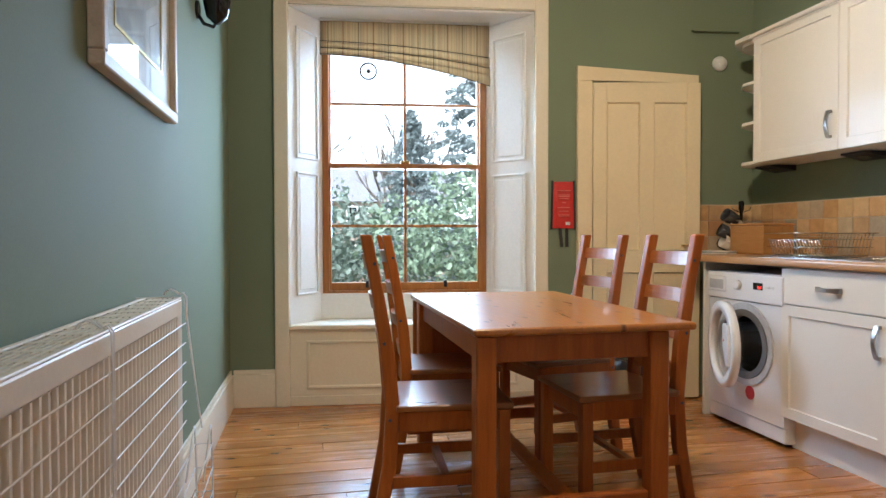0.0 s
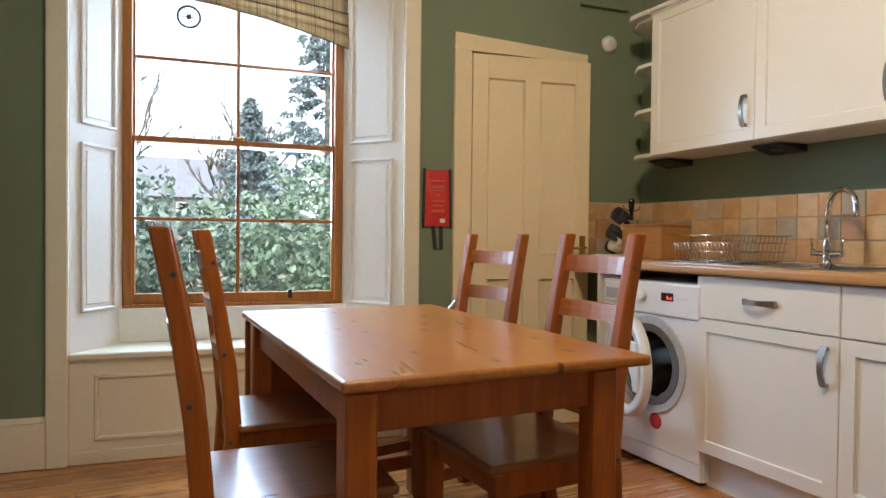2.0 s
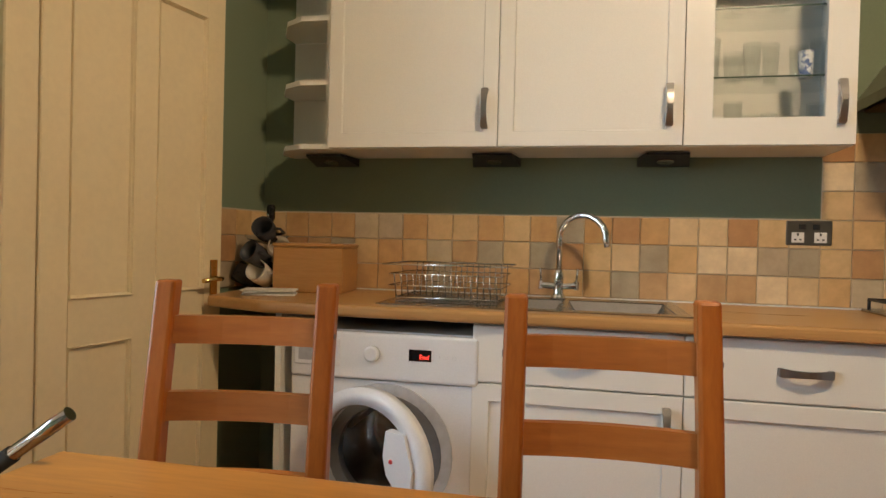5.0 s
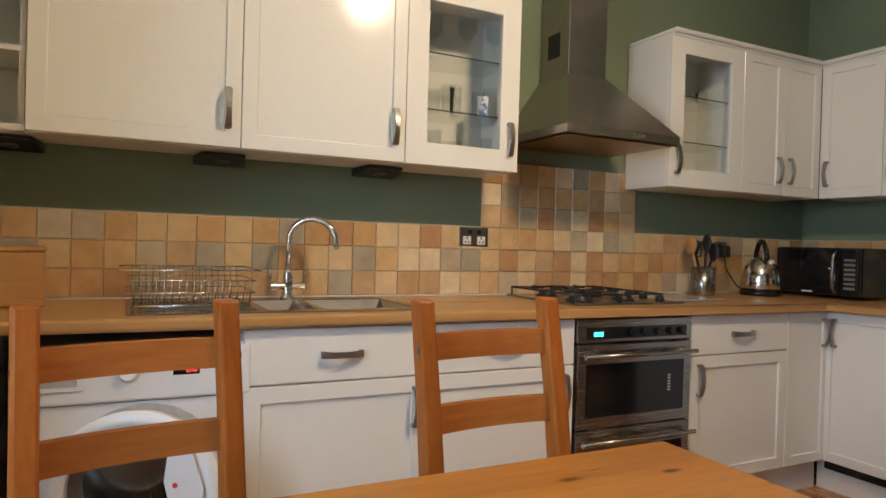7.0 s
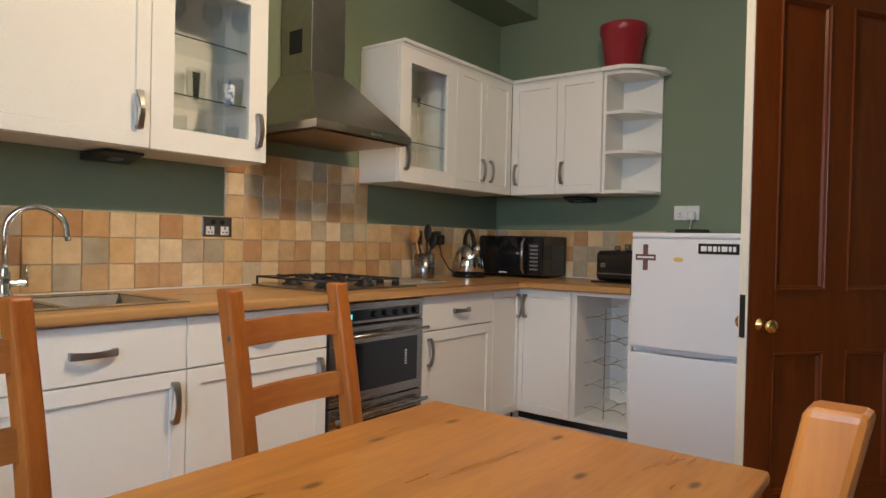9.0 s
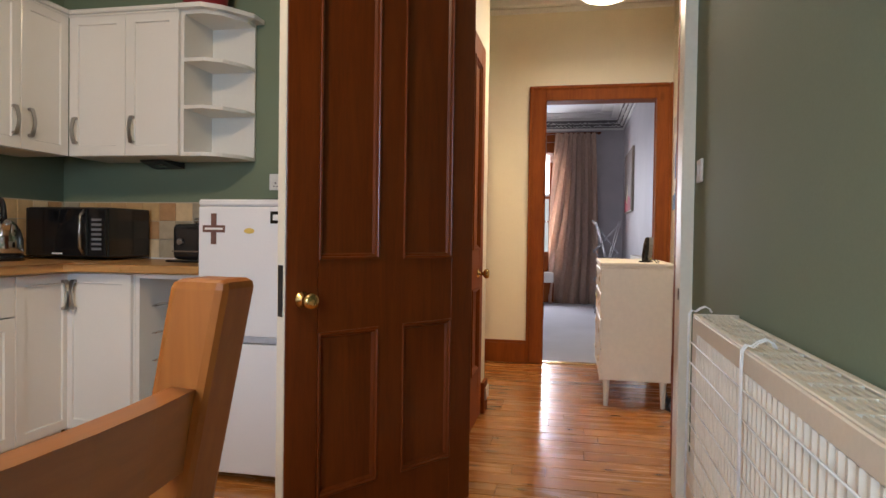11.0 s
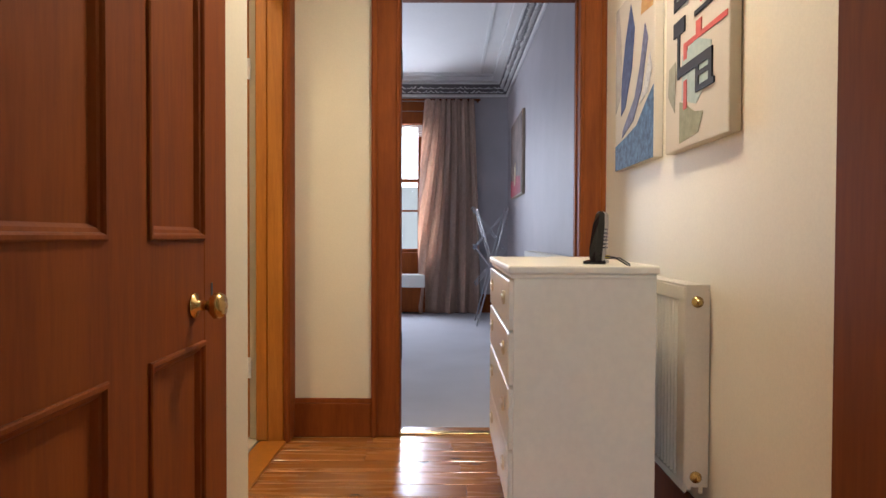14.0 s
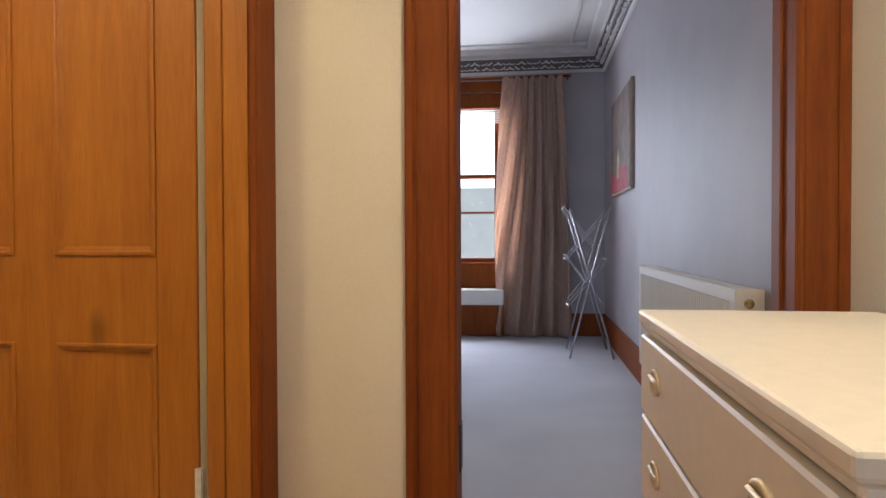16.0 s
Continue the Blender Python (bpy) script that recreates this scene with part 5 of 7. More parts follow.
# wire dish drainer
dd_ = thing("dish_drainer", pose(2.55, 3.50, 0.9195, 0, 0, -90), "chrome wire dish drainer, empty, on the sink", "dish drainer")
bm = bmesh.new()
DWI, DDE, DH = 0.36, 0.30, 0.115
bm_tube(bm, [(-0.02, -0.01, DH), (DWI + 0.03, -0.01, DH), (DWI + 0.03, DDE, DH), (-0.02, DDE, DH)], 0.003, 6, True)
bm_tube(bm, [(0.02, 0.02, 0.004), (DWI, 0.02, 0.004), (DWI, DDE - 0.03, 0.004), (0.02, DDE - 0.03, 0.004)], 0.003, 6, True)
part("rim", bm, M_CHROME, dd_)
for i in range(17):
    x = 0.02 + i * (DWI - 0.02) / 16
    bm = bmesh.new()
    bm_tube(bm, [(x, -0.01, DH * 0.72), (x, 0.02, 0.006), (x, DDE - 0.03, 0.006), (x, DDE, DH)], 0.0023, 5)
    part("wire", bm, M_CHROME, dd_)
bm = bmesh.new()
for z in (0.045, 0.083):
    bm_tube(bm, [(0.0, 0.0, z), (DWI + 0.015, 0.0, z), (DWI + 0.015, DDE - 0.015, z), (0.0, DDE - 0.015, z)], 0.0022, 5, True)
part("side_wire", bm, M_CHROME, dd_)

# bread bin, papers and mug tree
bb = thing("bread_bin", pose(2.665, 3.98, 0.914, 0, 0, -84), "plain beech wooden bread bin with a lifting lid", "bread bin")
boxes("body", [((0, 0, 0), (0.262, 0.225, 0.165))], M_BEECH, bb, 0.004)
box("lid", (-0.003, -0.003, 0.166), (0.265, 0.228, 0.180), M_BEECH, bb, 0.004)
pap = thing("folded_papers", pose(2.55, 3.93, 0.914, 0, 0, -70), "small stack of folded papers on the worktop", "papers")
for i, (a, c) in enumerate(((0, M_WHITE), (7, plain("grey_print", (0.45, 0.45, 0.46), 0.6)), (-5, M_WHITE))):
    box("sheet", (-0.09, -0.05, i * 0.007), (0.09, 0.05, i * 0.007 + 0.006), c, pap, 0.002, m=pose(0, 0, 0, 0, 0, a))
mt = thing("mug_tree", pose(2.80, 4.06, 0.914), "black mug tree hung with pale china mugs", "mug tree")
bm = bmesh.new()
bm_lathe(bm, [(0.075, 0), (0.075, 0.012), (0.02, 0.018), (0.012, 0.03), (0.010, 0.26), (0.016, 0.27), (0.017, 0.315), (0.012, 0.325)], 20)
part("post", bm, M_BLACK, mt)
bm = bmesh.new()
for k, (z, a) in enumerate(((0.25, 200), (0.25, 20), (0.17, 250), (0.17, 120), (0.09, 160), (0.09, 310))):
    c, s = math.cos(radians(a)), math.sin(radians(a))
    bm_tube(bm, [(0, 0, z), (0.085 * c, 0.085 * s, z + 0.02), (0.095 * c, 0.095 * s, z + 0.035)], 0.004, 6)
part("arms", bm, M_CHROME, mt)
china = plain("cream_china", (0.70, 0.64, 0.54), 0.2)
dark_china = plain("charcoal_china", (0.05, 0.05, 0.055), 0.2)
for k, (z, a, mat_) in enumerate(((0.150, 235, china), (0.060, 195, china), (0.050, 265, china), (0.13, 180, dark_china), (0.22, 205, dark_china), (0.05, 120, dark_china))):
    mg = thing("mug", pose(2.80 + 0.105 * math.cos(radians(a)), 4.06 + 0.075 * math.sin(radians(a)), 0.914 + z, 65, 0, a - 200 + 270), "pale china mug hanging on the mug tree" if mat_ is china else "dark china mug hanging on the mug tree", "mug", "mugs on the tree")
    bm = bmesh.new()
    bm_lathe(bm, [(0.030, -0.045), (0.036, -0.04), (0.040, 0.0), (0.041, 0.045), (0.038, 0.045), (0.036, 0.0), (0.032, -0.036), (0.002, -0.038)], 22)
    part("bowl", bm, mat_, mg)
    bm = bmesh.new()
    bm_tube(bm, [(0.038, 0, 0.028), (0.062, 0, 0.022), (0.066, 0, -0.008), (0.037, 0, -0.026)], 0.0055, 7)
    part("handle", bm, mat_, mg)

# kettle, microwave, toaster, utensil pot
kt = thing("kettle", pose(2.755, 0.47, 0.914, 0, 0, 150) @ Matrix.Diagonal((1.16, 1.16, 1.1, 1)), "polished steel dome kettle on a black base", "kettle")
bm = bmesh.new()
bm_lathe(bm, [(0.088, 0), (0.088, 0.022), (0.08, 0.026)], 32)
part("base", bm, M_BLACK, kt)
bm = bmesh.new()
bm_lathe(bm, [(0.080, 0.027), (0.084, 0.04), (0.082, 0.09), (0.070, 0.135), (0.050, 0.165), (0.030, 0.178), (0.012, 0.184), (0.014, 0.20), (0.006, 0.205)], 36)
part("body", bm, M_CHROME, kt)
bm = bmesh.new()
bm_tube(bm, [(0.064, 0, 0.12), (0.095, 0, 0.15), (0.108, 0, 0.165)], [0.022, 0.016, 0.013], 12)
part("spout", bm, M_CHROME, kt)
bm = bmesh.new()
bm_tube(bm, [(0.05 * 1.2 * math.cos(k * math.pi / 12), 0, 0.165 + 0.095 * math.sin(k * math.pi / 12)) for k in range(13)], 0.011, 10)
part("handle", bm, M_BLACK, kt)
mw = thing("microwave", pose(2.845, 0.235, 0.914, 0, 0, 180), "black microwave oven standing in the worktop corner", "microwave")
box("casing", (0, 0.02, 0.012), (0.465, 0.34, 0.262), M_BLACK, mw, 0.006)
box("door", (0.004, 0.0, 0.016), (0.36, 0.02, 0.258), M_DARKGLASS, mw, 0.005, "black glass door")
box("control_panel", (0.364, 0.002, 0.016), (0.462, 0.02, 0.258), M_BLACK, mw, 0.004)
bm = bmesh.new()
bm_tube(bm, [(0.345, -0.002, 0.03), (0.345, -0.028, 0.06), (0.345, -0.032, 0.14), (0.345, -0.028, 0.215), (0.345, -0.002, 0.245)], 0.009, 8)
part("handle", bm, M_STEEL, mw, "silver bar handle")
for i in range(7):
    box("button", (0.385, 0.0, 0.05 + i * 0.024), (0.44, 0.0025, 0.062 + i * 0.024), plain("grey_button", (0.16, 0.16, 0.17), 0.4), mw)
box("badge", (0.16, -0.0008, 0.026), (0.22, 0.0, 0.034), M_WHITE, mw)
ts = thing("toaster", pose(2.03, 0.22, 0.914, 0, 0, 180), "glossy black two-slot toaster beside the fridge", "toaster")
bm = bmesh.new()
bm_box(bm, (0.0, 0, 0.012), (0.28, 0.18, 0.185), 0.025, 4)
part("body", bm, M_BLACK, ts)
boxes("slot", [((0.04, 0.045, 0.182), (0.24, 0.07, 0.187)), ((0.04, 0.11, 0.182), (0.24, 0.135, 0.187))], M_IRON, ts)
boxes("trim_band", [((0.004, -0.002, 0.05), (0.276, 0.0, 0.056))], M_STEEL, ts, label="steel band")
boxes("tray", [((-0.02, -0.02, 0.0), (0.30, 0.2, 0.011))], M_BLACK, ts, 0.003)
bm = bmesh.new()
bm_lathe(bm, [(0.016, 0), (0.015, 0.012)], 18, pose(0.05, 0.0, 0.10, 90))
part("dial", bm, M_STEEL, ts)
panels("bread_lift", [((0.10, 0.03, 0.187), (0.13, 0.06, 0.215)), ((0.16, 0.03, 0.187), (0.19, 0.06, 0.225))], M_STEEL, ts, 0.004)
up = thing("utensil_pot", pose(2.84, 0.80, 0.914) @ Matrix.Diagonal((1.15, 1.15, 1.1, 1)), "pierced steel pot holding black kitchen utensils", "utensil pot")
bm = bmesh.new()
bm_lathe(bm, [(0.050, 0), (0.052, 0.004), (0.052, 0.13), (0.049, 0.13), (0.048, 0.006), (0.002, 0.005)], 28)
part("pot", bm, M_STEEL, up)
bm = bmesh.new()
for r in range(6):
    for k in range(12):
        a = k * math.pi / 6
        bm_cyl(bm, (0.0522 * math.cos(a), 0.0522 * math.sin(a), 0.025 + r * 0.016), (0.0530 * math.cos(a), 0.0530 * math.sin(a), 0.025 + r * 0.016), 0.0035, n=6)
tagged(part("holes", bm, M_IRON, up), kind="stuff")
for k, (dx, dy, tall, w) in enumerate(((0.03, 0.02, 0.27, 0.03), (-0.04, 0.03, 0.29, 0.026), (0.01, 0.06, 0.28, 0.034), (-0.02, -0.03, 0.25, 0.028))):
    bm = bmesh.new()
    bm_tube(bm, [(0.01 * (k - 1.5), 0.0, 0.01), (dx, dy, tall - 0.08)], 0.006, 8)
    bm_lathe(bm, [(0.004, -0.045), (w * 0.7, -0.03), (w, 0.0), (w * 0.8, 0.03), (0.004, 0.045)], 14, pose(dx * 1.15, dy * 1.15, tall - 0.05) @ Matrix.Diagonal((1, 0.3, 1, 1)))
    part("utensil", bm, M_IRON if k != 2 else M_BEECH, up)

# fridge-freezer
fr = thing("fridge_freezer", pose(1.692, 0.535, 0, 0, 0, 180), "white under-height fridge-freezer with stickers on its door", "fridge freezer")
FW = 0.55
box("casing", (0.002, 0.045, 0.03), (FW - 0.002, 0.58, 1.185), M_ENAMEL, fr, 0.006)
box("top", (-0.002, 0.0, 1.172), (FW + 0.002, 0.59, 1.2), M_ENAMEL, fr, 0.008)
for z0, z1, nm in ((0.04, 0.592, "freezer_door"), (0.622, 1.170, "fridge_door")):
    bm = bmesh.new()
    bm_box(bm, (0, 0, z0), (FW, 0.044, z1), 0.008, 3)
    part(nm, bm, M_ENAMEL, fr)
bm = bmesh.new()
rows = []
for i in range(13):
    q = i / 12
    x = 0.004 + (FW - 0.008) * q
    dip = 0.020 * (1 - (2 * q - 1) ** 2)
    rows.append([bm.verts.new(v) for v in ((x, 0.004, 0.618 - dip), (x, 0.004, 0.6225), (x, 0.03, 0.6225), (x, 0.03, 0.618 - dip))])
for p, q in zip(rows, rows[1:]):
    for k in range(4):
        bm.faces.new((p[k], p[(k + 1) % 4], q[(k + 1) % 4], q[k]))
part("grip", bm, plain("pale_blue_grey_plastic", (0.42, 0.46, 0.52), 0.4), fr, "blue-grey curved grip")
boxes("sticker", [((0.06, -0.0015, 1.01), (0.085, 0.0, 1.14)), ((0.022, -0.002, 1.06), (0.125, 0.0, 1.09))], plain("brown_sticker", (0.16, 0.07, 0.05), 0.5), fr, label="brown cross-shaped sticker")
boxes("sticker_bar", [((0.032, -0.0028, 1.071), (0.115, -0.0018, 1.080))], M_WHITE, fr)
bm = bmesh.new()
bm_lathe(bm, [(0.024, 0), (0.023, 0.0012)], 20, pose(0.235, 0, 1.068, 90) @ Matrix.Diagonal((1, 0.5, 1, 1)))
part("fruit_sticker", bm, plain("yellow_sticker", (0.70, 0.50, 0.12), 0.5), fr)
box("brand_sticker", (0.33, -0.0015, 1.10), (0.515, 0.0, 1.150), M_BLACK, fr, label="black rectangular sticker with pale block marks")
bm = bmesh.new()
x = 0.342
for k, w in enumerate((0.026, 0.018, 0.016, 0.010, 0.026, 0.013, 0.013)):
    bm_box(bm, (x, -0.0022, 1.113), (x + w, -0.0012, 1.137))
    x += w + 0.006
part("sticker_marks", bm, M_WHITE, fr)
gd = thing("black_device", pose(1.62, 0.10, 1.201, 0, 0, 175), "small flat black box on top of the fridge", "device")
box("case", (0, 0, 0), (0.16, 0.10, 0.028), M_RUBBER, gd, 0.006)


def socket(name, m, label, plate, w=0.146, h=0.086, holes=2, white=False):
    s = thing(name, m, label, "socket")
    box("plate", (-w / 2, -0.009, -h / 2), (w / 2, 0, h / 2), plate, s, 0.003)
    ins = M_WHITE if not white else M_IRON
    for cx in ((-0.036, 0.036) if holes == 2 else (0,)):
        box("insert", (cx - 0.02, -0.0105, -0.034), (cx + 0.02, -0.0085, 0.002), M_WHITE, s, 0.001)
        boxes("pin_hole", [((cx - 0.003, -0.0115, -0.010), (cx + 0.003, -0.010, -0.001)), ((cx - 0.012, -0.0115, -0.026), (cx - 0.005, -0.010, -0.021)), ((cx + 0.005, -0.0115, -0.026), (cx + 0.012, -0.010, -0.021))], M_IRON, s)
        box("switch", (cx - 0.011 + (0.014 if cx < 0 else -0.014), -0.0125, 0.012), (cx + 0.011 + (0.014 if cx < 0 else -0.014), -0.009, 0.030), plate if white else M_IRON, s, 0.002)
    return s


STEELP = metal("pewter_plate", (0.22, 0.21, 0.20), 0.35, False)
socket("double_socket", pose(2.9555, 2.108, 1.173, 0, 0, -90), "dark pewter double wall socket on the tiles", STEELP)
for y, pl in ((0.735, False), (0.55, True)):
    sw_ = socket("wall_socket", pose(2.9555, y, 1.15, 0, 0, -90), "dark single wall socket on the tiles", STEELP, 0.086, 0.086, 1)
    if pl:
        plug = thing("plug", pose(2.945, y, 1.14, 0, 0, -90), "black mains plug with its hanging lead", "plug")
        box("plug_body", (-0.026, -0.045, -0.03), (0.026, 0, 0.03), M_RUBBER, plug, 0.008)
        bm = bmesh.new()
        bm_tube(bm, [(0, -0.02, -0.03), (0.01, -0.03, -0.10), (0.05, -0.06, -0.18), (0.09, -0.10, -0.221)], 0.004, 6)
        part("lead", bm, M_RUBBER, plug)
s_ = socket("fridge_socket", pose(1.63, YB + 0.0005, 1.33, 0, 0, 180), "white double wall socket above the fridge", M_PLASTIC, white=True)
fplug = thing("white_plug", pose(1.595, YB + 0.010, 1.315, 0, 0, 180), "white mains plug with a grey lead", "plug")
box("plug_body", (-0.024, -0.04, -0.028), (0.024, 0, 0.022), M_PLASTIC, fplug, 0.008)
bm = bmesh.new()
bm_tube(bm, [(0, -0.02, -0.028), (0.0, -0.04, -0.08), (-0.01, -0.10, -0.105)], 0.004, 6)
part("lead", bm, M_PLASTIC, fplug)

# red plant pot on the corner units
pot = thing("plant_pot", pose(1.975, 0.03, 2.175), "dark red glazed plant pot, empty, on the wall units", "plant pot")
bm = bmesh.new()
bm_lathe(bm, [(0.098, 0), (0.102, 0.004), (0.128, 0.20), (0.135, 0.205), (0.139, 0.255), (0.135, 0.262), (0.127, 0.258), (0.118, 0.2), (0.09, 0.02), (0.004, 0.018)], 40)
part("pot", bm, M_TERRA, pot)

# wedge lamps under the wall units, switched off
for m in (pose(2.93, 3.84, 1.436, 0, 0, -90), pose(2.93, 3.20, 1.436, 0, 0, -90), pose(2.93, 2.60, 1.436, 0, 0, -90), pose(2.28, YB + 0.02, 1.436, 0, 0, 180)):
    u = thing("under_cabinet_lamp", m, "dark wedge-shaped lamp under the wall unit", "lamp", "lamps under the wall units")
    bm = bmesh.new()
    pr = [(0.0, -0.004), (-0.15, -0.004), (-0.15, -0.012), (0.0, -0.036)]
    a = [bm.verts.new((-0.09 + 0.02 * (y_ < -0.1), y_, z_)) for y_, z_ in pr]
    b = [bm.verts.new((0.09 - 0.02 * (y_ < -0.1), y_, z_)) for y_, z_ in pr]
    bm.faces.new(a)
    bm.faces.new(b[::-1])
    for k in range(4):
        bm.faces.new((a[k], b[k], b[(k + 1) % 4], a[(k + 1) % 4]))
    part("case", bm, M_IRON, u)
    bm = bmesh.new()
    bm_lathe(bm, [(0.03, 0), (0.028, 0.003)], 20, pose(0, -0.075, -0.026, 170))
    part("lens", bm, M_STEEL, u)

# glasses and crockery behind the glass doors
def tumbler(x, y, z, r=0.03, h=0.11, mat_=M_TUMBLER, name="drinking_glass", label="clear drinking glass in the cabinet"):
    g = thing(name, pose(x, y, z), label, "glass" if mat_ is M_TUMBLER else "mug", "glassware in the wall cabinets")
    bm = bmesh.new()
    bm_lathe(bm, [(r * 0.8, 0), (r * 0.82, 0.003), (r, h), (r * 0.95, h), (r * 0.75, 0.008), (0.002, 0.007)], 20)
    part("vessel", bm, mat_, g).visible_shadow = mat_ is not M_TUMBLER


def wine_glass(x, y, z):
    g = thing("wine_glass", pose(x, y, z), "clear stemmed wine glass in the cabinet", "glass", "glassware in the wall cabinets")
    bm = bmesh.new()
    bm_lathe(bm, [(0.032, 0), (0.03, 0.002), (0.004, 0.006), (0.004, 0.075), (0.02, 0.085), (0.038, 0.11), (0.041, 0.13), (0.033, 0.17), (0.031, 0.17), (0.038, 0.13), (0.034, 0.112), (0.002, 0.088)], 22)
    part("vessel", bm, M_TUMBLER, g).visible_shadow = False


def brushed_print(name, ink, ground):
    """White china with a broken printed pattern."""
    n = Nodes(name, 0.3)
    n.colour(n.ramp(n.noise(n.vector(), 55.0, 2.0), [(0.44, ink), (0.52, ground)]))
    return n.mat


rg = random.Random(9)
blue = brushed_print("blue_printed_china", (0.10, 0.16, 0.36), (0.72, 0.74, 0.78))
for zs in (1.455, 1.664, 1.884):
    for i in range(6):
        yy = 2.15 + i * 0.065 + rg.uniform(-0.01, 0.01)
        xx = 2.80 + rg.uniform(-0.05, 0.06)
        if zs > 1.8:
            if i % 2 == 0:
                wine_glass(xx, yy, zs)
        else:
            tumbler(xx, yy, zs, rg.uniform(0.026, 0.034), rg.uniform(0.09, 0.14))
tumbler(2.76, 2.19, 1.664, 0.024, 0.085, blue, "patterned_mug", "blue and white patterned mug in the cabinet")
tumbler(2.80, 2.20, 1.456, 0.036, 0.035, china, "small_bowl", "small white bowl in the cabinet")
for yy in (0.90, 0.96):
    tumbler(2.80, yy, 1.884, 0.032, 0.06)

# swing bin and folded step by the cupboard, half hidden by the table
bn = thing("waste_bin", pose(2.02, 3.96, 0, 0, 0, 0), "red pedal bin lined with a black sack", "bin")
bm = bmesh.new()
bm_lathe(bm, [(0.105, 0), (0.11, 0.01), (0.13, 0.24), (0.128, 0.25)], 28)
part("bucket", bm, M_RED, bn)
bm = bmesh.new()
bm_lathe(bm, [(0.133, 0.20), (0.138, 0.245), (0.134, 0.30), (0.12, 0.305), (0.05, 0.28), (0.003, 0.275)], 28)
for v in bm.verts:
    v.co.z += 0.012 * math.sin(9 * math.atan2(v.co.y, v.co.x)) * (v.co.z > 0.24)
part("bin_liner", bm, plain("black_bin_sack", (0.012, 0.012, 0.013), 0.3), bn, "crumpled black sack")
ib = thing("vacuum_cleaner_tube", pose(1.60, 4.28, 0), "steel tube leaning behind the table", "vacuum tube")
bm = bmesh.new()
bm_tube(bm, [(0.0, 0.0, 0.0), (0.035, -0.06, 0.48), (0.05, -0.14, 0.58), (0.065, -0.25, 0.66), (0.08, -0.33, 0.72)], 0.017, 12)
part("tube", bm, M_CHROME, ib)
bm = bmesh.new()
bm_tube(bm, [(0.035, -0.06, 0.48), (0.05, -0.14, 0.58), (0.059, -0.205, 0.627)], 0.02, 12)
part("grip", bm, M_RUBBER, ib, "black grip")

# framed picture and dark wall lamp on the long wall
LW = pose(-0.338, 0.30, 0, 0, 0, 90 - 0.515)  # x runs along the wall, -y into the room


def on_left(y):
    return y - 0.30


pc = thing("framed_picture", LW @ pose(on_left(2.06), 0, 1.41), "pale wooden frame with a mounted grey print", "picture")
PW, PH = 0.80, 1.05
box("backing", (0.01, -0.012, 0.01), (PW - 0.01, -0.001, PH - 0.01), M_WHITE, pc)
FRM = wood("limed_frame_wood", (0.50, 0.40, 0.28), (0.66, 0.56, 0.42), 0.45, 'X', False, 0.0)
for x0, x1, z0, z1 in ((0, PW, 0, 0.035), (0, PW, PH - 0.035, PH), (0, 0.035, 0.035, PH - 0.035), (PW - 0.035, PW, 0.035, PH - 0.035)):
    box("frame_side", (x0, -0.038, z0), (x1, -0.001, z1), FRM, pc, 0.004)
for x0, x1, z0, z1 in ((0.035, PW - 0.035, 0.035, 0.14), (0.035, PW - 0.035, PH - 0.14, PH - 0.035), (0.035, 0.15, 0.14, PH - 0.14), (PW - 0.15, PW - 0.035, 0.14, PH - 0.14)):
    box("mount", (x0, -0.018, z0), (x1, -0.012, z1), M_WHITE, pc, label="white card mount")
gilt = metal("gilt_slip", (0.62, 0.44, 0.18), 0.4, False)
boxes("gilt_slip", [((0.145, -0.021, 0.132), (PW - 0.145, -0.016, 0.142)), ((PW - 0.155, -0.021, 0.142), (PW - 0.145, -0.016, PH - 0.14)), ((0.145, -0.021, 0.142), (0.155, -0.016, PH - 0.14))], gilt, pc)
npn = Nodes("faded_grey_print", 0.5)
npn.colour(npn.ramp(npn.noise(npn.vector(), 9.0, 6.0), [(0.3, (0.20, 0.19, 0.18)), (0.6, (0.46, 0.44, 0.41))]))
box("print", (0.15, -0.016, 0.14), (PW - 0.15, -0.012, PH - 0.14), npn.mat, pc)
box("glazing", (0.035, -0.024, 0.035), (PW - 0.035, -0.022, PH - 0.035), M_PANE, pc)
sc = thing("wall_sconce", LW @ pose(on_left(3.47), 0, 1.95), "dark glossy wall lamp with a curved bracket", "wall lamp")
bm = bmesh.new()
bm_lathe(bm, [(0.012, 0.0), (0.045, 0.03), (0.060, 0.10), (0.064, 0.20), (0.060, 0.20), (0.055, 0.10), (0.04, 0.035), (0.002, 0.03)], 28, pose(0, -0.085, 0.0))
part("shade", bm, M_BLACK, sc)
bm = bmesh.new()
bm_tube(bm, [(0, 0, 0.05), (0, -0.03, 0.0), (0, -0.07, -0.012), (0, -0.085, 0.01)], 0.008, 10)
part("bracket", bm, M_BLACK, sc)
bm = bmesh.new()
bm_lathe(bm, [(0.04, 0), (0.036, 0.012)], 24, pose(0, 0, 0.06, 90))
part("wall_plate", bm, M_BLACK, sc)

# light switch near the door
ls = thing("light_switch", LW @ pose(on_left(0.475), -0.001, 1.315), "white plastic light switch by the doorway", "light switch")
box("plate", (-0.043, -0.010, -0.043), (0.043, 0, 0.043), M_PLASTIC, ls, 0.003)
box("rocker", (-0.012, -0.015, -0.02), (0.012, -0.009, 0.02), M_PLASTIC, ls, 0.003)


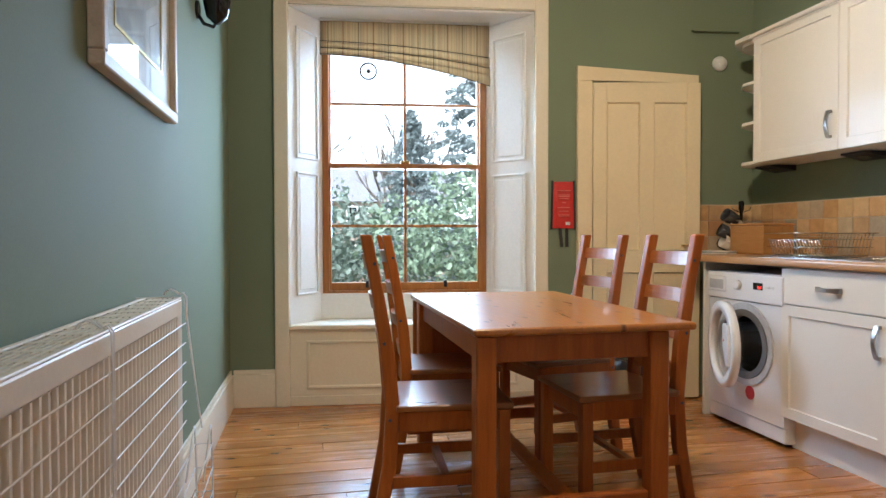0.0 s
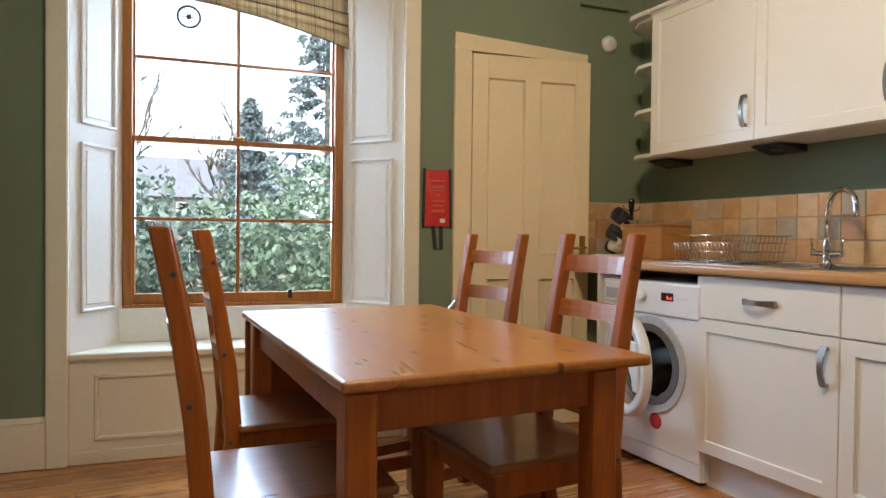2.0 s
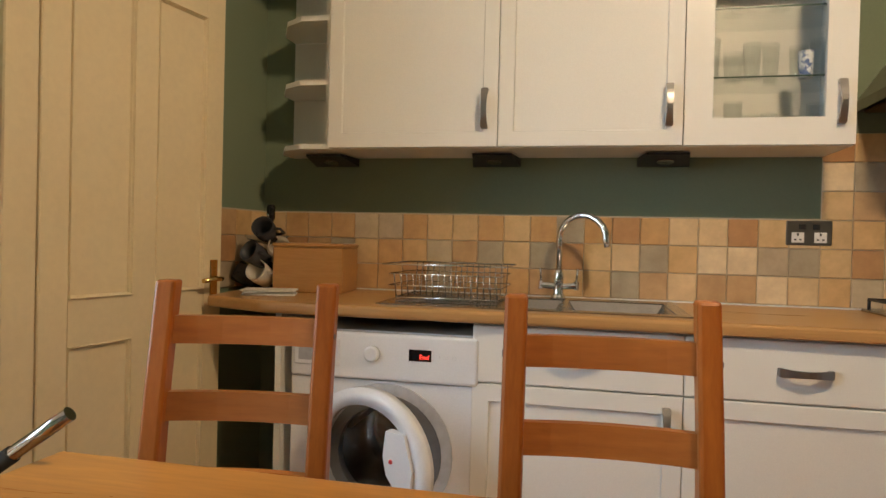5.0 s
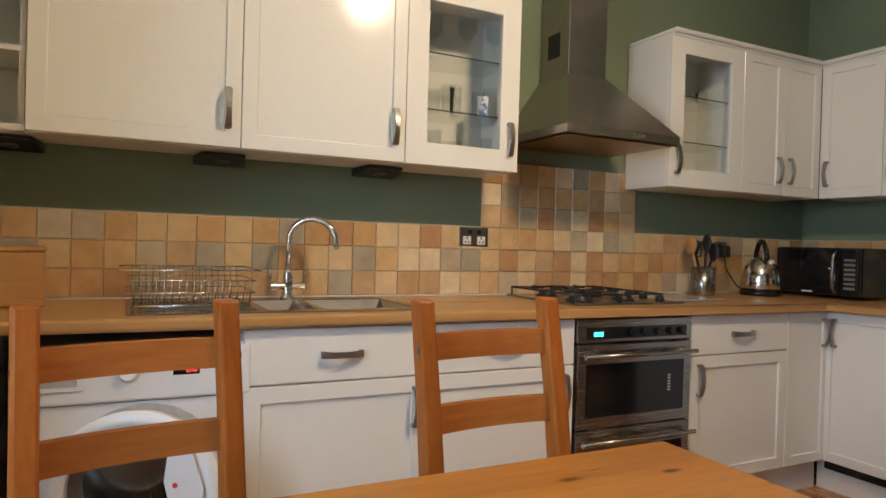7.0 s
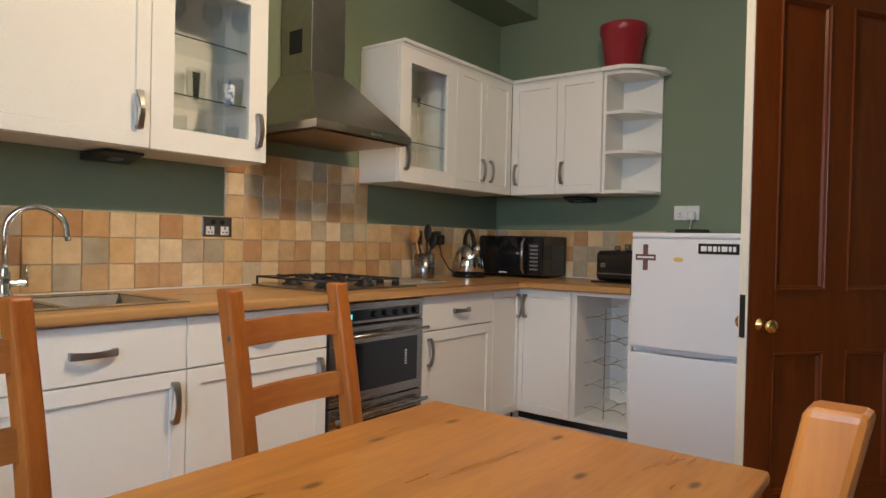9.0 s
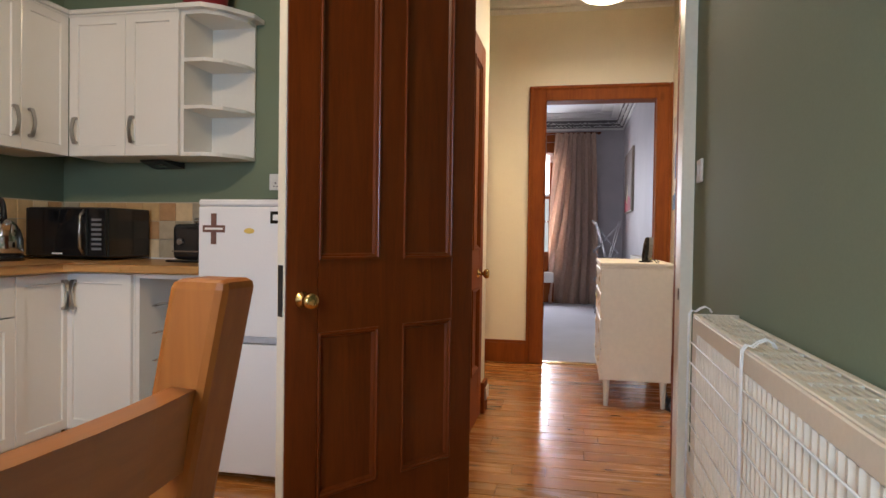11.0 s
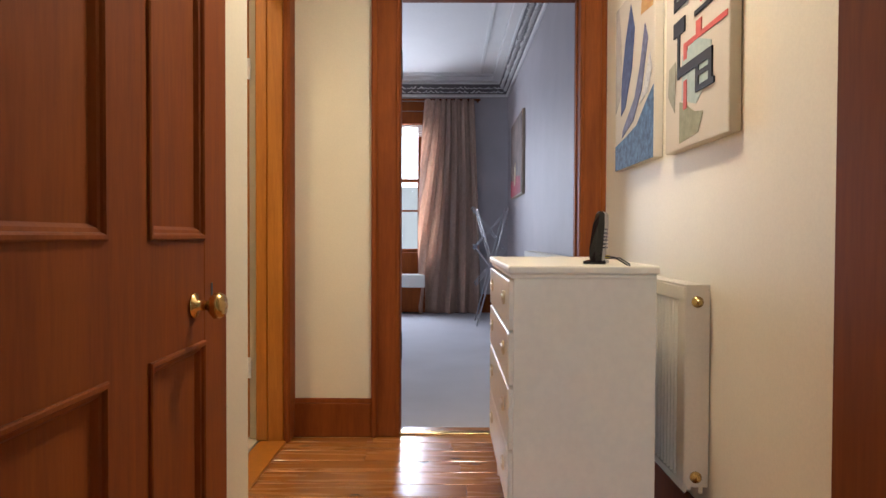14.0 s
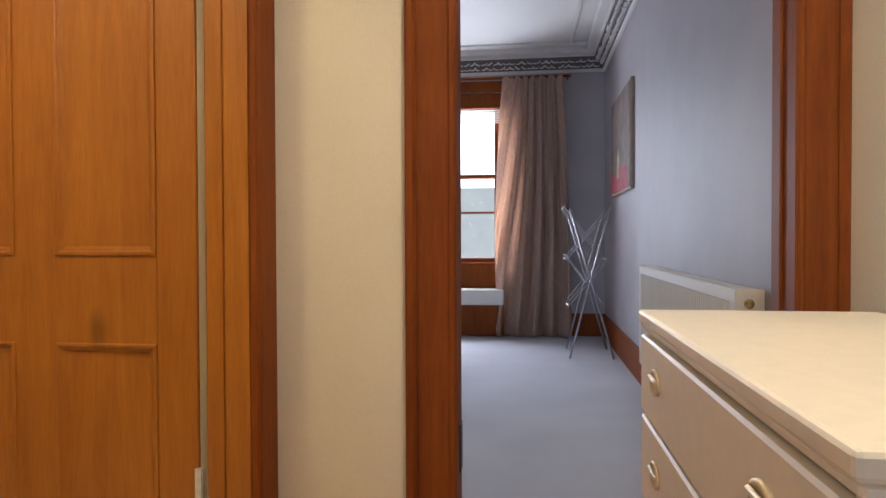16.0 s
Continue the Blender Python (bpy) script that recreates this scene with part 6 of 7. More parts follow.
def radiator(m, w, z0, z1, label, depth=0.10, flutes=0.033, valves=True):
    """A panel radiator with fluted front and grilled top; its back is at y = 0."""
    r = thing("radiator", m, label, "radiator")
    bm = bmesh.new()
    n = int(w / flutes)
    yf = -depth
    rows_ = []
    for i in range(n * 4 + 1):
        x = 0.06 + (w - 0.12) * i / (n * 4)
        y = yf + (0.0, 0.0, 0.010, 0.010)[i % 4]
        rows_.append((bm.verts.new((x, y, z0 + 0.03)), bm.verts.new((x, y, z1 - 0.05))))
    for p, q in zip(rows_, rows_[1:]):
        bm.faces.new((p[0], q[0], q[1], p[1]))
    for xa, xb in ((0, 0.06), (w - 0.06, w)):
        bm_box(bm, (xa, yf, z0 + 0.02), (xb, yf + 0.012, z1 - 0.03))
    bm_box(bm, (0, yf - 0.001, z1 - 0.052), (w, yf + 0.012, z1 - 0.004), 0.005)
    bm_box(bm, (0, yf - 0.001, z0), (w, yf + 0.012, z0 + 0.032), 0.005)
    bm_box(bm, (0.0, yf + 0.012, z0 + 0.01), (w, yf + 0.022, z1 - 0.01))
    part("panel", bm, M_RAD, r, "fluted radiator panel")
    box("back_panel", (0.0, -0.03, z0), (w, -0.018, z1 - 0.005), M_RAD, r)
    for x0, x1 in ((-0.004, -0.0006), (w + 0.0006, w + 0.004)):
        box("end_cover", (x0, yf + 0.002, z0 + 0.02), (x1, -0.004, z1), M_RAD, r)
    bm = bmesh.new()
    bm_box(bm, (0, yf, z1 - 0.006), (w, yf + 0.014, z1), 0.002)
    bm_box(bm, (0, -0.032, z1 - 0.006), (w, -0.018, z1), 0.002)
    span = -0.032 - (yf + 0.014)
    for i in range(1, 6):
        y = yf + 0.014 + span * i / 6
        bm_box(bm, (0.0, y - 0.0035, z1 - 0.007), (w, y + 0.0035, z1 - 0.002))
    k = max(4, int(w / 0.085))
    for i in range(k + 1):
        x = (w - 0.014) * i / k
        bm_box(bm, (x, yf + 0.014, z1 - 0.0065), (x + 0.014, -0.032, z1 - 0.0015))
    tagged(part("top_grille", bm, M_RAD, r), kind="stuff")
    if valves:
        for zz in (z0 + 0.05, z1 - 0.05):
            bm = bmesh.new()
            bm_lathe(bm, [(0.017, 0), (0.017, 0.006), (0.009, 0.01), (0.009, 0.02), (0.004, 0.022)], 16, pose(w + 0.004, -depth * 0.55, zz, 0, 90))
            part("plug", bm, M_BRASS, r, "small brass end plug")
    boxes("wall_bracket", [((w * 0.2, -0.02, z0 + 0.05), (w * 0.2 + 0.03, 0, z1 - 0.1)), ((w * 0.8, -0.02, z0 + 0.05), (w * 0.8 + 0.03, 0, z1 - 0.1))], M_RAD, r)
    return r


radiator(LW @ pose(on_left(1.12), 0, 0), 1.315, 0.22, 0.85, "ivory panel radiator with a wire airer hung over it", 0.125)
# wire airer hooked over the radiator
ra_ = thing("radiator_airer", LW @ pose(on_left(1.19), -0.125, 0), "white plastic-coated wire airer hooked on the radiator", "clothes airer")
M_WIRE = plain("white_coated_wire", (0.78, 0.77, 0.74), 0.35)
for i in range(10):
    z = 0.775 - i * 0.056
    bm = bmesh.new()
    bm_tube(bm, [(-0.065, -0.010, z), (1.245, -0.010, z)], 0.0021, 5)
    part("rail", bm, M_WIRE, ra_)
# curled double hooks over the front edge, each with its arm
for x in (-0.05, 0.55, 1.235):
    for dx in (-0.007, 0.007):
        bm = bmesh.new()
        loop = [(x + dx, 0.045, 0.857), (x + dx, 0.040, 0.867), (x + dx, 0.028, 0.873), (x + dx, 0.014, 0.867), (x + dx, 0.004, 0.858), (x + dx, -0.006, 0.862), (x + dx, -0.014, 0.850), (x + dx * 0.6, -0.0145, 0.80)]
        loop += [(x + dx * 0.6, -0.0145, 0.24)] if x < 1.2 else [(x + 0.012, -0.040, 0.56), (x + 0.014, -0.052, 0.47)]
        bm_tube(bm, loop, 0.0023, 6)
        part("hook", bm, M_WIRE, ra_)
# folded tray that hangs at the end
for k, y in enumerate((-0.030, -0.075)):
    bm = bmesh.new()
    bm_tube(bm, [(1.12, y, 0.36), (1.225, y, 0.455), (1.252, y, 0.475), (1.262, y, 0.455), (1.266, y - 0.004, 0.18), (1.25, y - 0.02, 0.10), (1.10, y - 0.03, 0.085)], 0.0026, 6)
    part("tray_wire", bm, M_WIRE, ra_)
for z in (0.42, 0.35, 0.28, 0.21, 0.14):
    bm = bmesh.new()
    bm_tube(bm, [(1.02, -0.028, z - 0.03), (1.262, -0.030, z), (1.264, -0.078, z), (1.02, -0.076, z - 0.03)], 0.0020, 5)
    part("tray_wire", bm, M_WIRE, ra_)

# ---- hall ----
# chest of drawers standing against the wall
ds = thing("chest_of_drawers", pose(-0.058, -1.99, 0, 0, 0, 90), "chalky white painted chest of drawers on short legs", "chest of drawers")
# local: x along the front (from the far end to the near end), y into the chest
CW, CDp, CH0, CH1 = 0.835, 0.42, 0.17, 0.885
panels("carcass_panel", [((0, 0.004, CH0), (0.022, CDp, CH1)), ((CW - 0.022, 0.004, CH0), (CW, CDp, CH1)), ((0.022, 0.02, CH0), (CW - 0.022, CDp, CH0 + 0.02)), ((0.022, CDp - 0.015, CH0), (CW - 0.022, CDp, CH1))], M_DRESSER, ds, 0.002)
bm = bmesh.new()
bm_box(bm, (-0.012, -0.012, CH1), (CW + 0.012, CDp + 0.008, CH1 + 0.025), 0.006, 2)
bm_box(bm, (-0.004, -0.004, CH1 - 0.014), (CW + 0.004, CDp, CH1), 0.004)
part("top", bm, M_DRESSER, ds, "scuffed white top with a moulded edge")
M_PULL = plain("pale_painted_brass", (0.70, 0.55, 0.33), 0.35)
zs = [CH0 + 0.004, 0.36, 0.55, 0.715, CH1 - 0.016]
for z0, z1 in zip(zs, zs[1:]):
    d = box("drawer", (0.012, -0.010, z0 + 0.004), (CW - 0.012, 0.30, z1 - 0.004), M_DRESSER, ds, 0.004)
    for x in (0.16, CW - 0.16):
        bm = bmesh.new()
        zc = (z0 + z1) / 2 + 0.01
        bm_lathe(bm, [(0.030, 0), (0.030, 0.004), (0.024, 0.006), (0.020, 0.002), (0.003, 0.001)], 24, pose(x, -0.010, zc, 90) @ Matrix.Diagonal((1.15, 0.75, 1, 1)))
        part("pull_ring", bm, M_PULL, d, "oval pale brass recessed pull")
        box("pull_bar", (x - 0.027, -0.020, zc + 0.002), (x + 0.027, -0.013, zc + 0.010), M_DRESSER, d, 0.002)
for x in (0.035, CW - 0.035):
    for y in (0.035, CDp - 0.04):
        bm = bmesh.new()
        bm_cyl(bm, (x, y, 0), (x, y, CH0), 0.013, 0.022, 14)
        part("leg", bm, M_DRESSER, ds)
# router with its lead
rt = thing("router", pose(-0.335, -1.28, 0.911, 0, 0, -20) @ Matrix.Diagonal((0.85, 1, 0.8, 1)), "black upright router with a vented back on the chest", "router")
bm = bmesh.new()
rows = []
for z, d, off in ((0.012, 0.030, 0.0), (0.05, 0.034, 0.0), (0.15, 0.030, -0.01), (0.19, 0.022, -0.015), (0.20, 0.012, -0.016)):
    rows.append([bm.verts.new((off + a * d, b * 0.062, z)) for a, b in ((-0.7, -0.8), (0.0, -1), (0.7, -0.8), (0.7, 0.8), (0.0, 1), (-0.7, 0.8))])
for p, q in zip(rows, rows[1:]):
    for k in range(6):
        bm.faces.new((p[k], p[(k + 1) % 6], q[(k + 1) % 6], q[k]))
bm.faces.new(rows[0][::-1])
bm.faces.new(rows[-1])
part("case", bm, M_BLACK, rt)
box("base", (-0.035, -0.05, 0), (0.045, 0.05, 0.012), M_BLACK, rt, 0.003)
for i in range(9):
    box("vent_rib", (-0.030, -0.045, 0.06 + i * 0.014), (-0.0225, 0.045, 0.065 + i * 0.014), M_RUBBER, rt)
boxes("indicator", [((0.0235, -0.012, 0.08), (0.0245, -0.008, 0.10))], glowing("blue_led", (0.1, 0.5, 0.9), 1.5), rt)
bm = bmesh.new()
bm_tube(bm, [(-0.03, 0.0, 0.02), (-0.08, 0.03, 0.025), (-0.12, 0.10, 0.006), (-0.13, 0.20, 0.005)], 0.0028, 6)
bm_tube(bm, [(-0.03, 0.02, 0.03), (-0.07, 0.08, 0.028), (-0.12, 0.16, 0.005)], 0.0028, 6)
part("lead", bm, M_RUBBER, rt)
box("yellow_plug", (-0.045, 0.01, 0.022), (-0.028, 0.022, 0.034), plain("yellow_connector", (0.6, 0.45, 0.05), 0.4), rt)

radiator(pose(-0.64, -2.15, 0, 0, 0, 90), 0.985, 0.24, 0.855, "white panel radiator on the hall wall", 0.075)
# cables in a tangle on the floor
cb = thing("cable_tangle", pose(-0.52, -1.22, 0), "tangle of black and grey cables on the floor", "cables")
rc_ = random.Random(5)
for k in range(5):
    pts = []
    for i in range(26):
        a = i * 0.55 + k
        pts.append((0.06 * math.cos(a) * (0.5 + rc_.random() * 0.7), 0.13 * math.sin(a * 0.83 + k) + rc_.uniform(-0.02, 0.02), 0.006 + 0.07 * rc_.random() * (i % 3 == 0)))
    bm = bmesh.new()
    bm_tube(bm, pts, 0.004, 5)
    part("cable", bm, M_RUBBER if k % 2 == 0 else plain("grey_cable", (0.25, 0.25, 0.26), 0.5), cb)
box("adaptor", (-0.03, 0.04, 0.0), (0.02, 0.10, 0.045), M_BLACK, cb, 0.004)
hs = socket("skirting_socket", pose(0.632, -0.88, 0.115, 0, 0, -90), "white double socket on the brown skirting", M_PLASTIC, 0.13, 0.075, white=True)

# two canvases
M_CANVAS = painted("canvas_ground", (0.62, 0.56, 0.46), 0.8, 500, 0.04, 0.3)


def canvas(y0, y1, z0, z1, label):
    """A stretched canvas on the hall wall; local x runs along it, z up, the face at y = -0.035."""
    c = thing("canvas_painting", pose(-0.64, y0, z0, 0, 0, 90), label, "painting")
    box("canvas", (0, -0.035, 0), (y1 - y0, -0.001, z1 - z0), M_CANVAS, c, 0.003)
    return c


def blot(name, outline, material, parent, k=0, y=-0.035, squash=0.625):
    bm = bmesh.new()
    outline = [(x * (0.91 if squash < 1 else 1.0), z * squash) for x, z in outline]
    vs = [bm.verts.new((x, y - 0.0012 - 0.0006 * k, z)) for x, z in outline]
    vb = [bm.verts.new((x, y + 0.001, z)) for x, z in outline]
    bm.faces.new(vs)
    bm.faces.new(vb[::-1])
    for i in range(len(vs)):
        j = (i + 1) % len(vs)
        bm.faces.new((vs[i], vb[i], vb[j], vs[j]))
    part(name, bm, material, parent)


def brushed(name, a, b, scale=30):
    n = Nodes(name, 0.7)
    g = n.noise(n.vector(), scale, 6.0, 0.7)
    n.colour(n.ramp(g, [(0.32, a), (0.66, b)]))
    n.bump(g, 0.4, 0.002)
    return n.mat


p1 = canvas(-2.13, -1.60, 1.28, 1.98, "canvas with blue sails and a textured blue sea")
w, h = 0.58, 1.12
blot("sea", [(0.002, 0.002), (w - 0.002, 0.002), (w - 0.002, 0.42), (w * 0.85, 0.36), (w * 0.6, 0.24), (w * 0.3, 0.20), (0.002, 0.17)], brushed("blue_sea_impasto", (0.015, 0.035, 0.10), (0.10, 0.20, 0.36)), p1, 1)
blot("sail", [(0.10, 0.36), (0.17, 0.40), (0.27, 0.62), (0.31, 0.86), (0.25, 1.04), (0.17, 0.84), (0.11, 0.60)], brushed("navy_sail", (0.03, 0.045, 0.13), (0.08, 0.11, 0.26)), p1, 2)
blot("sail", [(0.12, 0.21), (0.30, 0.28), (0.42, 0.44), (0.50, 0.72), (0.46, 0.82), (0.40, 0.60), (0.32, 0.42), (0.14, 0.26)], brushed("slate_sail", (0.10, 0.09, 0.16), (0.20, 0.22, 0.36)), p1, 3)
blot("spray", [(0.40, 0.36), (0.46, 0.46), (0.53, 0.62), (0.56, 0.52), (0.50, 0.40)], brushed("white_spray", (0.42, 0.42, 0.44), (0.72, 0.70, 0.66), 60), p1, 4)
blot("ochre_patch", [(0.40, 0.90), (0.56, 0.88), (0.57, 1.11), (0.43, 1.11)], brushed("ochre_paint", (0.42, 0.20, 0.05), (0.60, 0.36, 0.12)), p1, 1)
blot("grey_patch", [(0.002, 0.40), (0.09, 0.50), (0.10, 0.80), (0.05, 1.11), (0.002, 1.11)], brushed("stone_grey_paint", (0.40, 0.36, 0.32), (0.52, 0.47, 0.40)), p1, 1)
p2 = canvas(-1.475, -0.978, 1.272, 1.985, "abstract canvas with black bars and red lines")
blk, redp = plain("black_paint", (0.02, 0.02, 0.024), 0.6), plain("coral_red_paint", (0.60, 0.10, 0.08), 0.6)
blot("olive_patch", [(0.15, 0.03), (0.32, 0.05), (0.36, 0.14), (0.28, 0.16), (0.20, 0.22), (0.15, 0.24)], brushed("olive_paint", (0.24, 0.24, 0.13), (0.34, 0.33, 0.20)), p2, 1)
blot("olive_patch", [(0.03, 0.30), (0.10, 0.20), (0.11, 0.46), (0.04, 0.44)], brushed("olive_grey_paint", (0.28, 0.27, 0.19), (0.38, 0.36, 0.27)), p2, 1)
blot("aqua_patch", [(0.17, 0.24), (0.30, 0.19), (0.40, 0.28), (0.42, 0.44), (0.30, 0.50), (0.17, 0.46)], brushed("aqua_paint", (0.34, 0.44, 0.42), (0.46, 0.53, 0.48)), p2, 1)
blot("aqua_patch", [(0.10, 0.72), (0.22, 0.70), (0.26, 0.95), (0.12, 0.98)], brushed("pale_aqua_paint", (0.38, 0.45, 0.44), (0.50, 0.55, 0.50)), p2, 1)
BLACK_BARS = [(0.078, 0.448, 0.104, 0.570), (0.078, 0.545, 0.280, 0.566), (0.258, 0.448, 0.282, 0.60), (0.084, 0.448, 0.414, 0.474), (0.380, 0.385, 0.416, 0.470), (0.258, 0.380, 0.416, 0.394), (0.082, 0.362, 0.179, 0.410),
              (0.119, 0.223, 0.136, 0.370), (0.136, 0.226, 0.394, 0.256), (0.274, 0.152, 0.297, 0.235), (0.274, 0.150, 0.408, 0.168), (0.295, 0.195, 0.380, 0.209), (0.372, 0.160, 0.394, 0.253)]
RED_BARS = [(0.170, 0.308, 0.488, 0.324), (0.269, 0.308, 0.311, 0.362), (0.170, 0.272, 0.198, 0.324), (0.300, 0.487, 0.316, 0.62), (0.300, 0.409, 0.314, 0.435), (0.174, 0.119, 0.200, 0.207)]
for bars, paint, k in ((RED_BARS, redp, 2), (BLACK_BARS, blk, 3)):
    for n_, (u0, v0, u1, v1) in enumerate(bars):
        blot("painted_bar", [(u0, v0), (u1, v0), (u1, v1), (u0, v1)], paint, p2, k + 0.4 * n_, squash=1.0)

# round ceiling light of the hall
hl = thing("ceiling_light", pose(-0.04, -1.2, 2.58), "round white glass pendant ceiling light, lit", "ceiling light")
bm = bmesh.new()
bm_lathe(bm, [(0.165, 0.03), (0.168, 0.045), (0.05, 0.06), (0.02, 0.07)], 40)
part("rim", bm, M_PLASTIC, hl)
bm = bmesh.new()
bm_lathe(bm, [(0.162, 0.032), (0.158, 0.012), (0.12, -0.010), (0.06, -0.020), (0.004, -0.022)], 40)
p = part("diffuser", bm, glowing("lit_opal_glass", (1.0, 0.82, 0.58), 3.0), hl)
p.visible_shadow = False
bm = bmesh.new()
bm_tube(bm, [(0, 0, 0.06), (0, 0, CEIL - 2.58)], 0.006, 8)
part("rod", bm, M_PLASTIC, hl)
structure(boxes("hall_cornice", [((-0.64, YH, CEIL - 0.07), (0.92, YH + 0.06, CEIL)), ((-0.64, YH, CEIL - 0.12), (0.92, YH + 0.02, CEIL - 0.07))], M_CEIL, bev=0.01), "plain white hall cornice", "cornice")

# ---- bedroom ----
BXR, BYF, BCE = -0.645, -7.75, 3.02
structure(box("bedroom_floor", (-0.9, -7.9, -0.10), (4.0, YH - 0.06, -0.001), M_CARPET), "blue-grey fitted carpet", "carpet")
structure(box("bedroom_wall_right", (-0.95, -7.9, 0), (BXR, YH - 0.16, BCE + 0.1), M_GREY), "lilac-grey painted bedroom wall", "wall")
WX0, WX1, WZ0, WZ1 = 0.42, 1.55, 0.50, 2.62
structure(boxes("bedroom_wall_far", [((-0.95, BYF - 0.3, 0), (WX0, BYF, BCE + 0.1)), ((WX1, BYF - 0.3, 0), (4.0, BYF, BCE + 0.1)), ((WX0, BYF - 0.3, WZ1), (WX1, BYF, BCE + 0.1)), ((WX0, BYF - 0.3, 0), (WX1, BYF - 0.02, WZ0))], M_GREY), "grey painted bedroom window wall", "wall")
structure(box("bedroom_wall_left", (3.9, -7.9, 0), (4.1, YH, BCE + 0.1), M_GREY), "grey painted bedroom wall", "wall")
structure(box("bedroom_wall_near", (1.04, -2.80, 0), (4.0, YH - 0.16, BCE + 0.1), M_GREY), "grey painted bedroom wall", "wall")
structure(boxes("bedroom_wall_door", [((0.405, YH - 0.19, 0), (1.04, YH - 0.164, BCE)), ((-0.6, YH - 0.19, 2.23), (0.405, YH - 0.164, BCE))], M_GREY), "grey painted wall round the bedroom door", "wall")
structure(box("bedroom_ceiling", (-0.95, -7.9, BCE), (4.0, YH - 0.15, BCE + 0.12), M_CEIL), "white bedroom ceiling", "ceiling")
structure(boxes("bedroom_baseboard", [((BXR, BYF + 0.03, 0), (BXR + 0.022, YH - 0.2, 0.24)), ((BXR, BYF, 0), (WX0, BYF + 0.022, 0.24))], M_FRAME, bev=0.004), "dark brown bedroom skirting board", "skirting board")
# ornate plaster cornice: stepped mouldings with a pierced leaf band
co = structure(thing("cornice", pose(0, 0, 0), "ornate white plaster cornice with a pierced leaf band", "cornice"))
boxes("moulding", [((BXR, BYF, 2.80), (4.0, BYF + 0.03, 2.835)), ((BXR, BYF, 2.94), (4.0, BYF + 0.14, 2.97)), ((BXR, BYF, 2.97), (4.0, BYF + 0.22, BCE)), ((BXR, BYF + 0.36, BCE - 0.02), (4.0, BYF + 0.40, BCE))], M_CEIL, co, 0.006)
boxes("moulding", [((BXR, BYF + 0.03, 2.80), (BXR + 0.03, YH - 0.2, 2.835)), ((BXR, BYF + 0.14, 2.94), (BXR + 0.14, YH - 0.2, 2.97)), ((BXR, BYF + 0.22, 2.97), (BXR + 0.22, YH - 0.2, BCE)), ((BXR + 0.36, BYF + 0.4, BCE - 0.02), (BXR + 0.40, YH - 0.2, BCE))], M_CEIL, co, 0.006)
# dark sheet behind the leaves: the shade in the pierced holes, as colour
M_SHADE = painted("shaded_plaster_ground", (0.16, 0.15, 0.15), 0.9, 80, 0.1, 0.1)
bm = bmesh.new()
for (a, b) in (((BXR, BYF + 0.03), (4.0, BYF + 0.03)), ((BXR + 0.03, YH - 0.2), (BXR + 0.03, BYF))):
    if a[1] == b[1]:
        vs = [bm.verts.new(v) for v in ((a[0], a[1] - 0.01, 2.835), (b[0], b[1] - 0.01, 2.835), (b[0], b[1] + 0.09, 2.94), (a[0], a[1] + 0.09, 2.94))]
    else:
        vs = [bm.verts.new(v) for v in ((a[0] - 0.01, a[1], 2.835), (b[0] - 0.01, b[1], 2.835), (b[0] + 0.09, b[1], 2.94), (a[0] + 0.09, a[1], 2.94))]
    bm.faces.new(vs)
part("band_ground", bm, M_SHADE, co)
rl = random.Random(3)
bm = bmesh.new()
def leafblob(bm, m):
    n = 7
    vs = [bm.verts.new(m @ Vector((0.039 * math.cos(k * 2 * math.pi / n) * (1 + 0.4 * math.sin(3 * k)), 0.026 * math.sin(k * 2 * math.pi / n), 0.012))) for k in range(n)]
    c = bm.verts.new(m @ Vector((0, 0, 0.024)))
    base = [bm.verts.new(m @ Vector((0.041 * math.cos(k * 2 * math.pi / n) * (1 + 0.4 * math.sin(3 * k)), 0.028 * math.sin(k * 2 * math.pi / n), -0.004))) for k in range(n)]
    for k in range(n):
        bm.faces.new((vs[k], vs[(k + 1) % n], c))
        bm.faces.new((base[k], base[(k + 1) % n], vs[(k + 1) % n], vs[k]))


x = BXR + 0.1
while x < 2.2:
    for q in (0.3, 0.7):
        leafblob(bm, Matrix.Translation((x + rl.uniform(-0.01, 0.01), BYF + 0.02 + 0.10 * q, 2.835 + 0.105 * q)) @ Euler((radians(136), 0, rl.uniform(-0.9, 0.9))).to_matrix().to_4x4())
    x += 0.062
y = BYF + 0.16
while y < YH - 0.3:
    for q in (0.3, 0.7):
        leafblob(bm, Matrix.Translation((BXR + 0.02 + 0.10 * q, y + rl.uniform(-0.01, 0.01), 2.835 + 0.105 * q)) @ Euler((radians(136), 0, radians(-90) + rl.uniform(-0.9, 0.9))).to_matrix().to_4x4())
    y += 0.062
tagged(part("leaf_ornament", bm, M_CEIL, co), kind="stuff")

# sash window with dark wood surround
bw = structure(thing("window_2", pose(WX0, BYF, 0), "tall sash window with dark wooden surround", "window"))
ww = WX1 - WX0
boxes("window_frame", [((0, -0.16, WZ0), (0.07, -0.06, WZ1)), ((ww - 0.07, -0.16, WZ0), (ww, -0.06, WZ1)), ((0, -0.16, 2.46), (ww, -0.02, WZ1)), ((0, -0.16, WZ0), (ww, -0.02, 0.78))], M_FRAME, bw, 0.005)
boxes("blind_slats", [((0.05, -0.055, 2.30 + k * 0.022), (ww - 0.05, -0.035, 2.312 + k * 0.022)) for k in range(7)], M_SHUTTER, bw)
